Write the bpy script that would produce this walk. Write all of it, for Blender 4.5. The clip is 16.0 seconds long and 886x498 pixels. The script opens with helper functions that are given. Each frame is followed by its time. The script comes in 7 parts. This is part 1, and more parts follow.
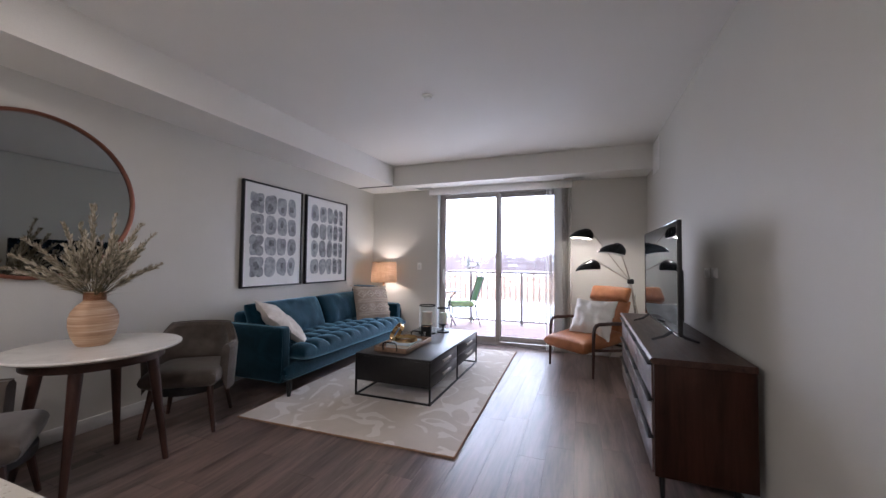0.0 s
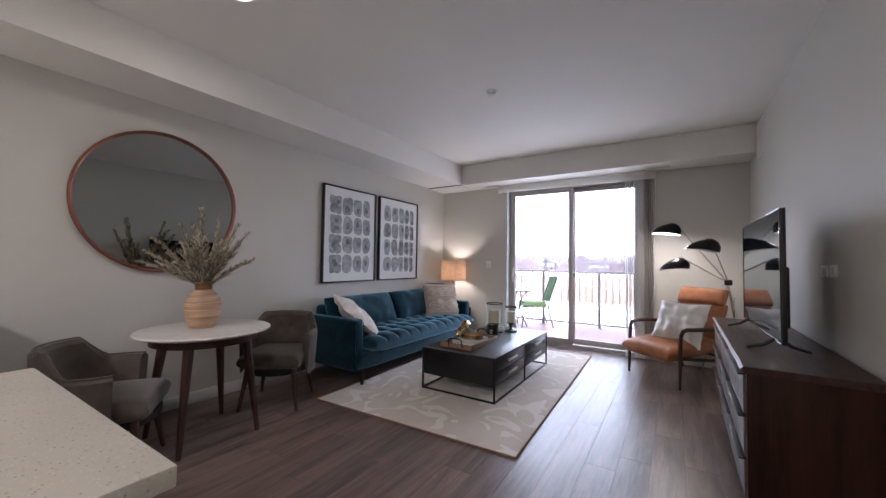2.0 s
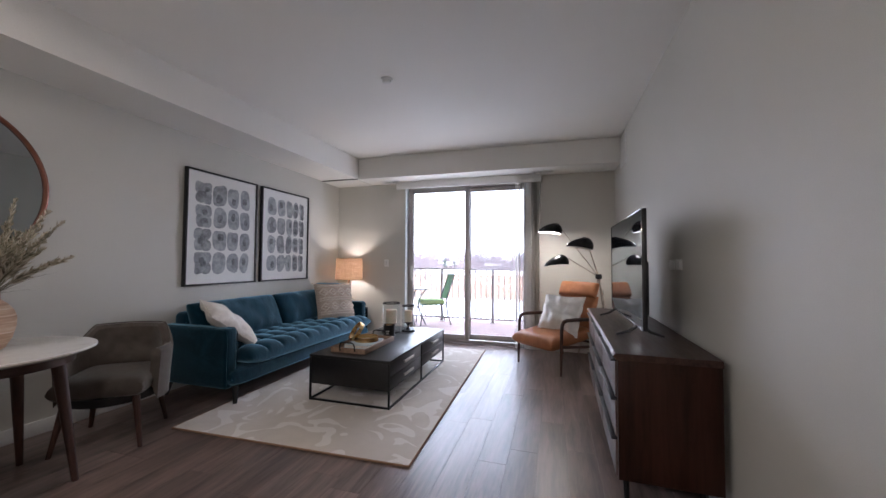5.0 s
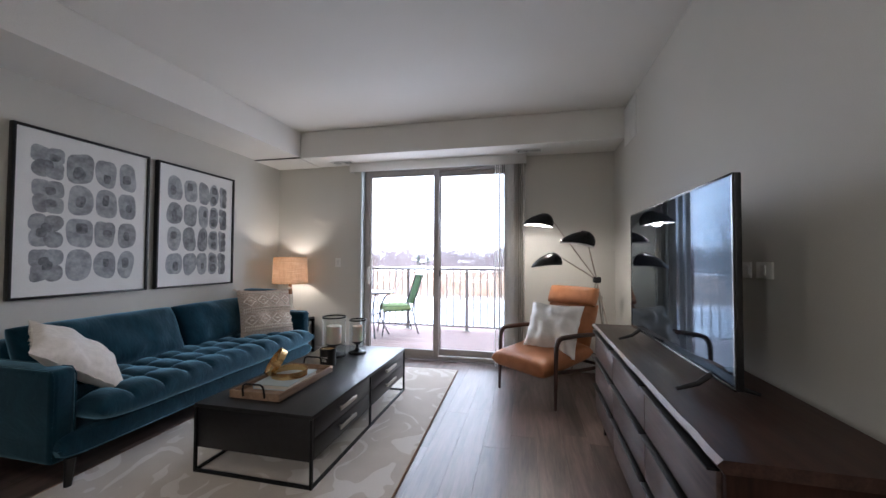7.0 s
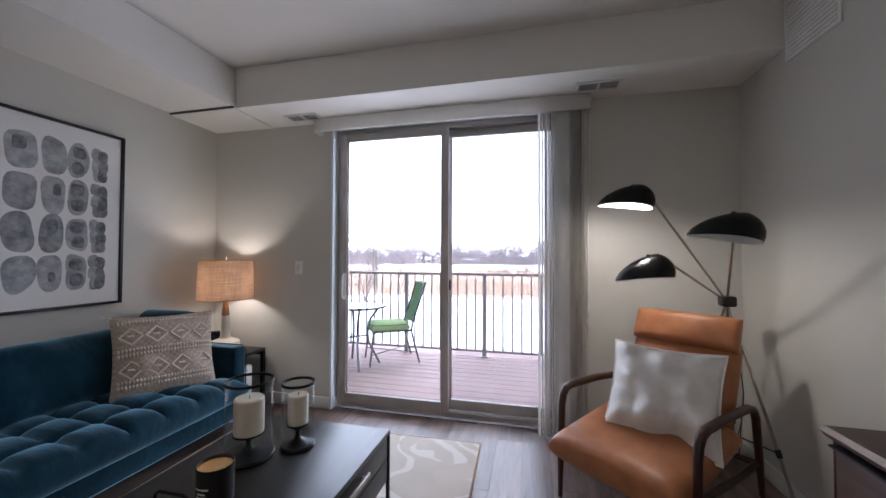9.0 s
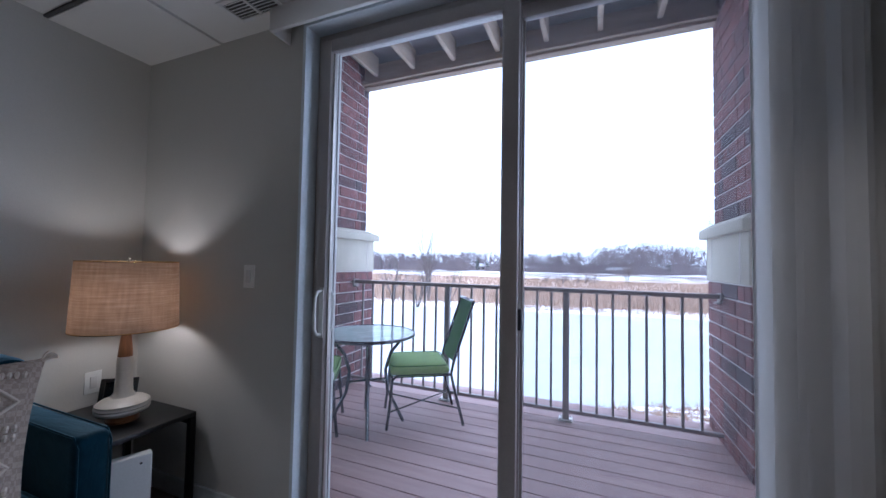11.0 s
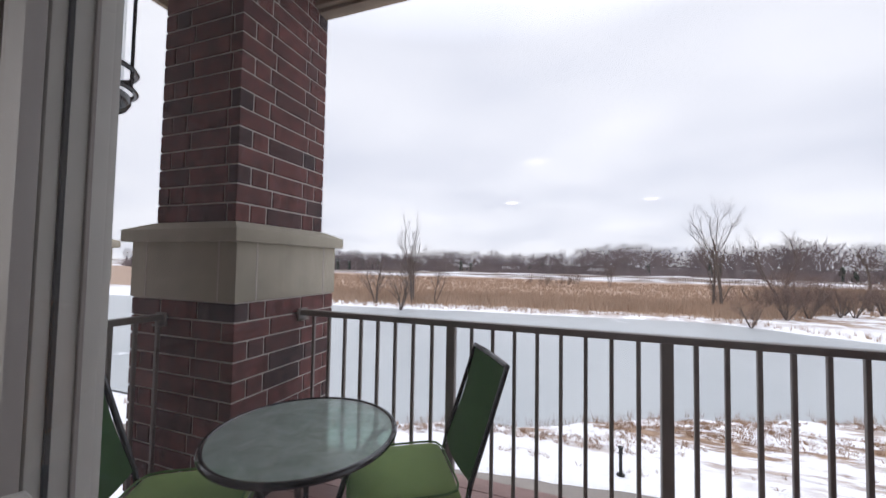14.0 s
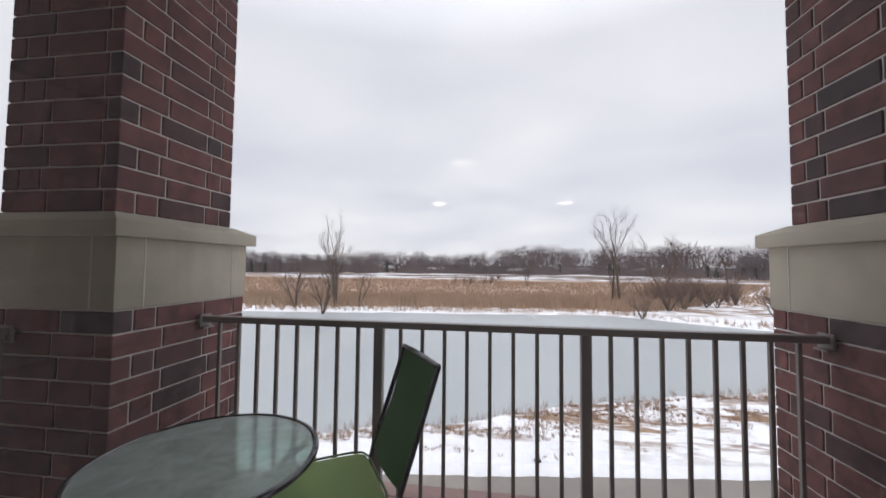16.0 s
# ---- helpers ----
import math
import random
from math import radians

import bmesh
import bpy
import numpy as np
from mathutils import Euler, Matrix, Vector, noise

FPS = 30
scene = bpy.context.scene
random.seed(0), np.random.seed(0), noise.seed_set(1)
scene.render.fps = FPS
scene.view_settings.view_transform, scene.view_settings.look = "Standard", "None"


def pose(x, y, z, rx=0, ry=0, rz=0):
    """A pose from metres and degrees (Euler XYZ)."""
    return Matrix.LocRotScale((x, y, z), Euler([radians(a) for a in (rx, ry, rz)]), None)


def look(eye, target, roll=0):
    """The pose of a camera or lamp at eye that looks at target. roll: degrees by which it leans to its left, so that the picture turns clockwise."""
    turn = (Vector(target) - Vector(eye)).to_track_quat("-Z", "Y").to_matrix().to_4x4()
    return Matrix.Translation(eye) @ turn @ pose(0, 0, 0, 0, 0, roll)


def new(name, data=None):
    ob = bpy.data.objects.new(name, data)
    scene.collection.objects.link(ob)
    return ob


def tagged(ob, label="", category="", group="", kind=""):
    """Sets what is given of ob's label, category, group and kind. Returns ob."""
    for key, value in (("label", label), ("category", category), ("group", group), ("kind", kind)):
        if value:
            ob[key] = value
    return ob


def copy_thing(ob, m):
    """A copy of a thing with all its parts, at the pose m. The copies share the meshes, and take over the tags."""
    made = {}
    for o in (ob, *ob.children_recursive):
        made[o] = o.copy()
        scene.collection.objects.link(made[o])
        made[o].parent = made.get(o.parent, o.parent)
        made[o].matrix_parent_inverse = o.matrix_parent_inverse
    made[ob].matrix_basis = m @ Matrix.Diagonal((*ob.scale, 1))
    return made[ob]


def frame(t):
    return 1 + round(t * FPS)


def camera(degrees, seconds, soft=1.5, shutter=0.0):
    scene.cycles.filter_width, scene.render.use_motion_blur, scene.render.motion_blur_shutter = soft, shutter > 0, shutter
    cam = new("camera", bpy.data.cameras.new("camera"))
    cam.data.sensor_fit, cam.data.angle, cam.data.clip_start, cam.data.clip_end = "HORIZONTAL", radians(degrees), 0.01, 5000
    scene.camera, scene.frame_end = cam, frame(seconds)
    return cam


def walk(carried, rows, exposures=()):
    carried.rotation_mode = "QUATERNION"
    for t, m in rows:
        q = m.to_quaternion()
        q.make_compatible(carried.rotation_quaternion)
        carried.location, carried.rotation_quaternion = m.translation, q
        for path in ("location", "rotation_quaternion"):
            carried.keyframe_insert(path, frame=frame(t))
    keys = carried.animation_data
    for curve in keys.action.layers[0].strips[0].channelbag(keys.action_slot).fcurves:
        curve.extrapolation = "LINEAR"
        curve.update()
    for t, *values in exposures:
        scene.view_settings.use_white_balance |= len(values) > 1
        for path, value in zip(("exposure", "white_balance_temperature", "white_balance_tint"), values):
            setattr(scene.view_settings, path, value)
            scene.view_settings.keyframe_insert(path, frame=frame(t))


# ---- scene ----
cam = camera(101.1, 16.0)
PATH = [
    (0, (0.534, -0.11, 1.292), (-0.17, 1.761, 1.365), 0.6),
    (0.5, (0.523, -0.089, 1.269), (-0.291, 1.736, 1.346), 0.6),
    (1, (0.569, -0.067, 1.253), (-0.378, 1.692, 1.331), 0.7),
    (1.5, (0.587, -0.086, 1.255), (-0.474, 1.608, 1.329), 0.9),
    (2, (0.622, -0.069, 1.261), (-0.447, 1.62, 1.331), 0.8),
    (2.5, (0.622, -0.05, 1.254), (-0.329, 1.707, 1.329), 0.8),
    (3, (0.616, -0.036, 1.254), (-0.214, 1.782, 1.332), 0.7),
    (3.5, (0.622, -0.025, 1.241), (-0.088, 1.843, 1.323), 0.6),
    (4, (0.598, -0.021, 1.239), (-0.041, 1.872, 1.321), 0.5),
    (4.2, (0.605, -0.006, 1.24), (-0.033, 1.888, 1.317), 0.4),
    (6.3, (0.546, 0.627, 1.253), (0.086, 2.573, 1.309), 0.2),
    (6.5, (0.521, 0.756, 1.247), (0.065, 2.702, 1.297), 0.1),
    (7, (0.426, 1.113, 1.279), (-0.018, 3.062, 1.333), 0.3),
    (7.5, (0.397, 1.534, 1.296), (-0.071, 3.478, 1.334), 0.3),
    (8, (0.274, 1.901, 1.321), (-0.183, 3.848, 1.36), 0.3),
    (8.5, (0.202, 2.33, 1.351), (-0.285, 4.27, 1.381), 0.3),
    (8.7, (0.124, 2.457, 1.339), (-0.345, 4.4, 1.375), 0.2),
    (10.8, (-0.344, 4.047, 1.312), (-1.034, 5.923, 1.386), 0.9),
    (11, (-0.383, 4.168, 1.312), (-1.136, 6.019, 1.386), 1.0),
    (11.5, (-0.544, 4.494, 1.348), (-1.38, 6.31, 1.412), 1.2),
    (12, (-0.677, 4.745, 1.376), (-1.541, 6.548, 1.434), 1.4),
    (12.5, (-0.777, 5.012, 1.403), (-1.709, 6.781, 1.466), 1.3),
    (13, (-0.903, 5.18, 1.413), (-1.847, 6.942, 1.482), 1.2),
    (13.5, (-0.976, 5.315, 1.416), (-1.853, 7.111, 1.506), 1.1),
    (14, (-0.997, 5.412, 1.437), (-1.665, 7.296, 1.516), 1.0),
    (14.5, (-1.002, 5.457, 1.435), (-1.478, 7.399, 1.519), 0.85),
    (15, (-1.007, 5.481, 1.43), (-1.388, 7.443, 1.516), 0.7),
    (15.5, (-1.025, 5.488, 1.427), (-1.326, 7.465, 1.513), 0.65),
    (16, (-1.034, 5.481, 1.42), (-1.308, 7.46, 1.51), 0.6),
]
walk(cam, [(t, look(e, g, r)) for t, e, g, r in PATH],
     [(0, 1.08, 5800, 19), (6.3, 1.0, 5850, 15), (7.0, 0.9, 5850, 13), (8.0, 0.72, 5850, 15), (8.7, 0.6, 5850, 16), (10.8, -0.45, 5050, 15), (12.0, -1.15, 5800, 15), (13.0, -1.55, 6300, 15), (14.0, -1.95, 6800, 15), (16.0, -2.12, 7000, 14)])


# ---- world, sun, exposure ----
def set_world():
    w = bpy.data.worlds.new("world")
    scene.world = w
    w.use_nodes = True
    nt = w.node_tree
    nt.nodes.clear()
    N, L = nt.nodes.new, nt.links.new
    out, bg = N("ShaderNodeOutputWorld"), N("ShaderNodeBackground")
    sky = N("ShaderNodeTexSky")
    sky.sky_type, sky.sun_disc = "NISHITA", False
    sky.sun_elevation, sky.sun_rotation = radians(32), radians(200)
    tc, sep = N("ShaderNodeTexCoord"), N("ShaderNodeSeparateXYZ")
    L(tc.outputs["Generated"], sep.inputs[0])
    add = N("ShaderNodeMath"); add.operation = "MAXIMUM"; add.inputs[1].default_value = 0.0
    L(sep.outputs["Z"], add.inputs[0])
    add2 = N("ShaderNodeMath"); add2.operation = "ADD"; add2.inputs[1].default_value = 0.16
    L(add.outputs[0], add2.inputs[0])
    comb = N("ShaderNodeCombineXYZ")
    for ax in "XY":
        dv = N("ShaderNodeMath"); dv.operation = "DIVIDE"
        L(sep.outputs[ax], dv.inputs[0]); L(add2.outputs[0], dv.inputs[1]); L(dv.outputs[0], comb.inputs[ax])
    nz = N("ShaderNodeTexNoise")
    nz.inputs["Scale"].default_value, nz.inputs["Detail"].default_value, nz.inputs["Roughness"].default_value = 0.75, 5, 0.52
    L(comb.outputs[0], nz.inputs["Vector"])
    ramp = N("ShaderNodeValToRGB")
    ramp.color_ramp.elements[0].position, ramp.color_ramp.elements[0].color = 0.34, (14.8, 16.4, 19.4, 1)
    ramp.color_ramp.elements[1].position, ramp.color_ramp.elements[1].color = 0.68, (20.4, 21.9, 24.2, 1)
    L(nz.outputs["Fac"], ramp.inputs[0])
    mix = N("ShaderNodeMix"); mix.data_type = "RGBA"; mix.inputs["Factor"].default_value = 0.93
    L(sky.outputs[0], mix.inputs["A"]); L(ramp.outputs[0], mix.inputs["B"])
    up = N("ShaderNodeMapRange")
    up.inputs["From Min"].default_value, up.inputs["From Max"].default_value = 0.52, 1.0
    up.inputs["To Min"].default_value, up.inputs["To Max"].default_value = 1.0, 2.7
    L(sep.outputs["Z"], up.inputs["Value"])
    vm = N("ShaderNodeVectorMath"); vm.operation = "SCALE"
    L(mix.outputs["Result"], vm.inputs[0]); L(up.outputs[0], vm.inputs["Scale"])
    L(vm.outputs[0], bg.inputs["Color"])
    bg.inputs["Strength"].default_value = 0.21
    L(bg.outputs[0], out.inputs[0])


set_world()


def lamp(name, kind, energy, color, m, **kw):
    d = bpy.data.lights.new(name, kind)
    d.energy, d.color = energy, color
    for k, v in kw.items():
        if k == "size":
            d.size = v
        elif k == "size_y":
            d.size_y = v
        elif k == "radius":
            d.shadow_soft_size = v
        elif k == "angle":
            d.angle = v
        elif k == "shape":
            d.shape = v
        elif k == "spot":
            d.spot_size, d.spot_blend = v
    ob = new(name, d)
    ob.matrix_world = m
    return ob


lamp("sun", "SUN", 0.7, (1, 0.96, 0.9), look((0, 0, 20), (8, 16, 0)), angle=radians(25))

# added area lamp in the door opening, strengthens the sky's light indoors
lamp("door_daylight", "AREA", 9, (0.90, 0.96, 1.0), pose(-0.81, 5.572, 1.23, -90), size=1.62, size_y=2.25, shape="RECTANGLE")

# table lamp bulb, floor lamp bulb, ceiling fixtures
lamp("table_lamp_bulb", "POINT", 7.5, (1, 0.88, 0.74), pose(-2.55, 5.285, 1.10), radius=0.06)
lamp("floor_lamp_bulb", "POINT", 11, (1, 0.90, 0.76), pose(0.545, 4.97, 1.65), radius=0.05)
lamp("ceiling_bulb_dining", "AREA", 1.5, (1, 0.90, 0.77), pose(-1.47, 0.97, 2.765), size=0.28, shape="DISK")
lamp("ceiling_bulb_kitchen", "AREA", 28, (1, 0.92, 0.80), pose(-2.2, -2.1, 2.765), size=0.28, shape="DISK")
lamp("ceiling_bulb_entry", "AREA", 12, (1, 0.92, 0.82), pose(0.45, -2.2, 2.765), size=0.28, shape="DISK")

# ---- materials ----


def base_mat(name):
    m = bpy.data.materials.new(name)
    m.use_nodes = True
    nt = m.node_tree
    return m, nt, nt.nodes["Principled BSDF"], nt.nodes.new, nt.links.new


def rgb(c):
    return (*c, 1)


def coords(nt, scale=(1, 1, 1), space="Object", rot=(0, 0, 0)):
    tc, mp = nt.nodes.new("ShaderNodeTexCoord"), nt.nodes.new("ShaderNodeMapping")
    mp.inputs["Scale"].default_value = scale
    mp.inputs["Rotation"].default_value = rot
    nt.links.new(tc.outputs[space], mp.inputs[0])
    return mp.outputs[0]


def world_coords(nt, scale=(1, 1, 1)):
    g, mp = nt.nodes.new("ShaderNodeNewGeometry"), nt.nodes.new("ShaderNodeMapping")
    mp.inputs["Scale"].default_value = scale
    nt.links.new(g.outputs["Position"], mp.inputs[0])
    return mp.outputs[0]


def noise_fac(nt, vec, scale, detail=4, rough=0.55, distort=0.0):
    n = nt.nodes.new("ShaderNodeTexNoise")
    n.inputs["Scale"].default_value, n.inputs["Detail"].default_value = scale, detail
    n.inputs["Roughness"].default_value, n.inputs["Distortion"].default_value = rough, distort
    nt.links.new(vec, n.inputs["Vector"])
    return n.outputs["Fac"]


def ramp_of(nt, fac, stops):
    r = nt.nodes.new("ShaderNodeValToRGB")
    e = r.color_ramp.elements
    while len(e) < len(stops):
        e.new(0.5)
    for i, (p, c) in enumerate(stops):
        e[i].position, e[i].color = p, rgb(c)
    nt.links.new(fac, r.inputs[0])
    return r.outputs[0]


def mixed(nt, fac, a, b, kind="MIX"):
    m = nt.nodes.new("ShaderNodeMix")
    m.data_type, m.blend_type = "RGBA", kind
    for sock, v in (("Factor", fac), ("A", a), ("B", b)):
        if isinstance(v, (int, float)):
            m.inputs[sock].default_value = v
        elif isinstance(v, tuple):
            m.inputs[sock].default_value = rgb(v)
        else:
            nt.links.new(v, m.inputs[sock])
    return m.outputs["Result"]


def bump(nt, p, fac, strength, dist=0.002):
    b = nt.nodes.new("ShaderNodeBump")
    b.inputs["Strength"].default_value, b.inputs["Distance"].default_value = strength, dist
    nt.links.new(fac, b.inputs["Height"])
    nt.links.new(b.outputs[0], p.inputs["Normal"])


def plain(name, a, b=None, rough=0.6, metal=0.0, scale=6.0, grain=120.0, bumpy=0.15, sheen=0.0, coat=0.0, stretch=(1, 1, 1), spread=0.0):
    """A surface of two close tones in broad patches, with fine grain and relief."""
    m, nt, p, N, L = base_mat(name)
    b = b or tuple(c * 0.86 for c in a)
    v = coords(nt, stretch)
    broad = noise_fac(nt, v, scale, 4)
    fine = noise_fac(nt, v, grain, 3)
    col = ramp_of(nt, broad, [(0.35, b), (0.65, a)])
    col = mixed(nt, 0.12, col, ramp_of(nt, fine, [(0.3, tuple(c * 0.6 for c in a)), (0.7, tuple(min(1, c * 1.25) for c in a))]))
    if spread:
        oi = N("ShaderNodeObjectInfo")
        hv = N("ShaderNodeHueSaturation")
        mr = N("ShaderNodeMapRange")
        mr.inputs["To Min"].default_value, mr.inputs["To Max"].default_value = 1 - spread, 1 + spread
        L(oi.outputs["Random"], mr.inputs["Value"]); L(mr.outputs[0], hv.inputs["Value"]); L(col, hv.inputs["Color"])
        col = hv.outputs[0]
    L(col, p.inputs["Base Color"])
    rr = N("ShaderNodeMapRange")
    rr.inputs["To Min"].default_value, rr.inputs["To Max"].default_value = max(0.02, rough - 0.07), min(1, rough + 0.07)
    L(broad, rr.inputs["Value"]); L(rr.outputs[0], p.inputs["Roughness"])
    p.inputs["Metallic"].default_value = metal
    p.inputs["Sheen Weight"].default_value = sheen
    p.inputs["Coat Weight"].default_value = coat
    if bumpy:
        bump(nt, p, fine, bumpy)
    return m


def wood(name, dark, light, axis="y", rough=0.45, grain=1.0, spread=0.0, coat=0.0):
    m, nt, p, N, L = base_mat(name)
    s = {"x": (1.2, 14, 14), "y": (14, 1.2, 14), "z": (14, 14, 1.2)}[axis]
    v = coords(nt, tuple(c * grain for c in s))
    if spread:
        oi, ad = N("ShaderNodeObjectInfo"), N("ShaderNodeVectorMath")
        ad.operation = "ADD"
        sc = N("ShaderNodeMath"); sc.operation = "MULTIPLY"; sc.inputs[1].default_value = 37.0
        L(oi.outputs["Random"], sc.inputs[0]); L(v, ad.inputs[0]); L(sc.outputs[0], ad.inputs[1])
        v = ad.outputs[0]
    g1 = noise_fac(nt, v, 1.0, 6, 0.6, 0.6)
    g2 = noise_fac(nt, v, 6.0, 3, 0.6)
    mid = tuple((a + b) / 2 for a, b in zip(dark, light))
    col = ramp_of(nt, g1, [(0.3, dark), (0.5, mid), (0.7, light)])
    col = mixed(nt, 0.25, col, ramp_of(nt, g2, [(0.35, dark), (0.65, light)]))
    if spread:
        hv, mr = N("ShaderNodeHueSaturation"), N("ShaderNodeMapRange")
        mr.inputs["To Min"].default_value, mr.inputs["To Max"].default_value = 1 - spread, 1 + spread
        L(oi.outputs["Random"], mr.inputs["Value"]); L(mr.outputs[0], hv.inputs["Value"]); L(col, hv.inputs["Color"])
        col = hv.outputs[0]
    L(col, p.inputs["Base Color"])
    mr2 = N("ShaderNodeMapRange")
    mr2.inputs["To Min"].default_value, mr2.inputs["To Max"].default_value = rough - 0.08, rough + 0.1
    L(g2, mr2.inputs["Value"]); L(mr2.outputs[0], p.inputs["Roughness"])
    p.inputs["Coat Weight"].default_value = coat
    bump(nt, p, g2, 0.2, 0.001)
    return m


M = {}
M["wall"] = plain("wall_paint", (0.61, 0.595, 0.55), (0.595, 0.58, 0.535), 0.6, scale=1.2, grain=260, bumpy=0.12)
M["ceiling"] = plain("ceiling_paint", (0.82, 0.80, 0.76), (0.80, 0.78, 0.74), 0.85, scale=1.5, grain=200, bumpy=0.2)
M["trim"] = plain("white_trim", (0.72, 0.72, 0.70), (0.68, 0.68, 0.66), 0.4, scale=3, grain=80, bumpy=0.05)
M["jamb"] = plain("jamb_paint", (0.74, 0.79, 0.82), (0.70, 0.75, 0.78), 0.45, scale=3, grain=80, bumpy=0.05)
M["floorbase"] = plain("floor_seam", (0.05, 0.04, 0.035), rough=0.9)
M["plank"] = wood("vinyl_plank", (0.044, 0.027, 0.021), (0.245, 0.172, 0.145), "y", 0.33, 1.0, spread=0.16)
M["doorframe"] = plain("taupe_vinyl", (0.40, 0.365, 0.335), (0.36, 0.325, 0.30), 0.42, scale=4, grain=90, bumpy=0.05)
M["whitevinyl"] = plain("pale_vinyl", (0.66, 0.65, 0.60), (0.58, 0.57, 0.53), 0.42, scale=4, grain=90, bumpy=0.05)


def mat_velvet():
    m, nt, p, N, L = base_mat("teal_velvet")
    v = coords(nt)
    crush = noise_fac(nt, coords(nt, (1.0, 2.2, 1.6)), 3.5, 4, 0.6, 0.8)
    fine = noise_fac(nt, v, 260, 3)
    col = ramp_of(nt, crush, [(0.30, (0.002, 0.008, 0.014)), (0.52, (0.004, 0.018, 0.030)), (0.72, (0.008, 0.036, 0.056))])
    L(mixed(nt, 0.2, col, ramp_of(nt, fine, [(0.3, (0.002, 0.012, 0.020)), (0.7, (0.004, 0.020, 0.034))])), p.inputs["Base Color"])
    p.inputs["Roughness"].default_value = 0.6
    p.inputs["Specular Tint"].default_value = (0.15, 0.6, 0.9, 1)
    p.inputs["Sheen Weight"].default_value, p.inputs["Sheen Roughness"].default_value = 1.0, 0.42
    p.inputs["Sheen Tint"].default_value = (0.38, 0.74, 1.0, 1)
    wr = noise_fac(nt, coords(nt, (2.0, 7.0, 4.0)), 3.2, 3, 0.55, 1.2)
    ad = N("ShaderNodeMath"); ad.operation = "MULTIPLY_ADD"; ad.inputs[1].default_value = 0.06
    L(fine, ad.inputs[0]); L(wr, ad.inputs[2])
    bump(nt, p, ad.outputs[0], 0.16, 0.02)
    return m


M["velvet"] = mat_velvet()
M["grey_fabric"] = plain("taupe_fabric", (0.115, 0.093, 0.078), (0.08, 0.065, 0.054), 0.9, scale=12, grain=420, bumpy=0.5, sheen=0.3)
M["leather"] = plain("cognac_leather", (0.42, 0.165, 0.062), (0.33, 0.12, 0.042), 0.42, scale=10, grain=190, bumpy=0.25)
M["walnut"] = wood("dark_walnut", (0.012, 0.007, 0.006), (0.085, 0.045, 0.034), "y", 0.36, 1.0)
M["walnut_z"] = wood("walnut_leg", (0.022, 0.009, 0.006), (0.075, 0.028, 0.018), "z", 0.4, 2.0)
# console ends: walnut darkened to paint in their shaded side
M["walnut_shaded"] = wood("walnut_shaded", (0.005, 0.0025, 0.002), (0.048, 0.019, 0.012), "z", 0.42, 0.6)
# console's live edge: worn wood, lightened to carry a painted highlight
M["edge_wood"] = wood("worn_highlit_edge", (0.09, 0.058, 0.048), (0.22, 0.155, 0.135), "y", 0.45, 1.5)
# drawer fronts: walnut greyed and lightened as if lit from the door
M["drawer_wood"] = wood("window_lit_walnut", (0.045, 0.028, 0.024), (0.15, 0.098, 0.085), "y", 0.33, 0.8)
M["blackwood"] = wood("black_stained_wood", (0.0025, 0.0025, 0.003), (0.010, 0.010, 0.012), "y", 0.33, 2.0)
M["black_metal"] = plain("black_steel", (0.014, 0.014, 0.015), (0.010, 0.010, 0.011), 0.4, 0.6, bumpy=0.05)
M["black_enamel"] = plain("black_enamel", (0.010, 0.010, 0.011), (0.008, 0.008, 0.009), 0.22, 0.0, bumpy=0.02, coat=0.4)
M["white_enamel"] = plain("white_enamel", (0.8, 0.8, 0.78), (0.76, 0.76, 0.74), 0.4, bumpy=0.0)
M["black_plastic"] = plain("black_plastic", (0.012, 0.012, 0.013), (0.010, 0.010, 0.011), 0.4, bumpy=0.05)
M["brass"] = plain("brushed_gold", (0.75, 0.50, 0.24), (0.68, 0.44, 0.20), 0.24, 1.0, grain=60, bumpy=0.04)
M["nickel"] = plain("brushed_nickel", (0.48, 0.44, 0.39), (0.42, 0.385, 0.34), 0.32, 1.0, bumpy=0.04)
M["copper"] = plain("copper_frame", (0.24, 0.095, 0.06), (0.17, 0.066, 0.042), 0.38, 0.55, bumpy=0.05)
M["white_plastic"] = plain("white_plastic", (0.86, 0.86, 0.83), (0.82, 0.82, 0.79), 0.35, bumpy=0.03)
M["paper"] = plain("art_paper", (0.80, 0.80, 0.79), (0.77, 0.77, 0.76), 0.8, bumpy=0.1)
M["candle"] = plain("ivory_wax", (0.80, 0.73, 0.62), (0.74, 0.66, 0.55), 0.5, bumpy=0.05)
M["candle"].node_tree.nodes["Principled BSDF"].inputs["Subsurface Weight"].default_value = 0.3
M["cream_ceramic"] = plain("cream_ceramic", (0.70, 0.66, 0.58), (0.62, 0.58, 0.50), 0.35, grain=60, bumpy=0.1)
M["oakneck"] = wood("oiled_wood", (0.14, 0.05, 0.02), (0.30, 0.13, 0.05), "z", 0.4, 2)
M["traywood"] = wood("weathered_wood", (0.15, 0.09, 0.055), (0.34, 0.22, 0.14), "y", 0.55, 1.5)
M["fluffy"] = plain("white_fleece", (0.80, 0.74, 0.68), (0.68, 0.62, 0.56), 0.95, scale=30, grain=160, bumpy=1.0, sheen=0.4)
M["satin"] = plain("pearl_satin", (0.90, 0.88, 0.85), (0.82, 0.80, 0.77), 0.33, scale=9, grain=34, bumpy=0.6, sheen=0.2)
M["stone"] = plain("cast_stone", (0.52, 0.47, 0.37), (0.43, 0.39, 0.305), 0.85, scale=4, grain=150, bumpy=0.4)
M["mortar"] = plain("mortar", (0.70, 0.65, 0.60), (0.58, 0.53, 0.49), 0.95, grain=200, bumpy=0.6)
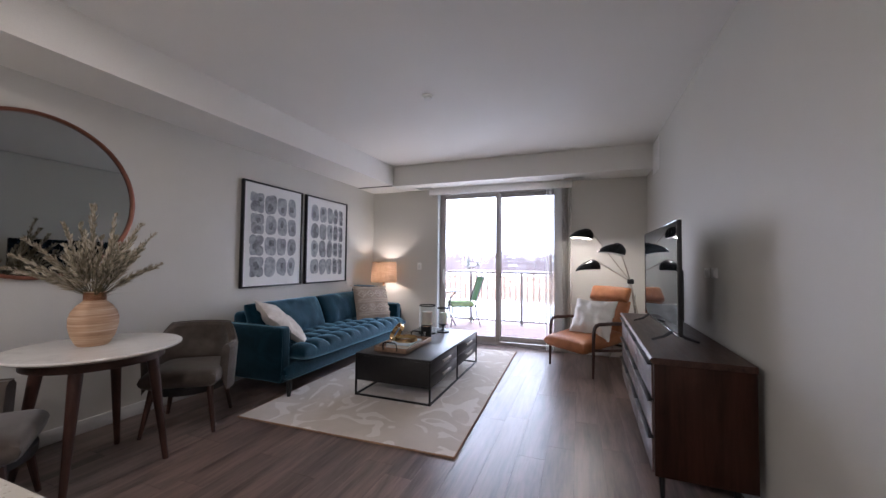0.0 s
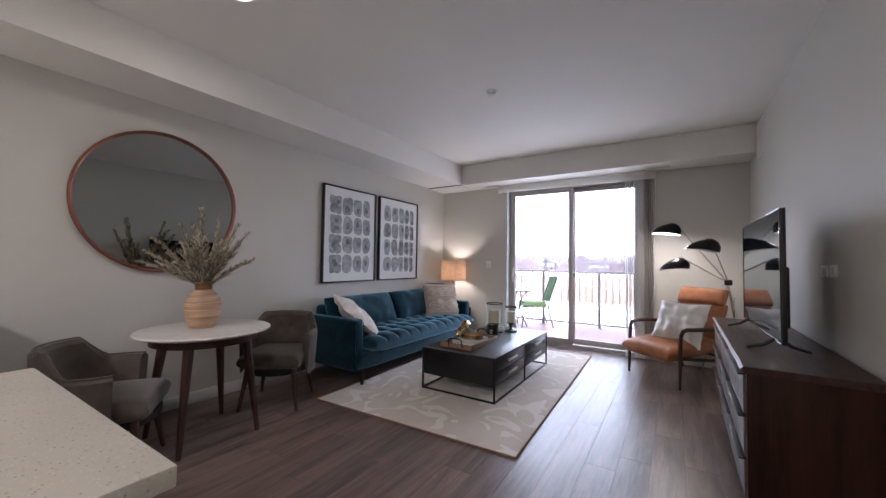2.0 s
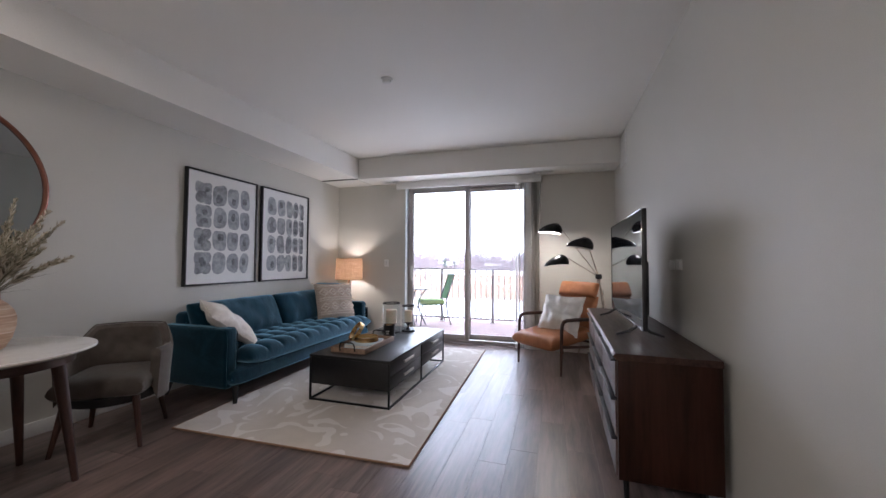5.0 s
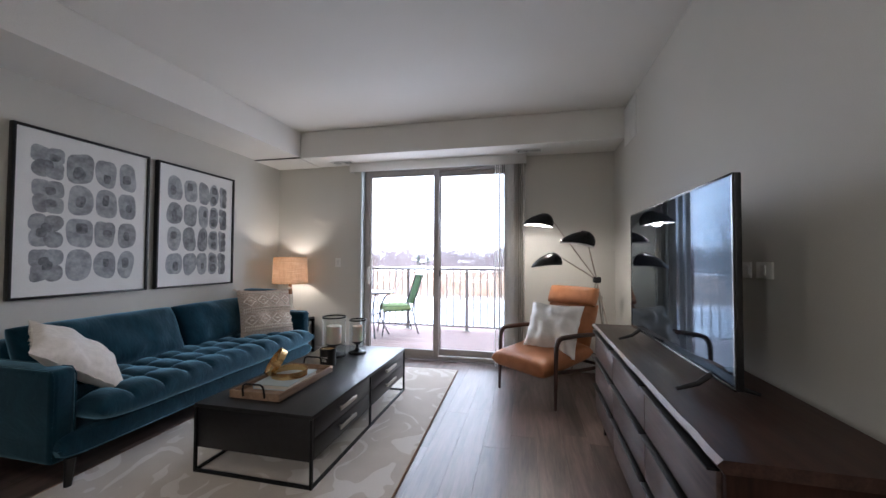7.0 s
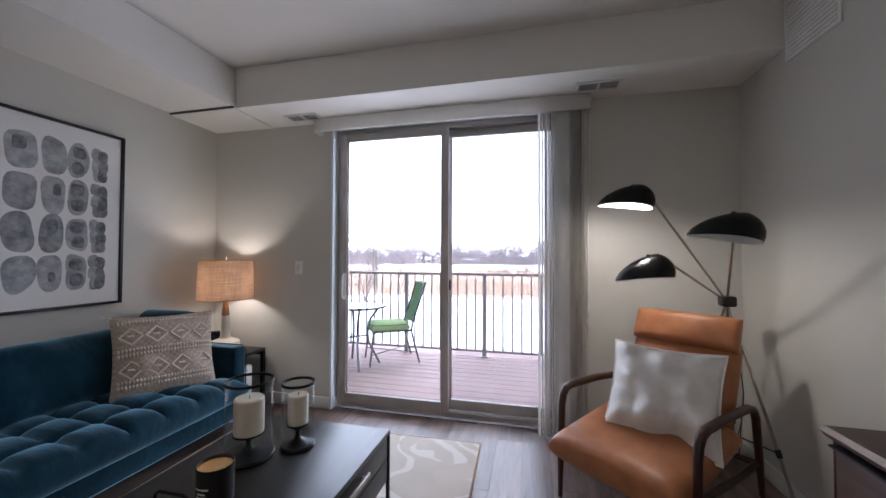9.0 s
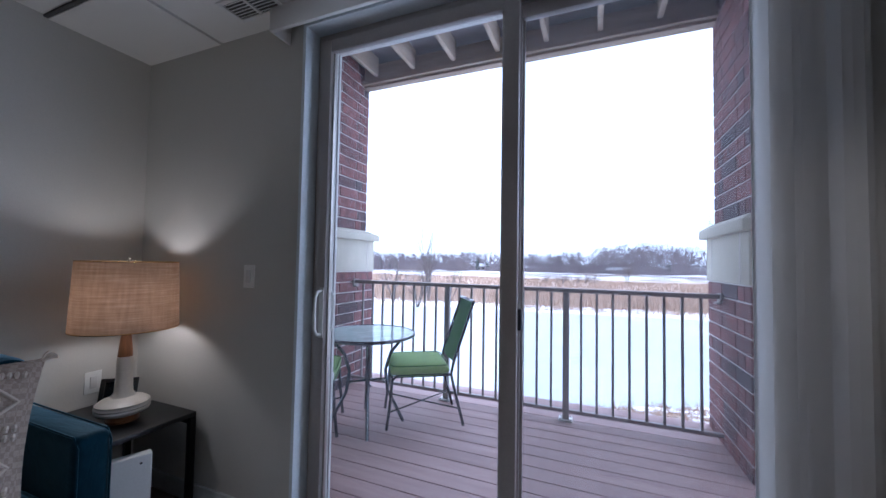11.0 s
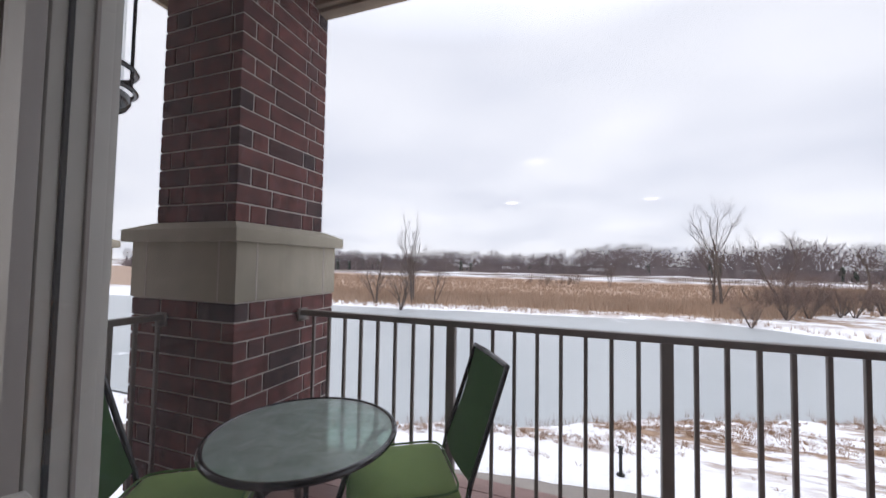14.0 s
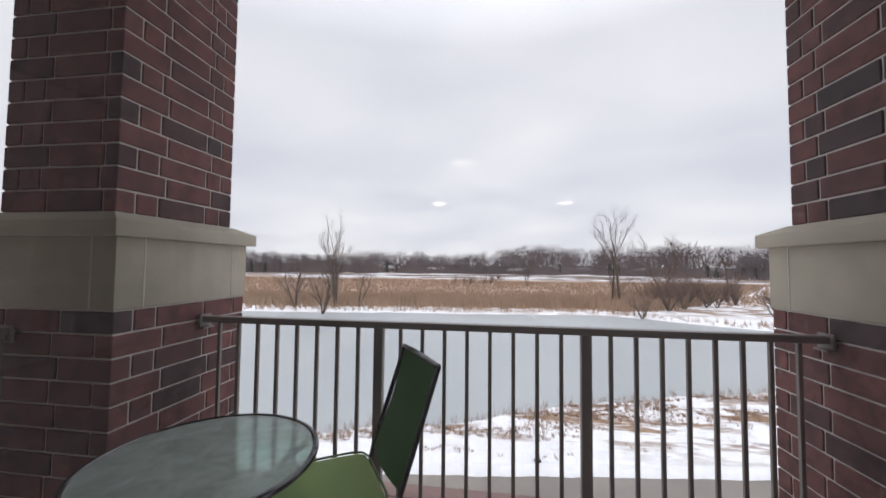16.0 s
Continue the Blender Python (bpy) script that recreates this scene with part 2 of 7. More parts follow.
M["rail"] = plain("taupe_railing", (0.28, 0.245, 0.225), (0.245, 0.215, 0.195), 0.45, bumpy=0.05)
M["deck"] = wood("composite_deck", (0.225, 0.128, 0.110), (0.355, 0.225, 0.195), "x", 0.6, 1.0, spread=0.08)
M["joist"] = wood("weathered_joist", (0.22, 0.16, 0.11), (0.46, 0.36, 0.26), "y", 0.8, 1.0, spread=0.12)
M["fascia"] = wood("weathered_beam", (0.22, 0.16, 0.11), (0.42, 0.32, 0.23), "x", 0.8, 1.0)
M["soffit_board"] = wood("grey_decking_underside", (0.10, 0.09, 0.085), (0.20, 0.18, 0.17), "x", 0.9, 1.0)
M["green"] = plain("green_canvas", (0.27, 0.385, 0.125), (0.235, 0.345, 0.105), 0.85, scale=10, grain=380, bumpy=0.3)
M["green_sling"] = plain("dark_green_sling", (0.11, 0.24, 0.085), (0.09, 0.20, 0.07), 0.8, scale=6, grain=420, bumpy=0.4)
M["green_piping"] = plain("green_piping", (0.10, 0.20, 0.05), None, 0.8)
M["siding"] = plain("brown_siding", (0.24, 0.19, 0.165), (0.20, 0.16, 0.14), 0.8, stretch=(1, 1, 8))
M["concrete"] = plain("wet_concrete", (0.23, 0.20, 0.175), (0.17, 0.15, 0.13), 0.55, scale=0.6, grain=60, bumpy=0.3)
M["counter_base"] = plain("cabinet_paint", (0.40, 0.40, 0.39), None, 0.5)
M["bark"] = plain("winter_bark", (0.135, 0.105, 0.088), (0.09, 0.07, 0.06), 0.95, scale=3, grain=30, bumpy=0.6)
M["shrubtwig"] = plain("russet_twigs", (0.21, 0.135, 0.105), (0.15, 0.095, 0.08), 0.95)
M["twig"] = plain("fine_twigs", (0.175, 0.135, 0.12), (0.125, 0.095, 0.085), 0.95)
M["farwood"] = plain("far_woods", (0.22, 0.18, 0.18), (0.14, 0.115, 0.12), 1.0, scale=0.05, grain=0.8, bumpy=0)
M["evergreen"] = plain("evergreen", (0.035, 0.05, 0.035), (0.025, 0.035, 0.028), 1.0, bumpy=0)
M["reed"] = plain("dry_reeds", (0.45, 0.32, 0.235), (0.36, 0.25, 0.18), 1.0, scale=0.2, grain=6, bumpy=0)
M["drygrass"] = plain("dry_grass", (0.33, 0.20, 0.12), (0.23, 0.13, 0.08), 1.0, scale=0.8, grain=9, bumpy=0)
M["house_wall"] = plain("house_siding", (0.25, 0.20, 0.18), (0.2, 0.16, 0.15), 0.9, spread=0.4)
M["farroof"] = plain("thin_snow_roof", (0.30, 0.29, 0.29), (0.17, 0.16, 0.16), 0.9, scale=0.6)
M["snowroof"] = plain("snowy_roof", (0.78, 0.785, 0.80), (0.66, 0.665, 0.69), 0.9)
M["dark_pane"] = plain("dark_window", (0.03, 0.035, 0.04), None, 0.1)
M["stem"] = plain("olive_stem", (0.17, 0.15, 0.085), (0.12, 0.105, 0.06), 0.8)
M["book"] = plain("pale_blue_cover", (0.42, 0.52, 0.55), (0.36, 0.45, 0.49), 0.45, scale=4)
M["pages"] = plain("book_pages", (0.72, 0.68, 0.6), None, 0.8)
M["grille"] = plain("white_metal_grille", (0.82, 0.81, 0.78), None, 0.45)
# near-black that paints shade behind vent slats and beside the soffit panel
M["grille_dark"] = plain("recess_shade", (0.08, 0.08, 0.08), None, 0.8)


def mat_glass(name, tint=(1, 1, 1), gloss=0.5, rough=0.0, dirt=0.0, glare_veil=0.0):
    m, nt, p, N, L = base_mat(name)
    nt.nodes.remove(p)
    out = nt.nodes["Material Output"]
    tr, gl, lw, mx = N("ShaderNodeBsdfTransparent"), N("ShaderNodeBsdfGlossy"), N("ShaderNodeLayerWeight"), N("ShaderNodeMixShader")
    tr.inputs[0].default_value = rgb(tint)
    gl.inputs["Roughness"].default_value = rough
    pw, ml = N("ShaderNodeMath"), N("ShaderNodeMath")
    pw.operation, pw.inputs[1].default_value = "POWER", 4.0
    ml.operation, ml.inputs[1].default_value, ml.inputs[2].default_value = "MULTIPLY_ADD", gloss, 0.02
    lw.inputs["Blend"].default_value = 0.5
    L(lw.outputs["Facing"], pw.inputs[0]); L(pw.outputs[0], ml.inputs[0]); L(ml.outputs[0], mx.inputs[0])
    L(tr.outputs[0], mx.inputs[1]); L(gl.outputs[0], mx.inputs[2])
    last = mx.outputs[0]
    if dirt:
        df, m2 = N("ShaderNodeBsdfDiffuse"), N("ShaderNodeMixShader")
        df.inputs[0].default_value = (0.62, 0.70, 0.66, 1)
        mr = N("ShaderNodeMapRange")
        mr.inputs["From Min"].default_value, mr.inputs["From Max"].default_value = 0.36, 0.66
        mr.inputs["To Min"].default_value, mr.inputs["To Max"].default_value = dirt * 0.72, dirt * 1.12
        L(noise_fac(nt, coords(nt), 11, 6, 0.7, 0.5), mr.inputs["Value"]); L(mr.outputs[0], m2.inputs[0])
        bp = N("ShaderNodeBump")
        bp.inputs["Strength"].default_value, bp.inputs["Distance"].default_value = 0.25, 0.004
        L(noise_fac(nt, coords(nt), 60, 3), bp.inputs["Height"]); L(bp.outputs[0], gl.inputs["Normal"])
        L(last, m2.inputs[1]); L(df.outputs[0], m2.inputs[2])
        last = m2.outputs[0]
    # translucent share paints a veil of glare over the view outside
    if glare_veil:
        tl, m3 = N("ShaderNodeBsdfTranslucent"), N("ShaderNodeMixShader")
        tl.inputs[0].default_value = (0.9, 0.9, 0.95, 1)
        m3.inputs[0].default_value = glare_veil
        L(last, m3.inputs[1]); L(tl.outputs[0], m3.inputs[2])
        last = m3.outputs[0]
    L(last, out.inputs[0])
    return m


M["glass"] = mat_glass("clear_glass", (0.985, 0.985, 0.98), 0.35, glare_veil=0.018)
M["jarglass"] = mat_glass("hurricane_glass", (0.93, 0.95, 0.95), 0.6)
M["tableglass"] = mat_glass("rippled_table_glass", (0.50, 0.64, 0.58), 1.2, 0.08, 0.40)


def mat_screen():
    m, nt, p, N, L = base_mat("insect_screen")
    nt.nodes.remove(p)
    tr, df, mx = N("ShaderNodeBsdfTransparent"), N("ShaderNodeBsdfDiffuse"), N("ShaderNodeMixShader")
    df.inputs[0].default_value = (0.22, 0.22, 0.23, 1)
    wv = N("ShaderNodeTexWave")
    wv.bands_direction = "Z"
    wv.inputs["Scale"].default_value = 95.0
    L(coords(nt), wv.inputs["Vector"])
    mr = N("ShaderNodeMapRange")
    mr.inputs["To Min"].default_value, mr.inputs["To Max"].default_value = 0.18, 0.38
    L(wv.outputs["Fac"], mr.inputs["Value"]); L(mr.outputs[0], mx.inputs[0])
    L(tr.outputs[0], mx.inputs[1]); L(df.outputs[0], mx.inputs[2])
    L(mx.outputs[0], nt.nodes["Material Output"].inputs[0])
    return m


M["screen"] = mat_screen()


def mat_mirror():
    m, nt, p, N, L = base_mat("mirror_silver")
    p.inputs["Base Color"].default_value = (0.40, 0.41, 0.40, 1)
    p.inputs["Metallic"].default_value, p.inputs["Roughness"].default_value = 1.0, 0.015
    return m


M["mirror"] = mat_mirror()


def mat_tv():
    """Dark anti-glare panel: faint blue reflections face-on, clear ones at a slant."""
    m, nt, p, N, L = base_mat("tv_panel")
    p.inputs["Base Color"].default_value = (0.006, 0.007, 0.009, 1)
    p.inputs["Roughness"].default_value, p.inputs["Specular IOR Level"].default_value = 0.3, 0.0
    g1, g2, ad, mx, lw, pw = N("ShaderNodeBsdfGlossy"), N("ShaderNodeBsdfGlossy"), N("ShaderNodeAddShader"), N("ShaderNodeMixShader"), N("ShaderNodeLayerWeight"), N("ShaderNodeMath")
    g1.inputs["Color"].default_value, g1.inputs["Roughness"].default_value = (0.016, 0.028, 0.043, 1), 0.02
    g2.inputs["Color"].default_value, g2.inputs["Roughness"].default_value = (0.85, 0.9, 0.95, 1), 0.03
    L(p.outputs[0], ad.inputs[0]); L(g1.outputs[0], ad.inputs[1])
    lw.inputs["Blend"].default_value = 0.5
    pw.operation, pw.inputs[1].default_value = "POWER", 5.4
    L(lw.outputs["Facing"], pw.inputs[0]); L(pw.outputs[0], mx.inputs[0])
    L(ad.outputs[0], mx.inputs[1]); L(g2.outputs[0], mx.inputs[2])
    L(mx.outputs[0], nt.nodes["Material Output"].inputs[0])
    return m


M["tv"] = mat_tv()


def mat_emit(name, color, strength):
    m, nt, p, N, L = base_mat(name)
    p.inputs["Emission Color"].default_value = rgb(color)
    p.inputs["Emission Strength"].default_value = strength
    p.inputs["Base Color"].default_value = (0.8, 0.8, 0.8, 1)
    return m


M["bulb"] = mat_emit("lit_bulb", (1, 0.86, 0.66), 14)
M["diffuser"] = mat_emit("lit_diffuser", (1, 0.88, 0.70), 9)


def mat_burlap():
    m, nt, p, N, L = base_mat("burlap_shade")
    v = coords(nt)
    h = noise_fac(nt, coords(nt, (3, 3, 90)), 1.6, 5, 0.65)
    g = noise_fac(nt, coords(nt, (60, 60, 8)), 1.2, 3)
    col = ramp_of(nt, h, [(0.3, (0.32, 0.235, 0.17)), (0.55, (0.46, 0.36, 0.275)), (0.75, (0.62, 0.52, 0.43))])
    col = mixed(nt, 0.25, col, ramp_of(nt, g, [(0.3, (0.22, 0.11, 0.06)), (0.7, (0.6, 0.42, 0.28))]))
    L(col, p.inputs["Base Color"])
    p.inputs["Roughness"].default_value = 0.95
    tl, mx = N("ShaderNodeBsdfTranslucent"), N("ShaderNodeMixShader")
    L(col, tl.inputs[0])
    mx.inputs[0].default_value = 0.06
    L(p.outputs[0], mx.inputs[1]); L(tl.outputs[0], mx.inputs[2])
    L(mx.outputs[0], nt.nodes["Material Output"].inputs[0])
    bump(nt, p, h, 0.5, 0.002)
    return m


M["burlap"] = mat_burlap()


def mat_slat():
    m, nt, p, N, L = base_mat("blind_vinyl")
    p.inputs["Base Color"].default_value = (0.86, 0.84, 0.82, 1)
    p.inputs["Roughness"].default_value = 0.45
    tl, mx = N("ShaderNodeBsdfTranslucent"), N("ShaderNodeMixShader")
    tl.inputs[0].default_value = (0.84, 0.82, 0.78, 1)
    mx.inputs[0].default_value = 0.42
    L(p.outputs[0], mx.inputs[1]); L(tl.outputs[0], mx.inputs[2])
    L(mx.outputs[0], nt.nodes["Material Output"].inputs[0])
    bump(nt, p, noise_fac(nt, coords(nt, (60, 60, 2)), 4), 0.1)
    return m


M["slat"] = mat_slat()


def mat_marble():
    m, nt, p, N, L = base_mat("white_marble")
    v = coords(nt)
    n = noise_fac(nt, v, 5, 8, 0.7, 1.6)
    L(ramp_of(nt, n, [(0.34, (0.60, 0.575, 0.54)), (0.44, (0.67, 0.65, 0.615)), (0.6, (0.71, 0.69, 0.655))]), p.inputs["Base Color"])
    p.inputs["Roughness"].default_value = 0.18
    return m


M["marble"] = mat_marble()


def mat_quartz():
    m, nt, p, N, L = base_mat("speckled_quartz")
    v = coords(nt)
    vo = N("ShaderNodeTexVoronoi")
    vo.inputs["Scale"].default_value = 210
    L(v, vo.inputs["Vector"])
    sp = N("ShaderNodeSeparateColor")
    L(vo.outputs["Color"], sp.inputs[0])
    chip = ramp_of(nt, sp.outputs[0], [(0.0, (0.42, 0.36, 0.27)), (0.06, (0.52, 0.46, 0.37)), (0.10, (0.66, 0.61, 0.52)), (0.8, (0.68, 0.63, 0.54)), (0.95, (0.76, 0.72, 0.65))])
    core = N("ShaderNodeMath"); core.operation = "LESS_THAN"; core.inputs[1].default_value = 0.42
    L(vo.outputs["Distance"], core.inputs[0])
    L(mixed(nt, core.outputs[0], (0.67, 0.62, 0.53), chip), p.inputs["Base Color"])
    p.inputs["Roughness"].default_value = 0.22
    return m


M["quartz"] = mat_quartz()


def mat_rug():
    m, nt, p, N, L = base_mat("tufted_rug")
    v = coords(nt)
    n1 = noise_fac(nt, v, 2.3, 1.5, 0.4, 0.5)
    # thin looping lines at evenly spaced levels of a smooth field
    mu = N("ShaderNodeMath"); mu.operation = "MULTIPLY"; mu.inputs[1].default_value = 6.0
    L(n1, mu.inputs[0])
    fr = N("ShaderNodeMath"); fr.operation = "PINGPONG"; fr.inputs[1].default_value = 0.5
    L(mu.outputs[0], fr.inputs[0])
    brk = noise_fac(nt, v, 3.4, 2, 0.5)
    th = N("ShaderNodeMapRange")
    th.inputs["From Min"].default_value, th.inputs["From Max"].default_value = 0.40, 0.60
    th.inputs["To Min"].default_value, th.inputs["To Max"].default_value = -0.03, 0.25
    L(brk, th.inputs["Value"])
    lt = N("ShaderNodeMath"); lt.operation = "LESS_THAN"
    L(fr.outputs[0], lt.inputs[0]); L(th.outputs[0], lt.inputs[1])
    fine = noise_fac(nt, v, 170, 3)
    ground = ramp_of(nt, noise_fac(nt, v, 5, 4), [(0.3, (0.50, 0.435, 0.37)), (0.7, (0.58, 0.51, 0.44))])
    line = ramp_of(nt, fine, [(0.3, (0.66, 0.61, 0.555)), (0.7, (0.76, 0.71, 0.655))])
    L(mixed(nt, 0.15, mixed(nt, lt.outputs[0], ground, line), ramp_of(nt, fine, [(0.3, (0.2, 0.16, 0.12)), (0.7, (0.65, 0.55, 0.45))])), p.inputs["Base Color"])
    p.inputs["Roughness"].default_value, p.inputs["Sheen Weight"].default_value = 0.95, 0.5
    ad = N("ShaderNodeMath"); ad.operation = "ADD"
    L(lt.outputs[0], ad.inputs[0]); L(fine, ad.inputs[1])
    bump(nt, p, ad.outputs[0], 0.6, 0.004)
    return m


M["rug"] = mat_rug()


def mat_ink():
    m, nt, p, N, L = base_mat("ink_wash")
    g = N("ShaderNodeObjectInfo")
    n = noise_fac(nt, coords(nt), 16, 4, 0.6)
    base = ramp_of(nt, g.outputs["Random"], [(0.0, (0.25, 0.26, 0.29)), (0.4, (0.36, 0.38, 0.41)), (0.7, (0.20, 0.21, 0.23)), (1.0, (0.12, 0.125, 0.135))])
    L(mixed(nt, 0.55, base, ramp_of(nt, n, [(0.35, (0.22, 0.23, 0.25)), (0.65, (0.58, 0.60, 0.62))])), p.inputs["Base Color"])
    p.inputs["Roughness"].default_value = 0.85
    return m


M["ink"] = mat_ink()


def mat_ink_dark():
    m, nt, p, N, L = base_mat("ink_wash_dark")
    n = noise_fac(nt, coords(nt), 22, 4, 0.6)
    L(ramp_of(nt, n, [(0.35, (0.10, 0.105, 0.115)), (0.65, (0.27, 0.28, 0.30))]), p.inputs["Base Color"])
    p.inputs["Roughness"].default_value = 0.85
    return m


M["ink_dark"] = mat_ink_dark()


def mat_woven():
    m, nt, p, N, L = base_mat("woven_stripe")
    v = coords(nt)
    f = noise_fac(nt, v, 190, 3)
    ck = N("ShaderNodeTexChecker")
    ck.inputs["Scale"].default_value = 62
    ck.inputs["Color1"].default_value, ck.inputs["Color2"].default_value = (0.56, 0.47, 0.39, 1), (0.40, 0.32, 0.26, 1)
    L(v, ck.inputs["Vector"])
    L(mixed(nt, 0.35, ck.outputs[0], ramp_of(nt, f, [(0.3, (0.32, 0.25, 0.20)), (0.7, (0.62, 0.53, 0.45))])), p.inputs["Base Color"])
    p.inputs["Roughness"].default_value = 0.95
    bump(nt, p, f, 0.8, 0.003)
    return m


M["woven"] = mat_woven()
M["yarn"] = plain("cream_yarn", (0.78, 0.70, 0.61), (0.66, 0.58, 0.49), 0.95, grain=300, bumpy=0.8)


def mat_rattan():
    m, nt, p, N, L = base_mat("banded_straw")
    n = noise_fac(nt, coords(nt, (2, 2, 60)), 1.5, 5, 0.6)
    L(ramp_of(nt, n, [(0.28, (0.30, 0.17, 0.095)), (0.5, (0.50, 0.32, 0.20)), (0.72, (0.68, 0.52, 0.38))]), p.inputs["Base Color"])
    p.inputs["Roughness"].default_value = 0.6
    bump(nt, p, n, 0.6, 0.003)
    return m


M["rattan"] = mat_rattan()


def mat_pampas():
    m, nt, p, N, L = base_mat("dried_plume")
    g = N("ShaderNodeNewGeometry")
    L(ramp_of(nt, g.outputs["Random Per Island"], [(0.0, (0.20, 0.175, 0.115)), (0.5, (0.42, 0.37, 0.275)), (1.0, (0.66, 0.60, 0.49))]), p.inputs["Base Color"])
    p.inputs["Roughness"].default_value = 0.9
    return m


M["plume"] = mat_pampas()


def mat_brick():
    m, nt, p, N, L = base_mat("clay_brick")
    oi = N("ShaderNodeObjectInfo")
    v = world_coords(nt)
    n = noise_fac(nt, v, 13, 6, 0.7)
    f = noise_fac(nt, v, 150, 3)
    base = ramp_of(nt, oi.outputs["Random"], [(0.0, (0.06, 0.040, 0.042)), (0.10, (0.085, 0.047, 0.046)), (0.20, (0.135, 0.052, 0.048)), (0.6, (0.19, 0.072, 0.064)), (0.85, (0.16, 0.062, 0.055)), (1.0, (0.10, 0.05, 0.048))])
    base = mixed(nt, 0.85, base, ramp_of(nt, n, [(0.33, (0.36, 0.36, 0.37)), (0.5, (0.98, 0.97, 0.96)), (0.66, (1.5, 1.45, 1.4))]), "MULTIPLY")
    spots = ramp_of(nt, noise_fac(nt, v, 9, 3, 0.7), [(0.62, (0, 0, 0)), (0.74, (0.16, 0.145, 0.14))])
    L(mixed(nt, 0.5, base, spots, "ADD"), p.inputs["Base Color"])
    p.inputs["Roughness"].default_value = 0.85
    bump(nt, p, n, 0.7, 0.006)
    return m


M["brick"] = mat_brick()


def mat_ground():
    m, nt, p, N, L = base_mat("winter_ground")
    v = world_coords(nt)
    sep = N("ShaderNodeSeparateXYZ")
    L(v, sep.inputs[0])
    y = sep.outputs["Y"]
    # the marsh begins further back on the east side, and its far edge wanders
    ex, ey = N("ShaderNodeMath"), N("ShaderNodeMath")
    ex.operation, ex.inputs[1].default_value = "SUBTRACT", 17.0
    L(sep.outputs["X"], ex.inputs[0])
    emax = N("ShaderNodeMath"); emax.operation = "MAXIMUM"; emax.inputs[1].default_value = 0.0
    L(ex.outputs[0], emax.inputs[0])
    ey.operation = "MULTIPLY_ADD"; ey.inputs[1].default_value = -1.1
    L(emax.outputs[0], ey.inputs[0]); L(y, ey.inputs[2])
    wander = N("ShaderNodeMath"); wander.operation = "MULTIPLY_ADD"; wander.inputs[1].default_value = 95.0
    L(noise_fac(nt, world_coords(nt, (0.011, 0.004, 1)), 1.0, 4, 0.6), wander.inputs[0]); L(y, wander.inputs[2])
    nf = noise_fac(nt, v, 2.2, 5, 0.6)
    stretched = noise_fac(nt, world_coords(nt, (0.035, 0.05, 1)), 1.0, 6, 0.65)
    snow = ramp_of(nt, nf, [(0.3, (0.70, 0.71, 0.745)), (0.7, (0.84, 0.845, 0.86))])
    dirt = ramp_of(nt, nf, [(0.3, (0.17, 0.10, 0.065)), (0.7, (0.36, 0.245, 0.165))])
    field = ramp_of(nt, nf, [(0.3, (0.28, 0.19, 0.14)), (0.7, (0.40, 0.285, 0.21))])

    def window(lo, lo2, hi, hi2, y_in=y, y_out=y):
        a, b, c = N("ShaderNodeMapRange"), N("ShaderNodeMapRange"), N("ShaderNodeMath")
        a.inputs["From Min"].default_value, a.inputs["From Max"].default_value = lo, lo2
        b.inputs["From Min"].default_value, b.inputs["From Max"].default_value = hi2, hi
        L(y_in, a.inputs["Value"]); L(y_out, b.inputs["Value"])
        c.operation = "MULTIPLY"
        L(a.outputs[0], c.inputs[0]); L(b.outputs[0], c.inputs[1])
        return c.outputs[0]

    # dry patches break through the snow on the near bank
    near = window(17.6, 20.0, 23.0, 29.0)
    thr = N("ShaderNodeMath"); thr.operation = "MULTIPLY"
    L(near, thr.inputs[0])
    L(ramp_of(nt, noise_fac(nt, world_coords(nt, (0.25, 0.9, 1)), 1.0, 6, 0.7), [(0.50, (0, 0, 0)), (0.58, (1, 1, 1))]), thr.inputs[1])
    col = mixed(nt, thr.outputs[0], snow, dirt)
    edge = ramp_of(nt, noise_fac(nt, world_coords(nt, (0.35, 0.6, 1)), 1.0, 5, 0.7), [(0.42, (0, 0, 0)), (0.56, (1, 1, 1))])
    thr2 = N("ShaderNodeMath"); thr2.operation = "MULTIPLY"
    L(window(53.5, 58.0, 90, 100), thr2.inputs[0]); L(edge, thr2.inputs[1])
    col = mixed(nt, thr2.outputs[0], col, dirt)
    col = mixed(nt, window(57.5, 60.0, 215, 226, ey.outputs[0], wander.outputs[0]), col, field)
    far = N("ShaderNodeMath"); far.operation = "MULTIPLY"
    L(window(215, 226, 2500, 2600, wander.outputs[0]), far.inputs[0])
    L(ramp_of(nt, stretched, [(0.43, (0, 0, 0)), (0.52, (1, 1, 1))]), far.inputs[1])
    col = mixed(nt, far.outputs[0], col, (0.20, 0.15, 0.12))
    L(col, p.inputs["Base Color"])
    p.inputs["Roughness"].default_value = 0.95
    bump(nt, p, noise_fac(nt, v, 6, 5, 0.7), 0.8, 0.06)
    return m


M["ground"] = mat_ground()
for key, level in (("blackwood", 0.5), ("walnut", 0.22), ("drawer_wood", 0.35), ("plank", 0.6), ("walnut_shaded", 0.15), ("velvet", 0.2), ("grey_fabric", 0.2), ("bark", 0.2), ("twig", 0.1), ("reed", 0.1), ("farwood", 0.0)):
    M[key].node_tree.nodes["Principled BSDF"].inputs["Specular IOR Level"].default_value = level


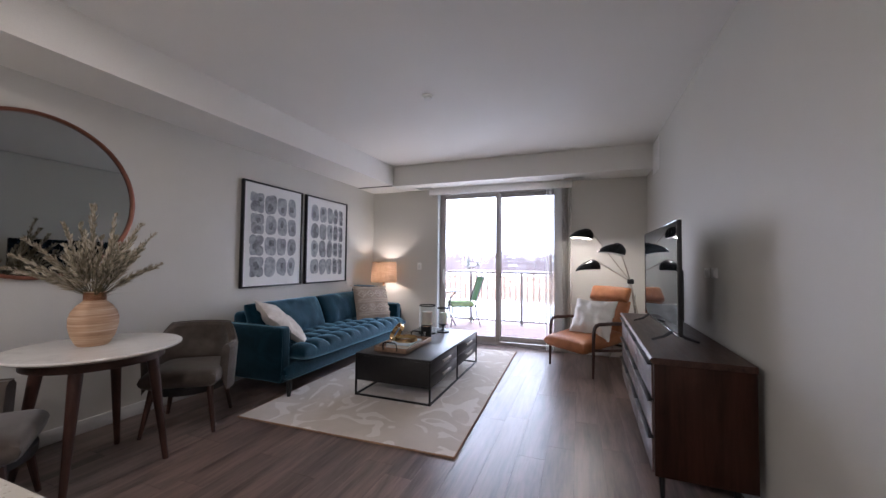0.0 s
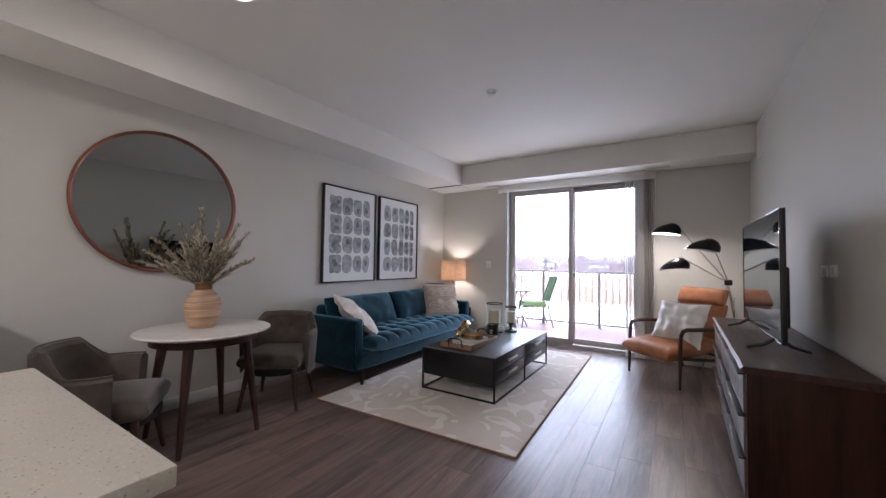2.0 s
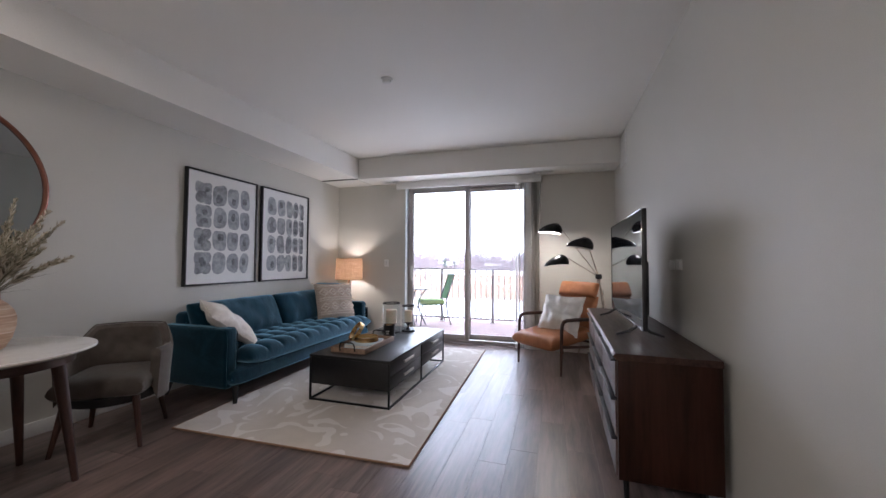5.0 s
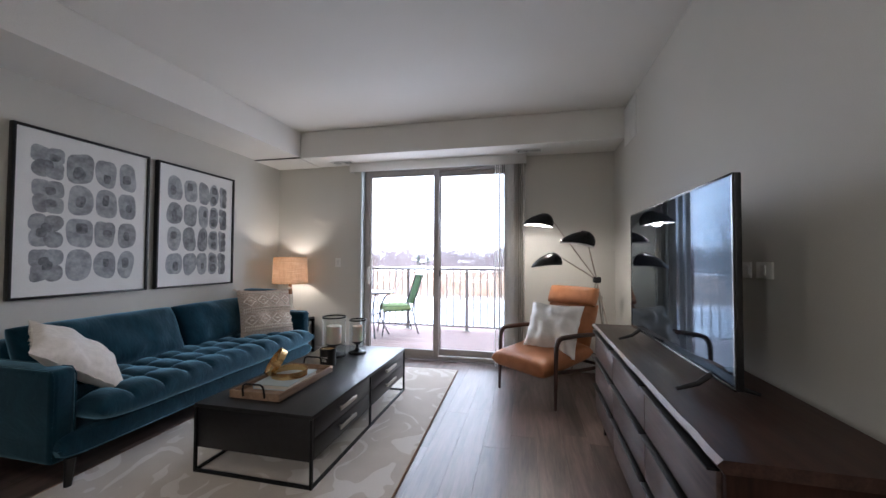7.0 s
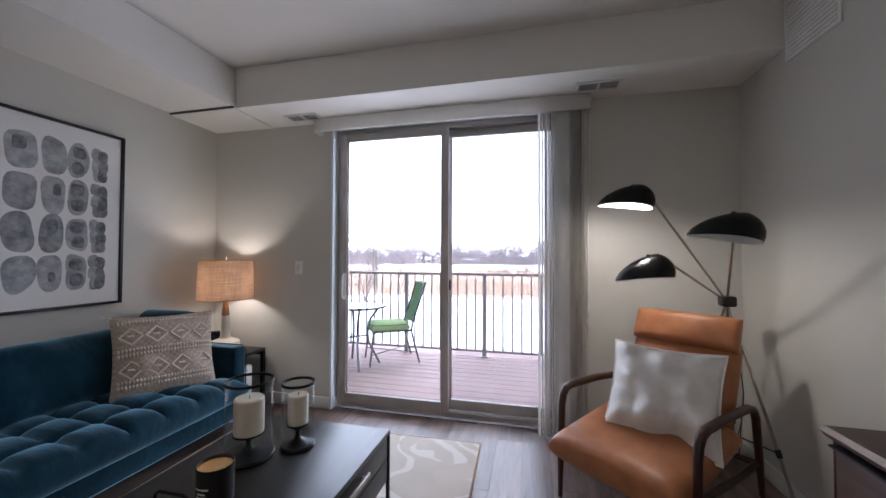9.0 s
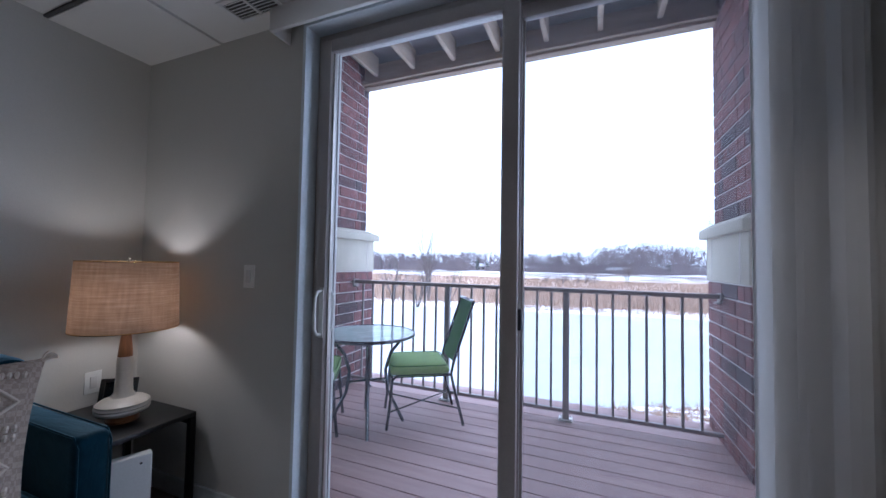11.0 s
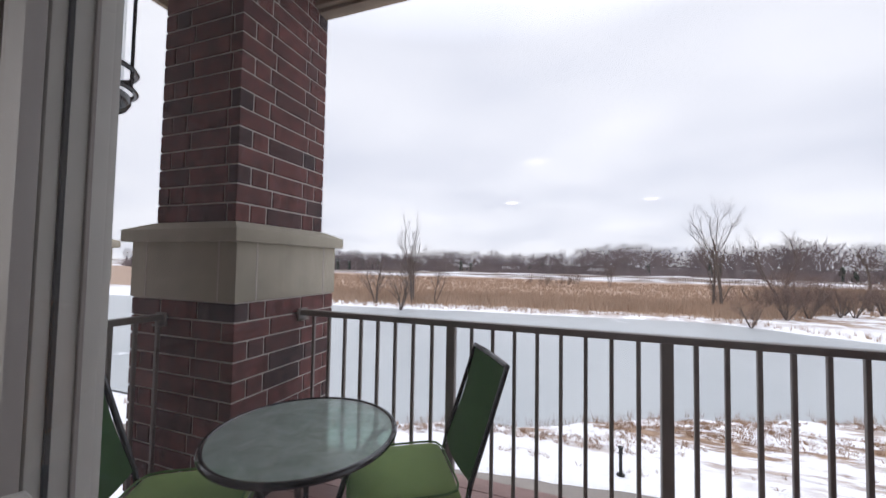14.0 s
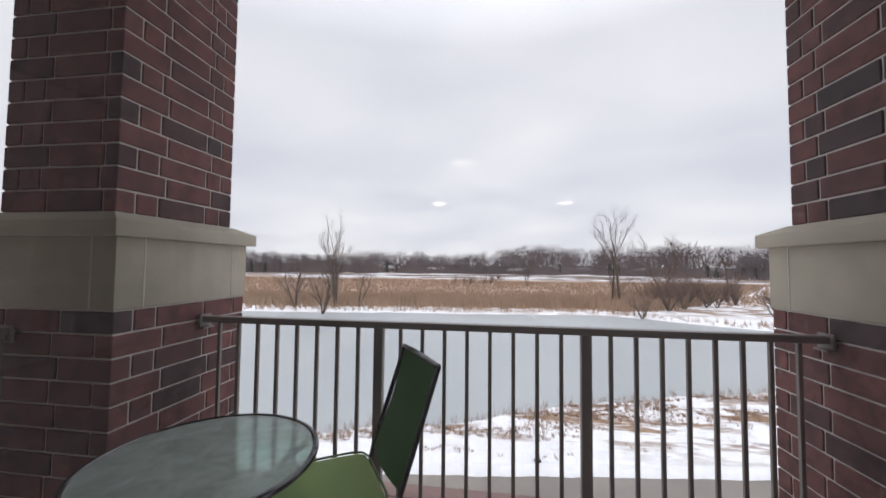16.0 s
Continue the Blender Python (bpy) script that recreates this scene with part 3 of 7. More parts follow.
def mat_ice():
    m, nt, p, N, L = base_mat("frozen_pond")
    v = world_coords(nt, (0.12, 0.05, 1))
    n = noise_fac(nt, v, 1.0, 5, 0.6)
    s = noise_fac(nt, world_coords(nt, (0.16, 0.10, 1)), 1.0, 7, 0.7)
    col = ramp_of(nt, n, [(0.3, (0.31, 0.335, 0.345)), (0.7, (0.37, 0.39, 0.395))])
    col = mixed(nt, ramp_of(nt, s, [(0.66, (0, 0, 0)), (0.70, (1, 1, 1))]), col, (0.76, 0.78, 0.80))
    L(col, p.inputs["Base Color"])
    p.inputs["Roughness"].default_value = 0.38
    return m


M["ice"] = mat_ice()

# ---- mesh helpers ----


def B():
    return bmesh.new()


def box(bm, c, s, bevel=0.0, seg=2, m=None):
    r = bmesh.ops.create_cube(bm, size=1.0)
    vs = r["verts"]
    for v in vs:
        v.co = Vector((v.co.x * s[0] + c[0], v.co.y * s[1] + c[1], v.co.z * s[2] + c[2]))
    if bevel:
        es = list({e for v in vs for e in v.link_edges})
        r = bmesh.ops.bevel(bm, geom=es, offset=bevel, segments=seg, profile=0.5, affect="EDGES")
        vs = list({v for f in r["faces"] for v in f.verts} | {v for v in vs if v.is_valid})
    if m is not None:
        for v in vs:
            v.co = m @ v.co
    return bm


def ring_frame(d):
    d = d.normalized()
    a = Vector((0, 0, 1)) if abs(d.z) < 0.9 else Vector((1, 0, 0))
    x = d.cross(a).normalized()
    return x, d.cross(x).normalized()


def tube(bm, pts, r, seg=8, caps=True):
    """A round bar along a line of points; r is one radius or one for each point."""
    pts = [Vector(p) for p in pts]
    rs = r if isinstance(r, (list, tuple)) else [r] * len(pts)
    rings = []
    x = None
    for i, p in enumerate(pts):
        d = (pts[min(i + 1, len(pts) - 1)] - pts[max(i - 1, 0)]).normalized()
        if x is None:
            x, y = ring_frame(d)
        else:
            x = (x - d * x.dot(d)).normalized()
            y = d.cross(x)
        rings.append([bm.verts.new(p + (x * math.cos(k * 2 * math.pi / seg) + y * math.sin(k * 2 * math.pi / seg)) * rs[i]) for k in range(seg)])
    for a, b in zip(rings, rings[1:]):
        for k in range(seg):
            bm.faces.new((a[k], a[(k + 1) % seg], b[(k + 1) % seg], b[k]))
    if caps:
        bm.faces.new(rings[0][::-1])
        bm.faces.new(rings[-1])
    return bm


def lathe(bm, prof, seg=32, c=(0, 0, 0), sx=1.0, sy=1.0):
    rings = []
    for r, z in prof:
        if r < 1e-5:
            rings.append([bm.verts.new((c[0], c[1], c[2] + z))])
        else:
            rings.append([bm.verts.new((c[0] + r * sx * math.cos(k * 2 * math.pi / seg), c[1] + r * sy * math.sin(k * 2 * math.pi / seg), c[2] + z)) for k in range(seg)])
    for a, b in zip(rings, rings[1:]):
        for k in range(seg):
            q = [a[k % len(a)], a[(k + 1) % len(a)], b[(k + 1) % len(b)], b[k % len(b)]]
            q = [v for i, v in enumerate(q) if v not in q[:i]]
            if len(q) > 2:
                bm.faces.new(q)
    return bm


def sheet(bm, nu, nv, f):
    """A grid of faces through f(u, v), u and v from 0 to 1."""
    g = [[bm.verts.new(f(i / nu, j / nv)) for j in range(nv + 1)] for i in range(nu + 1)]
    for i in range(nu):
        for j in range(nv):
            bm.faces.new((g[i][j], g[i + 1][j], g[i + 1][j + 1], g[i][j + 1]))
    return g


def cushion(bm, w, d, h, n=18, pinch=0.06, sharp=3.0, seed=0, wrinkle=0.006, m=None):
    """A stuffed square cushion in the xy plane, seams round its rim, corners drawn out."""
    start = len(bm.verts)
    off = Vector((seed * 3.7, seed * 1.3, 0))
    for side in (1, -1):
        def f(u, v):
            a, b = u * 2 - 1, v * 2 - 1
            x = a * w / 2 * (1 - pinch * (1 - b * b) * abs(a))
            y = b * d / 2 * (1 - pinch * (1 - a * a) * abs(b))
            t = max(0.0, (1 - abs(a) ** sharp) * (1 - abs(b) ** sharp)) ** 0.5
            wr = noise.noise(Vector((x * 9, y * 9, side)) + off) * wrinkle * 2 * t ** 0.5
            return Vector((x, y, side * (h / 2 * t) + wr * (1 if t > 0.05 else 0)))
        sheet(bm, n, n, f)
    bmesh.ops.remove_doubles(bm, verts=list(bm.verts)[start:], dist=1e-4)
    if m is not None:
        for v in list(bm.verts)[start:]:
            v.co = m @ v.co
    return bm


def softbox(bm, w, d, h, nx, ny, top=None, power=6.0, m=None):
    """An upholstered block: rounded rim, and a top whose relief top(x, y) gives."""
    start = len(bm.verts)

    def rnd(a):
        return math.copysign(1 - (1 - abs(a)) ** 1.6, a)
    for side in (1, -1):
        def f(u, v):
            a, b = rnd(u * 2 - 1), rnd(v * 2 - 1)
            x, y = a * w / 2, b * d / 2
            t = max(0.0, (1 - abs(a) ** (power * 2)) * (1 - abs(b) ** (power * 2))) ** 0.4
            z = side * h / 2 * t
            if side > 0 and top:
                z += top(x, y) * t
            return Vector((x, y, z))
        sheet(bm, nx, ny, f)
    bmesh.ops.remove_doubles(bm, verts=list(bm.verts)[start:], dist=1e-4)
    if m is not None:
        for v in list(bm.verts)[start:]:
            v.co = m @ v.co
    return bm


def leg(bm, top, foot, r0, r1, seg=10):
    return tube(bm, [top, [(a + b) / 2 for a, b in zip(top, foot)], foot], [r0, (r0 + r1) / 2, r1], seg)


def data_of(bm, mat, name, angle=35, smooth=True):
    bmesh.ops.recalc_face_normals(bm, faces=bm.faces)
    me = bpy.data.meshes.new(name)
    bm.to_mesh(me)
    bm.free()
    me.materials.append(M[mat])
    if smooth:
        me.polygons.foreach_set("use_smooth", [True] * len(me.polygons))
        me.set_sharp_from_angle(angle=radians(angle))
    return me


def part(name, bm, mat, parent, label="", angle=35):
    ob = new(name, data_of(bm, mat, name, angle))
    ob.parent = parent
    if label:
        tagged(ob, label)
    return ob


def thing(name, label, category, m=None, group="", kind=""):
    ob = new(name)
    ob.empty_display_size = 0.1
    if m is not None:
        ob.matrix_world = m
    return tagged(ob, label, category, group, kind)


def solo(name, bm, mat, label, category, m=None, kind="", group="", angle=35):
    ob = new(name, data_of(bm, mat, name, angle))
    if m is not None:
        ob.matrix_world = m
    return tagged(ob, label, category, group, kind)


# ---- the large structure ----
XL, XR, YW, YB, ZC = -2.925, 1.40, 5.54, -4.0, 2.83
DL, DR, DT = -1.69, 0.285, 2.47          # the door's opening
T = 0.2


def slab(name, lo, hi, mat, label, cat):
    return solo(name, box(B(), [(a + b) / 2 for a, b in zip(lo, hi)], [b - a for a, b in zip(lo, hi)]), mat, label, cat, kind="structure")


slab("wall_west", (XL - T, YB, 0), (XL, YW + T, ZC + 0.25), "wall", "pale greige painted wall behind the sofa", "wall")
slab("wall_east", (XR, YB, 0), (XR + T, YW + T, ZC + 0.25), "wall", "pale greige painted wall beside the console", "wall")
slab("wall_south", (XL - T, YB - T, 0), (XR + T, YB, ZC + 0.25), "wall", "plain greige wall closing the kitchen", "wall")
bm = B()
for lo, hi in (((XL, YW, 0), (DL, YW + T, ZC + 0.25)), ((DR, YW, 0), (XR, YW + T, ZC + 0.25)), ((DL, YW, DT), (DR, YW + T, ZC + 0.25))):
    box(bm, [(a + b) / 2 for a, b in zip(lo, hi)], [b - a for a, b in zip(lo, hi)])
solo("wall_north", bm, "wall", "greige wall round the sliding balcony door", "wall", kind="structure")
slab("ceiling", (XL, YB, ZC), (XR, YW, ZC + 0.2), "ceiling", "smooth off-white painted ceiling", "ceiling")
bm = B()
vs = [bm.verts.new((x, y, z)) for z in (2.52, ZC - 0.002) for x, y in ((XL, YB), (-2.50, YB), (-2.285, YW), (XL, YW))]
for f in ((0, 1, 2, 3), (7, 6, 5, 4), (0, 4, 5, 1), (1, 5, 6, 2), (2, 6, 7, 3), (3, 7, 4, 0)):
    bm.faces.new([vs[i] for i in f])
solo("soffit_west", bm, "ceiling", "boxed drywall soffit along the sofa wall", "soffit", kind="structure")
slab("soffit_north", (-2.285, 5.08, 2.51), (XR, YW, ZC - 0.002), "ceiling", "boxed drywall soffit above the balcony door", "soffit")
slab("soffit_panel", (XL, 5.075, 2.505), (-2.30, YW, 2.519), "ceiling", "flat access panel under the corner soffit", "panel")


# solid dark strip in place of the shade between soffit and panel
slab("soffit_gap", (XL, 5.056, 2.508), (-2.292, 5.073, 2.5195), "grille_dark", "dark strip painted as the shadow line beside the soffit panel", "trim")


def baseboard(name, lo, hi):
    bm = box(B(), [(a + b) / 2 for a, b in zip(lo, hi)], [b - a for a, b in zip(lo, hi)], 0.004)
    return solo(name, bm, "trim", "painted off-white baseboard along the wall", "baseboard", kind="structure")


baseboard("baseboard_west", (XL, YB, 0.0), (XL + 0.014, YW, 0.10))
baseboard("baseboard_north", (XL + 0.014, YW - 0.014, 0.0), (DL - 0.005, YW, 0.10))
baseboard("baseboard_north_right", (DR + 0.005, YW - 0.014, 0.0), (XR - 0.014, YW, 0.10))
baseboard("baseboard_east", (XR - 0.014, YB, 0.0), (XR, YW, 0.10))

# floor bed; its planks follow at the end
FLOOR = slab("floor", (XL, YB, -0.15), (XR, YW + 0.06, -0.004), "floorbase", "grey-brown wood-look plank floor", "floor")

# ---- sliding door ----
door = thing("door_1", "taupe framed sliding glass balcony door, closed", "sliding door", kind="structure")
bm = B()
for x0, x1 in ((DL, DL + 0.018), (DR - 0.018, DR)):
    box(bm, ((x0 + x1) / 2, YW + 0.045, DT / 2), (x1 - x0, 0.13, DT))
box(bm, ((DL + DR) / 2, YW + 0.045, DT - 0.009), (DR - DL - 0.036, 0.13, 0.018))
part("jamb_lining", bm, "jamb", door, "pale blue-white painted jamb")
bm = B()
fy = YW + 0.103
for x0, x1 in ((DL + 0.018, DL + 0.06), (DR - 0.06, DR - 0.018)):
    box(bm, ((x0 + x1) / 2, fy, DT / 2), (x1 - x0, 0.056, DT), 0.003)
box(bm, ((DL + DR) / 2, fy, DT - 0.035), (DR - DL - 0.12, 0.056, 0.05), 0.003)
box(bm, ((DL + DR) / 2, fy, 0.018), (DR - DL - 0.12, 0.056, 0.036), 0.003)
box(bm, ((DL + DR) / 2, fy - 0.03, 0.042), (DR - DL - 0.12, 0.012, 0.014))
part("door_frame", bm, "doorframe", door)
bm = B()
fy = YW + 0.168
for x0, x1 in ((DL + 0.018, DL + 0.06), (DR - 0.06, DR - 0.018)):
    box(bm, ((x0 + x1) / 2, fy, DT / 2), (x1 - x0, 0.07, DT), 0.003)
    box(bm, (x0 + 0.012 if x0 < -1 else x1 - 0.012, fy + 0.045, DT / 2), (0.02, 0.02, DT), 0.002)
box(bm, ((DL + DR) / 2, fy, DT - 0.035), (DR - DL - 0.12, 0.07, 0.05), 0.003)
box(bm, ((DL + DR) / 2, fy, 0.018), (DR - DL - 0.12, 0.07, 0.036), 0.003)
part("outer_frame", bm, "whitevinyl", door, "pale weathered outer frame")
for x in (DL + 0.0615, DR - 0.0615):
    for dy, mat in ((-0.016, "black_plastic"), (0.012, "doorframe")):
        part("weather_strip", box(B(), (x, fy + dy, DT / 2), (0.007, 0.006, DT - 0.12), 0.001, 1), mat, door, "slim vertical weather strip")


def door_panel(name, x0, x1, y):
    bm = B()
    z0, z1 = 0.05, DT - 0.065
    w = 0.062
    for xa, xb in ((x0, x0 + w), (x1 - w, x1)):
        box(bm, ((xa + xb) / 2, y, (z0 + z1) / 2), (w, 0.034, z1 - z0), 0.004)
    box(bm, ((x0 + x1) / 2, y, z0 + 0.04), (x1 - x0 - 2 * w, 0.034, 0.08), 0.003)
    box(bm, ((x0 + x1) / 2, y, z1 - 0.03), (x1 - x0 - 2 * w, 0.034, 0.06), 0.003)
    p = part(name, bm, "doorframe", door)
    g = B()
    box(g, ((x0 + x1) / 2, y, (z0 + z1) / 2 + 0.01), (x1 - x0 - 2 * w + 0.004, 0.005, z1 - z0 - 0.14))
    pane = part("pane", g, "glass", p, "clear insulated glass")
    s = B()
    for xa in (x0 + w + 0.005, x1 - w - 0.005):
        box(s, (xa, y + 0.012, (z0 + z1) / 2 + 0.01), (0.010, 0.016, z1 - z0 - 0.14))
    part("glass_spacer", s, "nickel", p, "silver glazing spacer")
    return p


left_panel = door_panel("sliding_panel", DL + 0.052, -0.650, YW + 0.066)
door_panel("fixed_panel", -0.715, DR - 0.052, YW + 0.148)


def pull(y, out):
    x = DL + 0.101
    bm = B()
    pts = [(x, y, 0.955), (x, y + out * 0.03, 0.96), (x, y + out * 0.045, 0.985), (x, y + out * 0.05, 1.06), (x, y + out * 0.045, 1.135), (x, y + out * 0.03, 1.162), (x, y, 1.167)]
    tube(bm, pts, 0.0075, 8)
    box(bm, (x, y + out * 0.002, 1.06), (0.026, 0.006, 0.24), 0.002)
    return bm


part("pull_handle", pull(YW + 0.048, -1), "whitevinyl", left_panel, "curved off-white pull handle")
part("pull_handle", pull(YW + 0.084, 1), "whitevinyl", left_panel, "curved off-white pull handle")
screen = thing("screen_door", "fine grey insect screen in a slim frame", "screen")
bm = B()
sy = YW + 0.185
for xa in (-0.70, DR - 0.075):
    box(bm, (xa, sy, DT / 2), (0.035, 0.014, DT - 0.09), 0.002)
for za in (0.06, DT - 0.07):
    box(bm, ((-0.70 + DR - 0.075) / 2, sy, za), (DR - 0.075 + 0.70 - 0.035, 0.014, 0.03), 0.002)
part("screen_frame", bm, "doorframe", screen)
bm = B()
bm.faces.new([bm.verts.new(v) for v in ((-0.683, sy, 0.07), (DR - 0.092, sy, 0.07), (DR - 0.092, sy, DT - 0.08), (-0.683, sy, DT - 0.08))])
part("mesh_panel", bm, "screen", screen)
bm = B()
box(bm, (-0.646, YW + 0.088, 1.092), (0.020, 0.030, 0.085), 0.008, 3)
part("latch", bm, "black_plastic", left_panel, "black thumb latch")
for o in bpy.data.objects:
    if o.name.startswith("pane") or o.name.startswith("mesh_panel"):
        o.visible_shadow = False

# ---- balcony ----
ZD = 0.03
DECK = slab("balcony_floor", (-3.5, YW + T, -0.25), (1.55, 7.86, ZD - 0.03), "soffit_board", "mauve-brown composite deck boards", "deck")
slab("wall_outside", (-6.0, YW + T, -5.2), (-3.5, YW + T + 0.02, 6.0), "siding", "brown lap siding of the building", "wall")
# unseen skins added round the door, dark to cut bounce onto the columns
for nm, lo, hi in (("wall_outside_left", (-3.5, -0.25), (DL - 0.03, 3.50)), ("wall_outside_right", (DR + 0.03, -0.25), (1.6, 3.50)), ("wall_outside_top", (DL - 0.03, DT + 0.03), (DR + 0.03, 3.50))):
    slab(nm, (lo[0], YW + T, lo[1]), (hi[0], YW + T + 0.006, hi[1]), "siding", "unseen dark brown skin added to the outer wall against bounced light", "wall")
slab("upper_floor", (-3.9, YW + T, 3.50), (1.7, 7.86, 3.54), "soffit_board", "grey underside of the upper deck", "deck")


def beam_thing():
    t = thing("deck_beam", "weathered timber edge beam of the upper balcony", "beam", kind="structure")
    bm = B()
    box(bm, (-1.12, 7.555, 3.345), (5.0, 0.09, 0.25), 0.004)
    part("beam", bm, "fascia", t)
    bm = B()
    box(bm, (-1.12, 7.49, 3.27), (5.0, 0.04, 0.05), 0.003)
    part("ledger_strip", bm, "fascia", t)
    return t


beam_thing()
jd = None
for i in range(13):
    x = -3.86 + i * 0.443
    bm = B()
    if jd is None:
        box(bm, (0, 0, 0), (0.042, 1.725, 0.20), 0.003)
        jd = data_of(bm, "joist", "joist")
    o = new("joist", jd)
    o.matrix_world = pose(x, 6.605, 3.405)
    tagged(o, "weathered timber joist under the upper deck", "joist", "joists under the upper deck", "structure")


def railing(name, length, n_post, label, m):
    """Flat top rail, bottom rail, square posts on foot plates, round-edged balusters; runs along its own x."""
    t = thing(name, label, "railing", m)
    bm = box(B(), (length / 2, 0, 1.068), (length, 0.055, 0.035), 0.005)
    part("top_rail", bm, "rail", t)
    bm = box(B(), (length / 2, 0, 0.075), (length, 0.03, 0.028), 0.003)
    part("bottom_rail", bm, "rail", t)
    for xp in n_post:
        p = part("post", box(B(), (xp, 0, 0.526), (0.05, 0.045, 1.05), 0.003), "rail", t)
        bm = box(B(), (xp, 0, 0.006), (0.11, 0.10, 0.012), 0.003)
        for dx in (-0.04, 0.04):
            for dy in (-0.036, 0.036):
                tube(bm, [(xp + dx, dy, 0.012), (xp + dx, dy, 0.024)], 0.008, 6)
        part("foot_plate", bm, "whitevinyl", p, "pale bolted foot plate")
    base = None
    x0, pitch = (n_post[0] if n_post else 0.06), (0.1183 if n_post else 0.116)
    for i in range(-30, 40):
        x = x0 + i * pitch
        if any(abs(x - xp) < 0.04 for xp in n_post) or x < 0.03 or x > length - 0.03:
            continue
        if base is None:
            base = part("baluster", box(B(), (0, 0, 0.57), (0.019, 0.019, 0.965), 0.002, 1), "rail", t)
            base.location.x = x
        else:
            o = base.copy()
            scene.collection.objects.link(o)
            o.location.x = x
    for x in (0.02, length - 0.02):
        bm = box(B(), (x, 0, 1.055), (0.012, 0.085, 0.08), 0.002)
        box(bm, (x + (0.012 if x < 1 else -0.012), 0, 1.021), (0.03, 0.08, 0.012), 0.002)
        part("bracket", bm, "rail", t, "bolted wall bracket")
    return t


railing("balcony_railing", 3.21, (1.064, 2.129), "taupe metal balcony railing with slim balusters", pose(-2.705, 7.40, ZD))
railing("side_railing", 1.14, (), "taupe metal side railing between column and wall", pose(-3.25, 5.76, ZD, 0, 0, 90))

BRICKS = []     # laid at the end


def column(m, label, side):
    """Brick pier on a wider brick base. Its origin is the base corner nearest to house and bay; side is 1 when it stands towards -x."""
    t = thing("brick_column", label, "column", m, kind="structure")
    z_low, z_st, z_cap = -0.3, 1.205, 1.645
    low = (-0.84 * side, 0.0, 0.0, 0.85)          # x away from the bay, x at the bay, y near, y far
    high = (-0.64 * side, -0.012 * side, -0.005, 0.72)

    def block(bm, r, z0, z1, grow, bevel=0.0):
        xa, xb = sorted(r[:2])
        return box(bm, ((xa + xb) / 2, (r[2] + r[3]) / 2, (z0 + z1) / 2), (xb - xa + 2 * grow, r[3] - r[2] + 2 * grow, z1 - z0), bevel)
    bm = block(B(), low, z_low, z_st, -0.007)
    block(bm, high, z_cap - 0.03, 3.5, -0.007)
    part("mortar_core", bm, "mortar", t)
    st = part("stone_band", block(B(), low, z_st, 1.535, 0.008, 0.006), "stone", t, "cast stone band")
    bm = B()
    xa, xb = sorted(low[:2])
    for k in (0.13, 0.72):
        for x in (xa - 0.0083, xb + 0.0083):
            box(bm, (x, k, (z_st + 1.535) / 2), (0.003, 0.008, 1.535 - z_st))
        for y in (-0.0083, 0.8583):
            box(bm, (xa + k, y, (z_st + 1.535) / 2), (0.008, 0.003, 1.535 - z_st))
    part("joint", bm, "mortar", st)
    bm = block(B(), low, 1.535, 1.612, 0.052, 0.010)
    lo, hi = [], []
    for r, g, z, ring in ((low, 0.044, 1.611, lo), (high, 0.012, z_cap, hi)):
        xa, xb = sorted(r[:2])
        ring += [bm.verts.new(v) for v in ((xa - g, r[2] - g, z), (xb + g, r[2] - g, z), (xb + g, r[3] + g, z), (xa - g, r[3] + g, z))]
    for k in range(4):
        bm.faces.new((lo[k], lo[(k + 1) % 4], hi[(k + 1) % 4], hi[k]))
    bm.faces.new(hi)
    bm.faces.new(lo[::-1])
    part("stone_cap", bm, "stone", t, "bevelled cast stone cap")
    BRICKS.append((t, low, high, z_low, z_st, z_cap))
    return t


column(pose(-2.706, 6.897, 0), "dark red brick column with cast stone band", 1)
column(pose(0.502, 6.897, 0), "dark red brick column with cast stone band", -1)
column(pose(-5.35, 6.897, 0), "neighbouring brick column with cast stone band", 1)

# ---- fixtures on walls and ceiling ----


def wall_plate(name, m, w, h, label, cat, toggles=1):
    t = thing(name, label, cat, m)
    part("plate", box(B(), (0, 0.003, 0), (w, 0.006, h), 0.002), "white_plastic", t)
    for i in range(toggles):
        x = (i - (toggles - 1) / 2) * 0.045
        part("rocker", box(B(), (x, 0.009, 0), (0.030, 0.006, min(0.064, h * 0.6)), 0.002), "trim", t)
    return t


wall_plate("light_switch", pose(-2.015, YW, 1.223, 0, 0, 180), 0.075, 0.118, "white single light switch on the greige wall", "switch")
wall_plate("wall_outlet", pose(XR, 2.895, 1.238, 0, 0, 90), 0.108, 0.070, "white wall outlet plate above the console", "outlet", 1)
wall_plate("cable_outlet", pose(XR, 3.043, 1.236, 0, 0, 90), 0.108, 0.070, "white media outlet plate above the console", "outlet", 2)
wall_plate("low_outlet", pose(XL, 5.33, 0.62, 0, 0, -90), 0.075, 0.118, "white outlet beside the side table", "outlet", 1)


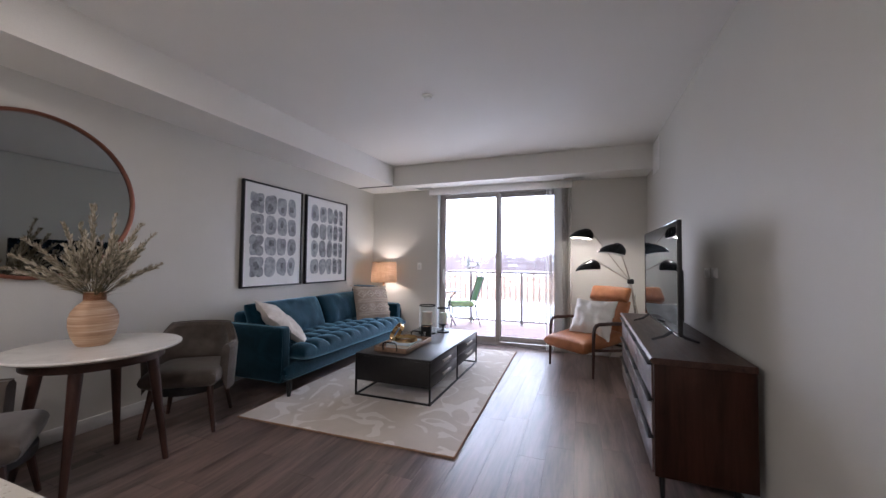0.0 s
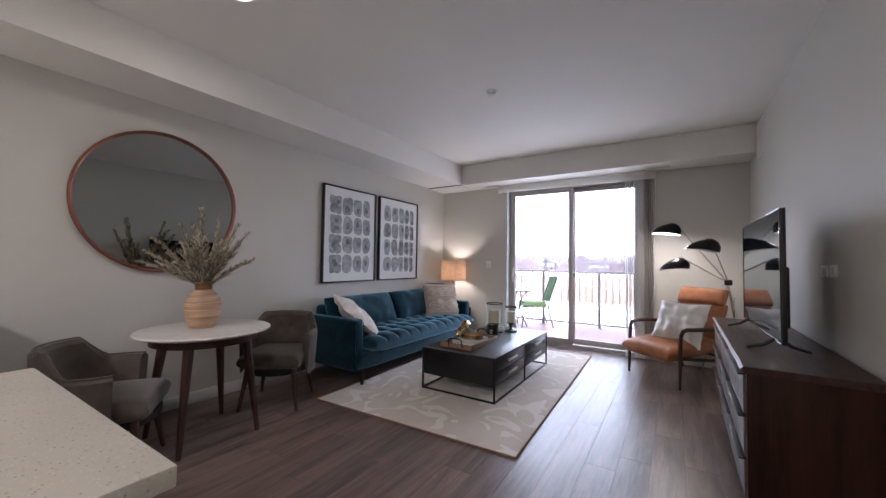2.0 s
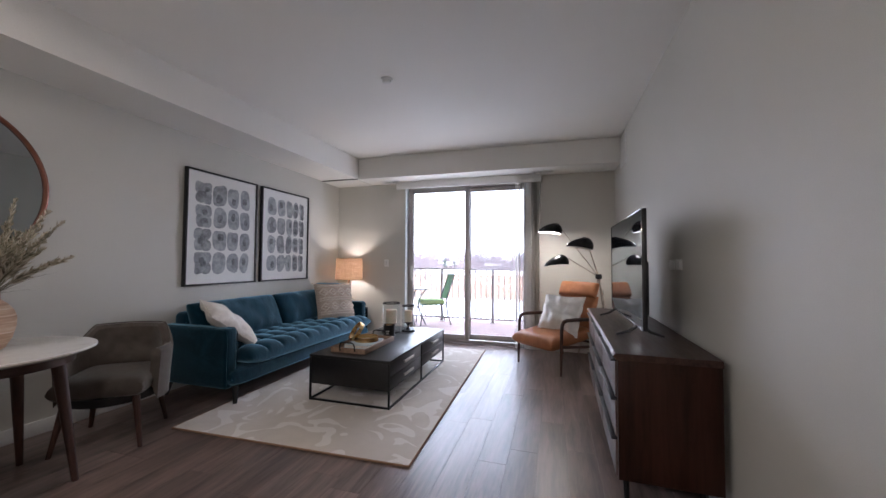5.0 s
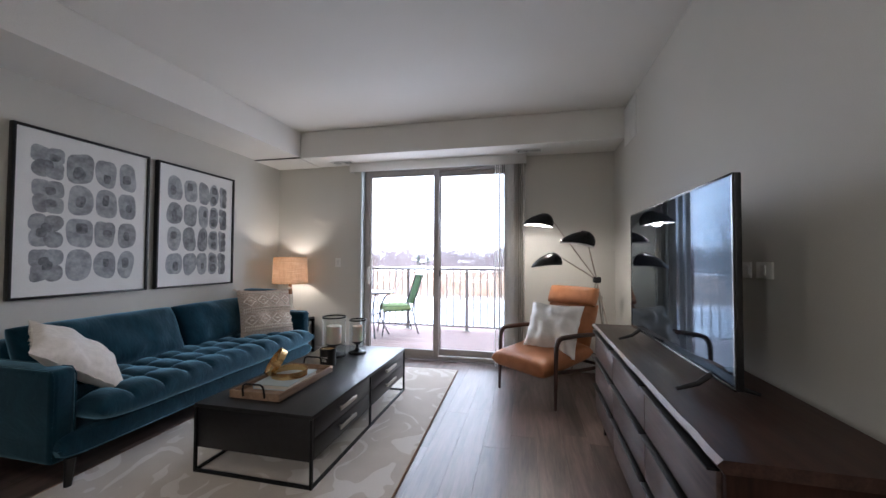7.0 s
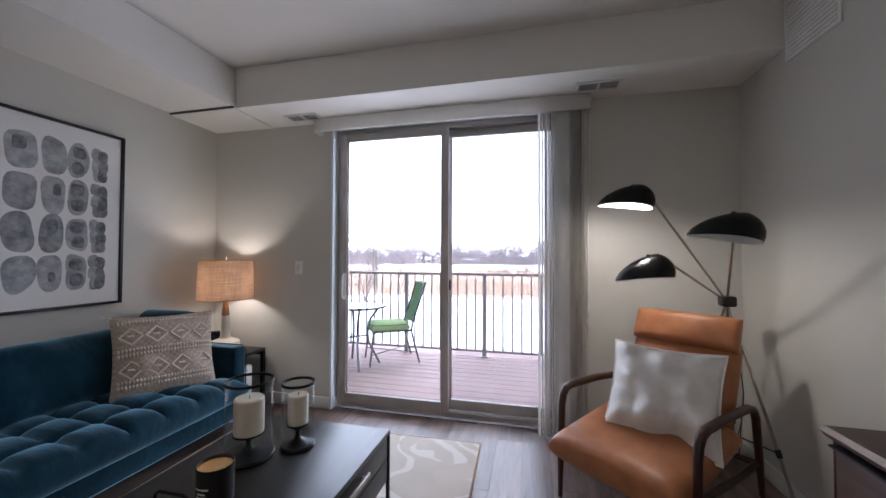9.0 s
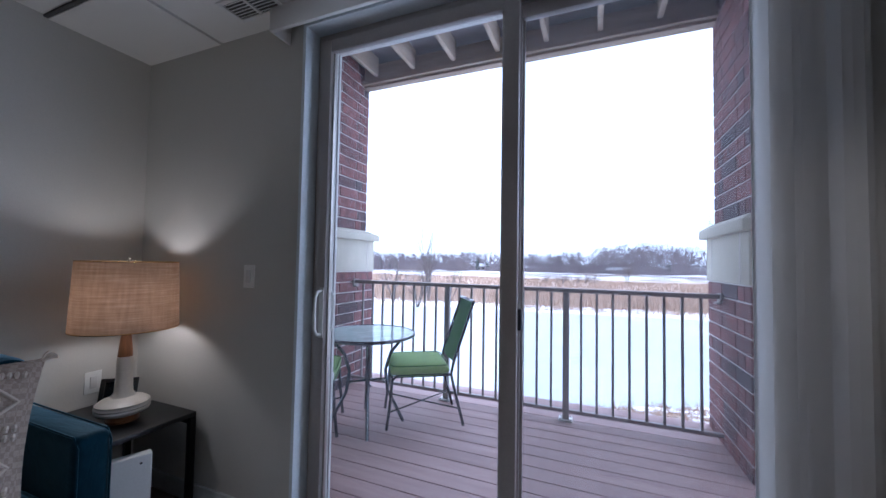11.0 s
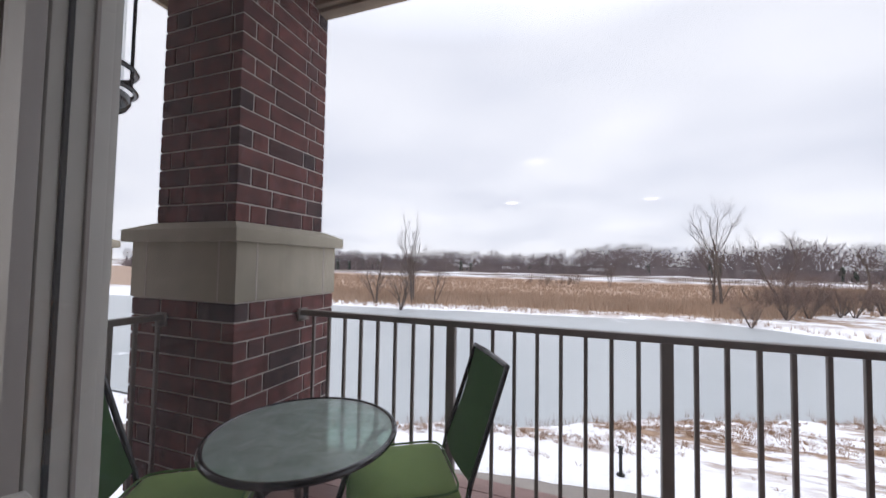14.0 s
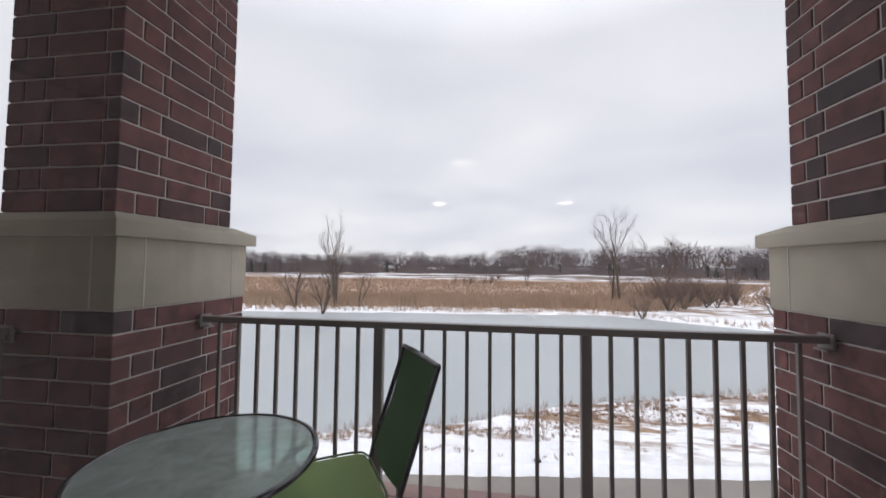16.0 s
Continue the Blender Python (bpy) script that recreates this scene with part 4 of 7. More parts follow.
def vent(name, m, w, h, n, label):
    """Grille in its own xz plane, facing its own -y."""
    t = thing(name, label, "vent", m)
    bm = B()
    b = 0.022
    for x in (-w / 2 + b / 2, w / 2 - b / 2):
        box(bm, (x, -0.004, 0), (b, 0.008, h), 0.002)
    for z in (-h / 2 + b / 2, h / 2 - b / 2):
        box(bm, (0, -0.004, z), (w - 2 * b, 0.008, b), 0.002)
    part("frame", bm, "grille", t)
    # dark sheet on the surface, painted as the shade inside the duct
    part("backing", box(B(), (0, -0.001, 0), (w - 2 * b, 0.002, h - 2 * b)), "grille_dark", t)
    if h < 0.2:
        part("divider", box(B(), (0, -0.004, 0), (0.014, 0.008, h - 2 * b)), "grille", t)
    for i in range(n):
        z = -h / 2 + b + (i + 0.5) * (h - 2 * b) / n
        part("slat", box(B(), (0, -0.006 if h > 0.2 else -0.003, z), (w - 2 * b, 0.008 if h > 0.2 else 0.002, (h - 2 * b) / n * (0.72 if h > 0.2 else 0.22))), "grille", t)
    return t


vent("wall_vent", pose(XR, 4.875, 2.60, 0, 0, -90), 0.38, 0.37, 14, "white painted return air grille high on the wall")
vent("ceiling_vent", pose(0.462, 5.325, 2.51, 90), 0.30, 0.15, 6, "white supply air vent under the soffit")
vent("ceiling_vent", pose(-1.87, 5.375, 2.51, 90), 0.30, 0.15, 6, "white supply air vent under the soffit")


def ceiling_light(m):
    t = thing("ceiling_light", "round flush ceiling light, switched on", "ceiling light", m, "flush ceiling lights")
    part("ring", lathe(B(), [(0.165, 0), (0.165, -0.03), (0.15, -0.035), (0.15, 0)], 40), "white_plastic", t)
    part("diffuser", lathe(B(), [(0.0, -0.052), (0.07, -0.05), (0.125, -0.042), (0.149, -0.03)], 40), "diffuser", t, "glowing frosted diffuser")
    return t


cl = ceiling_light(pose(-1.44, 0.95, ZC))
copy_thing(cl, pose(-2.2, -2.1, ZC))
copy_thing(cl, pose(0.45, -2.2, ZC))

t = thing("smoke_detector", "small white round ceiling detector", "detector", pose(-0.785, 2.95, ZC))
part("base", lathe(B(), [(0.0, -0.012), (0.05, -0.012), (0.052, 0.0)], 28), "white_plastic", t)
part("cover", lathe(B(), [(0.0, -0.034), (0.022, -0.034), (0.035, -0.028), (0.04, -0.012)], 28), "trim", t)

# ---- blinds ----
t = thing("vertical_blinds", "stacked pale vertical blinds drawn to one side", "blinds")
bm = box(B(), (-0.685, 5.425, 2.45), (2.23, 0.018, 0.112), 0.003)
for x in (-1.795, 0.425):
    box(bm, (x, 5.485, 2.45), (0.014, 0.11, 0.112), 0.003)
part("valance", bm, "slat", t, "pale vinyl valance")
part("head_rail", box(B(), (-0.685, 5.49, 2.478), (2.19, 0.05, 0.035), 0.003), "white_plastic", t)
base = None
rng = random.Random(4)
for i in range(15):
    x = 0.065 + i * 0.0235
    if base is None:
        bm = B()
        g = sheet(bm, 6, 2, lambda u, v: Vector(((u - 0.5) ** 2 * 0.03, (u - 0.5) * 0.088, 0.02 + v * 2.39)))
        bmesh.ops.solidify(bm, geom=bm.faces[:], thickness=0.0012)
        base = part("slat", bm, "slat", t)
        o = base
    else:
        o = base.copy()
        scene.collection.objects.link(o)
    o.matrix_basis = pose(x, 5.485, 0, 0, 0, rng.uniform(-20, 20) + 20)
bm = tube(B(), [(0.43, 5.455, 2.44), (0.412, 5.455, 1.6), (0.408, 5.455, 0.98)], 0.0025, 6)
tube(bm, [(0.395, 5.46, 2.44), (0.397, 5.46, 1.6), (0.402, 5.46, 0.93)], 0.0025, 6)
part("pull_chain", bm, "white_plastic", t, "beaded pull chain")
bm = tube(B(), [(0.408, 5.455, 1.0), (0.408, 5.455, 0.96), (0.408, 5.455, 0.93)], [0.004, 0.011, 0.006], 8)
tube(bm, [(0.402, 5.46, 0.90), (0.402, 5.46, 0.86), (0.402, 5.46, 0.84)], [0.004, 0.011, 0.006], 8)
part("pull_weight", bm, "white_plastic", t)

# ---- kitchen ----
t = thing("kitchen_peninsula", "kitchen peninsula with speckled cream quartz top", "counter")
part("worktop", box(B(), (-0.52, -0.684, 0.912), (0.935, 1.79, 0.036), 0.004), "quartz", t, "speckled cream quartz worktop")
part("cabinet_body", box(B(), (-0.505, -0.83, 0.447), (0.86, 1.44, 0.894), 0.003), "counter_base", t)
t = thing("kitchen_counter", "cream quartz counter along the kitchen wall", "counter")
part("worktop", box(B(), (-2.46, -1.45, 0.912), (0.93, 3.42, 0.036), 0.004), "quartz", t)
part("cabinet_body", box(B(), (-2.5, -1.5, 0.447), (0.84, 3.2, 0.894), 0.003), "counter_base", t)

# ---- mirror and pictures ----
t = thing("round_mirror", "large round wall mirror in a thin copper frame", "mirror", pose(XL, 1.223, 1.715, 0, 90, 0))
part("frame", lathe(B(), [(0.545, 0.002), (0.568, 0.002), (0.572, 0.012), (0.57, 0.03), (0.558, 0.034), (0.547, 0.028), (0.545, 0.002)], 96), "copper", t, "thin copper frame")
part("mirror_glass", lathe(B(), [(0.0, 0.014), (0.546, 0.014), (0.546, 0.006)], 96), "mirror", t)


def picture(m, cols, rows, label, seed):
    """Framed ink-wash print; hangs in its own xz plane and faces its own -y."""
    w, h = 0.905, 1.20
    t = thing("framed_print", label, "picture", m, "pair of framed prints above the sofa")
    bm = B()
    for x in (-w / 2 + 0.009, w / 2 - 0.009):
        box(bm, (x, -0.021, 0), (0.018, 0.042, h), 0.002)
    for z in (-h / 2 + 0.009, h / 2 - 0.009):
        box(bm, (0, -0.021, z), (w - 0.036, 0.042, 0.018), 0.002)
    part("frame", bm, "blackwood", t, "slim black wooden frame")
    part("paper", box(B(), (0, -0.014, 0), (w - 0.03, 0.022, h - 0.03)), "paper", t)
    rng = random.Random(seed)
    light, dark = ("ink_shape", "ink"), ("ink_spot", "ink_dark")

    def blob(kind, cx, cz, rx, rz, y):
        bm = B()
        k = 22
        sq = rng.uniform(2.3, 3.4)
        ph = [rng.uniform(0, 6.28) for _ in range(3)]
        am = [rng.uniform(0.02, 0.09), rng.uniform(0.01, 0.06), rng.uniform(0.0, 0.04)]
        vs = []
        for i in range(k):
            a = i * 2 * math.pi / k
            r = 1 / (abs(math.cos(a)) ** sq + abs(math.sin(a)) ** sq) ** (1 / sq)
            r *= 1 + sum(am[j] * math.sin((j + 2) * a + ph[j]) for j in range(3))
            vs.append(bm.verts.new((cx + rx * r * math.cos(a), y, cz + rz * r * math.sin(a))))
        bm.faces.new(vs)
        part(kind[0], bm, kind[1], t)
    widths = [1.12 - 0.1 * c + rng.uniform(-0.05, 0.05) for c in range(cols)]
    tot = sum(widths)
    uw, uh = w - 0.20, h - 0.22
    for r in range(rows):
        x = -uw / 2
        for c in range(cols):
            cw = uw * widths[c] / tot
            cx, cz = x + cw / 2, uh / 2 - (r + 0.5) * uh / rows
            x += cw
            rx, rz = cw * rng.uniform(0.44, 0.48), uh / rows * rng.uniform(0.435, 0.475)
            cx += rng.uniform(-0.006, 0.006)
            n = 0
            if c == 3 and cols == 5:
                blob(light, cx, cz, rx, rz, -0.0256)
                for dz in (0.46, -0.46):
                    blob(dark, cx + rng.uniform(-0.1, 0.1) * rx, cz + dz * rz, rx * 0.62, rz * 0.36, -0.0272 - (dz < 0) * 0.0004)
            elif c == 4 and cols == 5:
                for dx, dz in ((-0.42, 0.62), (0.4, 0.5), (-0.38, -0.1), (0.42, -0.2), (-0.2, -0.7), (0.35, -0.68)):
                    blob(dark if n % 2 else light, cx + dx * rx, cz + dz * rz, rx * 0.62, rz * 0.40, -0.0256 - n * 0.0005)
                    n += 1
            elif c == 0 and cols == 4:
                for dx, dz in ((-0.45, 0.5), (0.45, 0.5), (-0.4, -0.45), (0.45, -0.5)):
                    blob(light, cx + dx * rx, cz + dz * rz, rx * 0.58, rz * 0.56, -0.0256 - n * 0.0004)
                    n += 1
                for _ in range(2 + (cols == 5)):
                    blob(dark, cx + rng.uniform(-0.45, 0.45) * rx, cz + rng.uniform(-0.5, 0.5) * rz, rx * 0.34, rz * 0.26, -0.0276 - n * 0.0003)
                    n += 1
            else:
                blob(light, cx, cz, rx, rz, -0.0256)
                if rng.random() < 0.85:
                    blob(dark, cx + rng.uniform(-0.25, 0.3) * rx, cz + rng.uniform(-0.4, 0.4) * rz, rx * rng.uniform(0.3, 0.5), rz * rng.uniform(0.26, 0.42), -0.0272)
    return t


picture(pose(XL, 3.265, 1.585, 0, 0, 90), 4, 4, "framed print of grey watercolour pebble shapes in four columns", 3)
picture(pose(XL, 4.245, 1.585, 0, 0, 90), 5, 4, "framed print of grey watercolour pebble shapes in five columns", 8)

# ---- dining corner ----
t = thing("dining_table", "round marble-topped dining table on splayed walnut legs", "table", pose(-2.25, 1.27, 0))
part("tabletop", lathe(B(), [(0.0, 0.728), (0.385, 0.728), (0.408, 0.736), (0.422, 0.745), (0.422, 0.752), (0.418, 0.756), (0.0, 0.756)], 72), "marble", t, "white veined marble top")
part("apron", lathe(B(), [(0.27, 0.728), (0.33, 0.728), (0.33, 0.672), (0.31, 0.668), (0.30, 0.68), (0.27, 0.728)], 48), "walnut", t)
for sx, sy in ((1, 1), (1, -1), (-1, 1), (-1, -1)):
    bm = leg(B(), (sx * 0.185, sy * 0.185, 0.73), (sx * 0.255, sy * 0.255, 0), 0.034, 0.016, 12)
    part("leg", bm, "walnut_z", t)


def barrel_chair(m, label):
    """Low upholstered tub chair; its back is at +y and it faces -y."""
    t = thing("dining_chair", label, "chair", m, "chairs at the round table")
    bm = softbox(B(), 0.50, 0.50, 0.13, 18, 18, lambda x, y: 0.02 * (1 - (x / 0.25) ** 2) * (1 - (y / 0.25) ** 2), 5, pose(0, -0.015, 0.40))
    part("seat", bm, "grey_fabric", t)
    bm = B()
    n = 40

    def shell(u, v):
        # v runs up the outside, over the rim and down the inside
        a = radians(-22 + u * 224)
        e = abs(u - 0.5) * 2
        top = 0.755 if e < 0.42 else 0.755 - 0.135 * min(1, (e - 0.42) / 0.22) ** 0.8 if e < 0.64 else 0.62
        prof = [(0.0, 0.27), (0.006, 0.45), (0.012, top - 0.02), (-0.008, top), (-0.035, top), (-0.055, top - 0.025), (-0.062, 0.5), (-0.066, 0.38)]
        k = v * (len(prof) - 1)
        i = min(int(k), len(prof) - 2)
        f = k - i
        dr = prof[i][0] * (1 - f) + prof[i + 1][0] * f
        z = prof[i][1] * (1 - f) + prof[i + 1][1] * f
        r = 0.305 + dr + 0.02 * (z - 0.3)
        return Vector((r * math.cos(a), r * math.sin(a) * 0.98 + 0.0, z))
    g = sheet(bm, n, 14, shell)
    for row in (g[0], g[-1]):
        bm.faces.new(row)
    part("backrest", bm, "grey_fabric", t, "curved wraparound back and arms")
    bm = B()
    pts = []
    for i in range(n + 1):
        p = shell(i / n, 3.0 / 7)
        pts.append(p + Vector((0, 0, 0.004)))
    tube(bm, pts, 0.005, 6)
    part("piping", bm, "grey_fabric", t)
    bm = lathe(B(), [(0.0, 0.29), (0.26, 0.29), (0.27, 0.31), (0.27, 0.345), (0.0, 0.345)], 32)
    part("seat_frame", bm, "black_plastic", t)
    for sx, sy in ((1, 1), (1, -1), (-1, 1), (-1, -1)):
        bm = leg(B(), (sx * 0.185, sy * 0.185, 0.33), (sx * 0.235, sy * 0.235, 0), 0.024, 0.013, 10)
        part("leg", bm, "walnut_z", t)
    return t


ch = barrel_chair(pose(-2.38, 1.945, 0, 0, 0, 37), "taupe fabric tub chair with walnut legs beside the sofa")
c2 = copy_thing(ch, pose(-2.22, 0.72, 0, 0, 0, 147))
tagged(c2, "taupe fabric tub chair pushed near the kitchen peninsula")

t = thing("straw_vase", "rounded straw-wrapped vase on the dining table", "vase", pose(-2.31, 1.27, 0.756))
prof = [(0.0, 0.0), (0.07, 0.0), (0.082, 0.012), (0.105, 0.06), (0.118, 0.12), (0.119, 0.17), (0.108, 0.21), (0.085, 0.245), (0.06, 0.268), (0.05, 0.285), (0.052, 0.325), (0.055, 0.33), (0.047, 0.33), (0.044, 0.29), (0.0, 0.27)]
part("vase_body", lathe(B(), prof, 48), "rattan", t)
bm = B()
for k in range(6):
    z = 0.282 + k * 0.008
    tube(bm, [(0.0525 * math.cos(a), 0.0525 * math.sin(a), z) for a in [i * 2 * math.pi / 28 for i in range(29)]], 0.004, 6, False)
part("neck_binding", bm, "oakneck", t, "darker wound neck binding")
rng = random.Random(11)
t = thing("dried_plumes", "bunch of dried feathery plumes in the vase", "dried plant", pose(-2.31, 1.27, 1.05))
stems, fluff, leaves = B(), B(), B()
for i in range(40):
    a, tilt = rng.uniform(0, 6.28), rng.uniform(0.05, 0.95)
    ln = rng.uniform(0.33, 0.55) * (1.05 - 0.22 * tilt)
    d = Vector((math.cos(a) * math.sin(tilt), math.sin(a) * math.sin(tilt), math.cos(tilt)))
    pts, p = [], Vector((math.cos(a) * 0.02, math.sin(a) * 0.02, 0.0))
    for k in range(9):
        pts.append(p.copy())
        d = (d + Vector((0, 0, -0.035 * k * tilt * 0.5)) + Vector((rng.uniform(-1, 1), rng.uniform(-1, 1), 0)) * 0.04).normalized()
        p = p + d * ln / 8
    tube(stems, pts, [0.0022 - 0.0002 * k for k in range(9)], 5)
    for k in range(2, 9):
        for j in range(26):
            f = rng.random()
            q = pts[k] if k == 8 else pts[k].lerp(pts[k + 1], f)
            dd = (d + Vector((rng.uniform(-1, 1), rng.uniform(-1, 1), rng.uniform(0, 1))) * 0.6).normalized()
            L = rng.uniform(0.03, 0.075) * (1.25 - 0.09 * k)
            s = dd.cross(Vector((rng.uniform(-1, 1), rng.uniform(-1, 1), rng.uniform(-1, 1)))).normalized() * rng.uniform(0.003, 0.0062)
            fluff.faces.new([fluff.verts.new(v) for v in (q - s * 0.4, q + dd * L * 0.55 - s, q + dd * L, q + dd * L * 0.55 + s)])
for i in range(46):
    a, tilt = rng.uniform(0, 6.28), rng.uniform(0.3, 1.35)
    ln = rng.uniform(0.2, 0.36)
    d = Vector((math.cos(a) * math.sin(tilt), math.sin(a) * math.sin(tilt), math.cos(tilt)))
    side = Vector((-math.sin(a), math.cos(a), 0)) * 0.004
    p = Vector((math.cos(a) * 0.025, math.sin(a) * 0.025, 0.0))
    prev = None
    for k in range(7):
        wd = side * (1 - k / 6.2)
        cur = (leaves.verts.new(p - wd), leaves.verts.new(p + wd))
        if prev:
            leaves.faces.new((prev[0], prev[1], cur[1], cur[0]))
        prev = cur
        d = (d + Vector((0, 0, -0.07))).normalized()
        p = p + d * ln / 6
part("stalk_bunch", stems, "stem", t)
part("plume_mass", fluff, "plume", t, "feathery grey-beige plumes")
part("blade_bunch", leaves, "stem", t, "thin drooping green-brown blades")

# ---- sofa ----
X0, X1, Y0, Y1 = -2.895, -2.0, 2.60, 5.03
sofa = thing("sofa", "deep teal velvet sofa with bench seat and slim arms", "sofa", pose((X0 + X1) / 2, (Y0 + Y1) / 2, 0))
SW, SD = Y1 - Y0, X1 - X0
bm = softbox(B(), SD - 0.05, SW - 0.02, 0.16, 20, 30, None, 10, pose(-0.025, 0, 0.215))
part("base", bm, "velvet", sofa)
for s in (-1, 1):
    bm = B()
    box(bm, (-0.05, s * (SW / 2 - 0.06), 0.39), (SD - 0.10, 0.12, 0.52), 0.032, 4)
    arm = part("arm", bm, "velvet", sofa)
    bm = B()
    y = s * (SW / 2 - 0.06)
    for e in (-0.05, 0.05):
        tube(bm, [(SD / 2 - 0.099, y + e, 0.16), (SD / 2 - 0.099, y + e, 0.61), (SD / 2 - 0.13, y + e, 0.648), (-SD / 2 + 0.03, y + e, 0.648)], 0.004, 6)
    part("piping", bm, "velvet", arm)
bm = box(B(), (-SD / 2 + 0.09, 0, 0.45), (0.18, SW - 0.245, 0.60), 0.05, 4)
part("back_frame", bm, "velvet", sofa)
LS = SW - 0.26


def tufts(x, y):
    cx, cy = 0.235, 0.195
    a = abs(math.sin(math.pi * (y + LS / 2) / cy))
    b = abs(math.sin(math.pi * (x + 0.06) / cx))
    z = -0.030 * (1 - a) ** 3 - 0.022 * (1 - b) ** 4
    return z + 0.012 * a * b + 0.006 * noise.noise(Vector((x * 7, y * 7, 0)))


bm = softbox(B(), SD - 0.07, LS, 0.18, 48, 140, tufts, 5, pose(0.095, 0, 0.385))
part("seat_cushion", bm, "velvet", sofa, "tufted bench seat cushion")
for s in (-1, 1):
    w = LS / 2 - 0.01
    bm = B()

    def rumple(x, y, s=s):
        return 0.035 * (1 - (x / 0.24) ** 2) * (1 - (y / (w / 2)) ** 2) + 0.02 * noise.noise(Vector((x * 6 + s * 9, y * 5, 0))) - 0.022 * max(0, noise.noise(Vector((x * 4 + y * 11, y * 3 - x * 5, s))))
    softbox(bm, 0.42, w, 0.19, 22, 34, rumple, 3, pose(-0.205, s * (w / 2 + 0.008), 0.635, 0, 66, 0))
    part("back_cushion", bm, "velvet", sofa, "plump velvet back cushion")
for sx in (-1, 1):
    for sy in (-1, 1):
        bm = leg(B(), (sx * (SD / 2 - 0.07), sy * (SW / 2 - 0.075), 0.15), (sx * (SD / 2 - 0.045), sy * (SW / 2 - 0.05), 0), 0.028, 0.016, 10)
        part("leg", bm, "black_plastic", sofa, "dark tapered wooden leg")

bm = tube(B(), [(0, -0.20, 0), (0, -0.195, 0), (0, -0.15, 0), (0, 0.15, 0), (0, 0.195, 0), (0, 0.20, 0)], [0.03, 0.075, 0.085, 0.085, 0.075, 0.03], 24)
t = thing("bolster", "teal velvet bolster cushion against the sofa arm", "cushion", pose(-2.62, 4.84, 0.835, 0, 0, 90))
part("bolster_body", bm, "velvet", t)
bm = B()
for y in (-0.196, 0.196):
    tube(bm, [(0.076 * math.cos(a), y, 0.076 * math.sin(a)) for a in [i * 2 * math.pi / 24 for i in range(25)]], 0.004, 6, False)
part("piping", bm, "velvet", t)

t = thing("fleece_pillow", "white fluffy square pillow leaning on the sofa arm", "pillow", look((-2.40, 2.90, 0.645), (-2.40 - 0.44, 2.90 - 0.46, 0.645 - 0.74)) @ pose(0, 0, 0, 0, 0, 20) @ Matrix.Scale(1.05, 4))
bm = cushion(B(), 0.52, 0.52, 0.17, 30, 0.09, 2.3, 2, 0.016)
part("cover", bm, "fluffy", t)
bm = B()
rng = random.Random(9)
for i in range(160):
    e = i / 160 * 4
    s, f = int(e), e - int(e)
    q = [(-0.255 + 0.51 * f, -0.245), (0.245, -0.255 + 0.51 * f), (0.255 - 0.51 * f, 0.245), (-0.245, 0.255 - 0.51 * f)][s]
    d = Vector((q[0], q[1], rng.uniform(-0.12, 0.12))).normalized() * rng.uniform(0.008, 0.02)
    p = Vector((q[0] * 0.97, q[1] * 0.97, 0))
    tube(bm, [p, p + d * 0.6, p + d], [0.005, 0.004, 0.001], 4)
part("fringe", bm, "fluffy", t, "shaggy fleece edge")

t = thing("woven_pillow", "beige woven pillow with raised diamond stripes", "pillow", pose(-2.355, 4.60, 0.675, 70, 4, 60) @ pose(0, 0, 0, 0, 0, 3) @ Matrix.Scale(1.14, 4))
bm = cushion(B(), 0.50, 0.48, 0.20, 24, 0.07, 2.3, 5, 0.012)
part("cover", bm, "woven", t)
bm = B()


def pz(x, y):
    a, b = x / 0.25, y / 0.24
    return 0.10 * max(0, (1 - abs(a) ** 2.3) * (1 - abs(b) ** 2.3)) ** 0.5 + 0.004


for yb in (-0.16, -0.135, 0.005, 0.03, 0.185):
    for i in range(30):
        x = -0.215 + i * 0.0148
        z = pz(x, yb)
        tube(bm, [(x, yb - 0.009, z), (x, yb, z + 0.005), (x, yb + 0.009, z)], [0.004, 0.0065, 0.004], 5)
for yb in (-0.075, 0.105):
    for k in range(4):
        cx = -0.165 + k * 0.11
        pts = [(cx + dx, yb + dy, pz(cx + dx, yb + dy) + 0.002) for dx, dy in ((-0.048, 0), (0, 0.045), (0.048, 0), (0, -0.045), (-0.048, 0))]
        fine = []
        for a, b in zip(pts, pts[1:]):
            fine += [tuple(p + (q - p) * f / 4 for p, q in zip(a, b)) for f in range(4)]
        fine.append(pts[-1])
        tube(bm, fine, 0.0055, 6)
        tube(bm, [(cx - 0.014, yb, pz(cx, yb) + 0.002), (cx, yb, pz(cx, yb) + 0.006), (cx + 0.014, yb, pz(cx, yb) + 0.002)], 0.007, 6)
part("raised_yarn", bm, "yarn", t, "cream raised yarn diamonds and knots")
for sx in (-1, 1):
    for sy in (-1, 1):
        bm = B()
        rng = random.Random(3 + sx + 2 * sy)
        for k in range(12):
            p = Vector((sx * 0.238, sy * 0.228, 0))
            d = Vector((sx * rng.uniform(0.3, 1), sy * rng.uniform(0.2, 1), rng.uniform(-0.4, 0.4))).normalized()
            tube(bm, [p, p + d * 0.025, p + d * 0.045 + Vector((0, -0.008, 0))], [0.004, 0.004, 0.002], 4)
        part("tassel", bm, "yarn", t, "short cream yarn tassel")

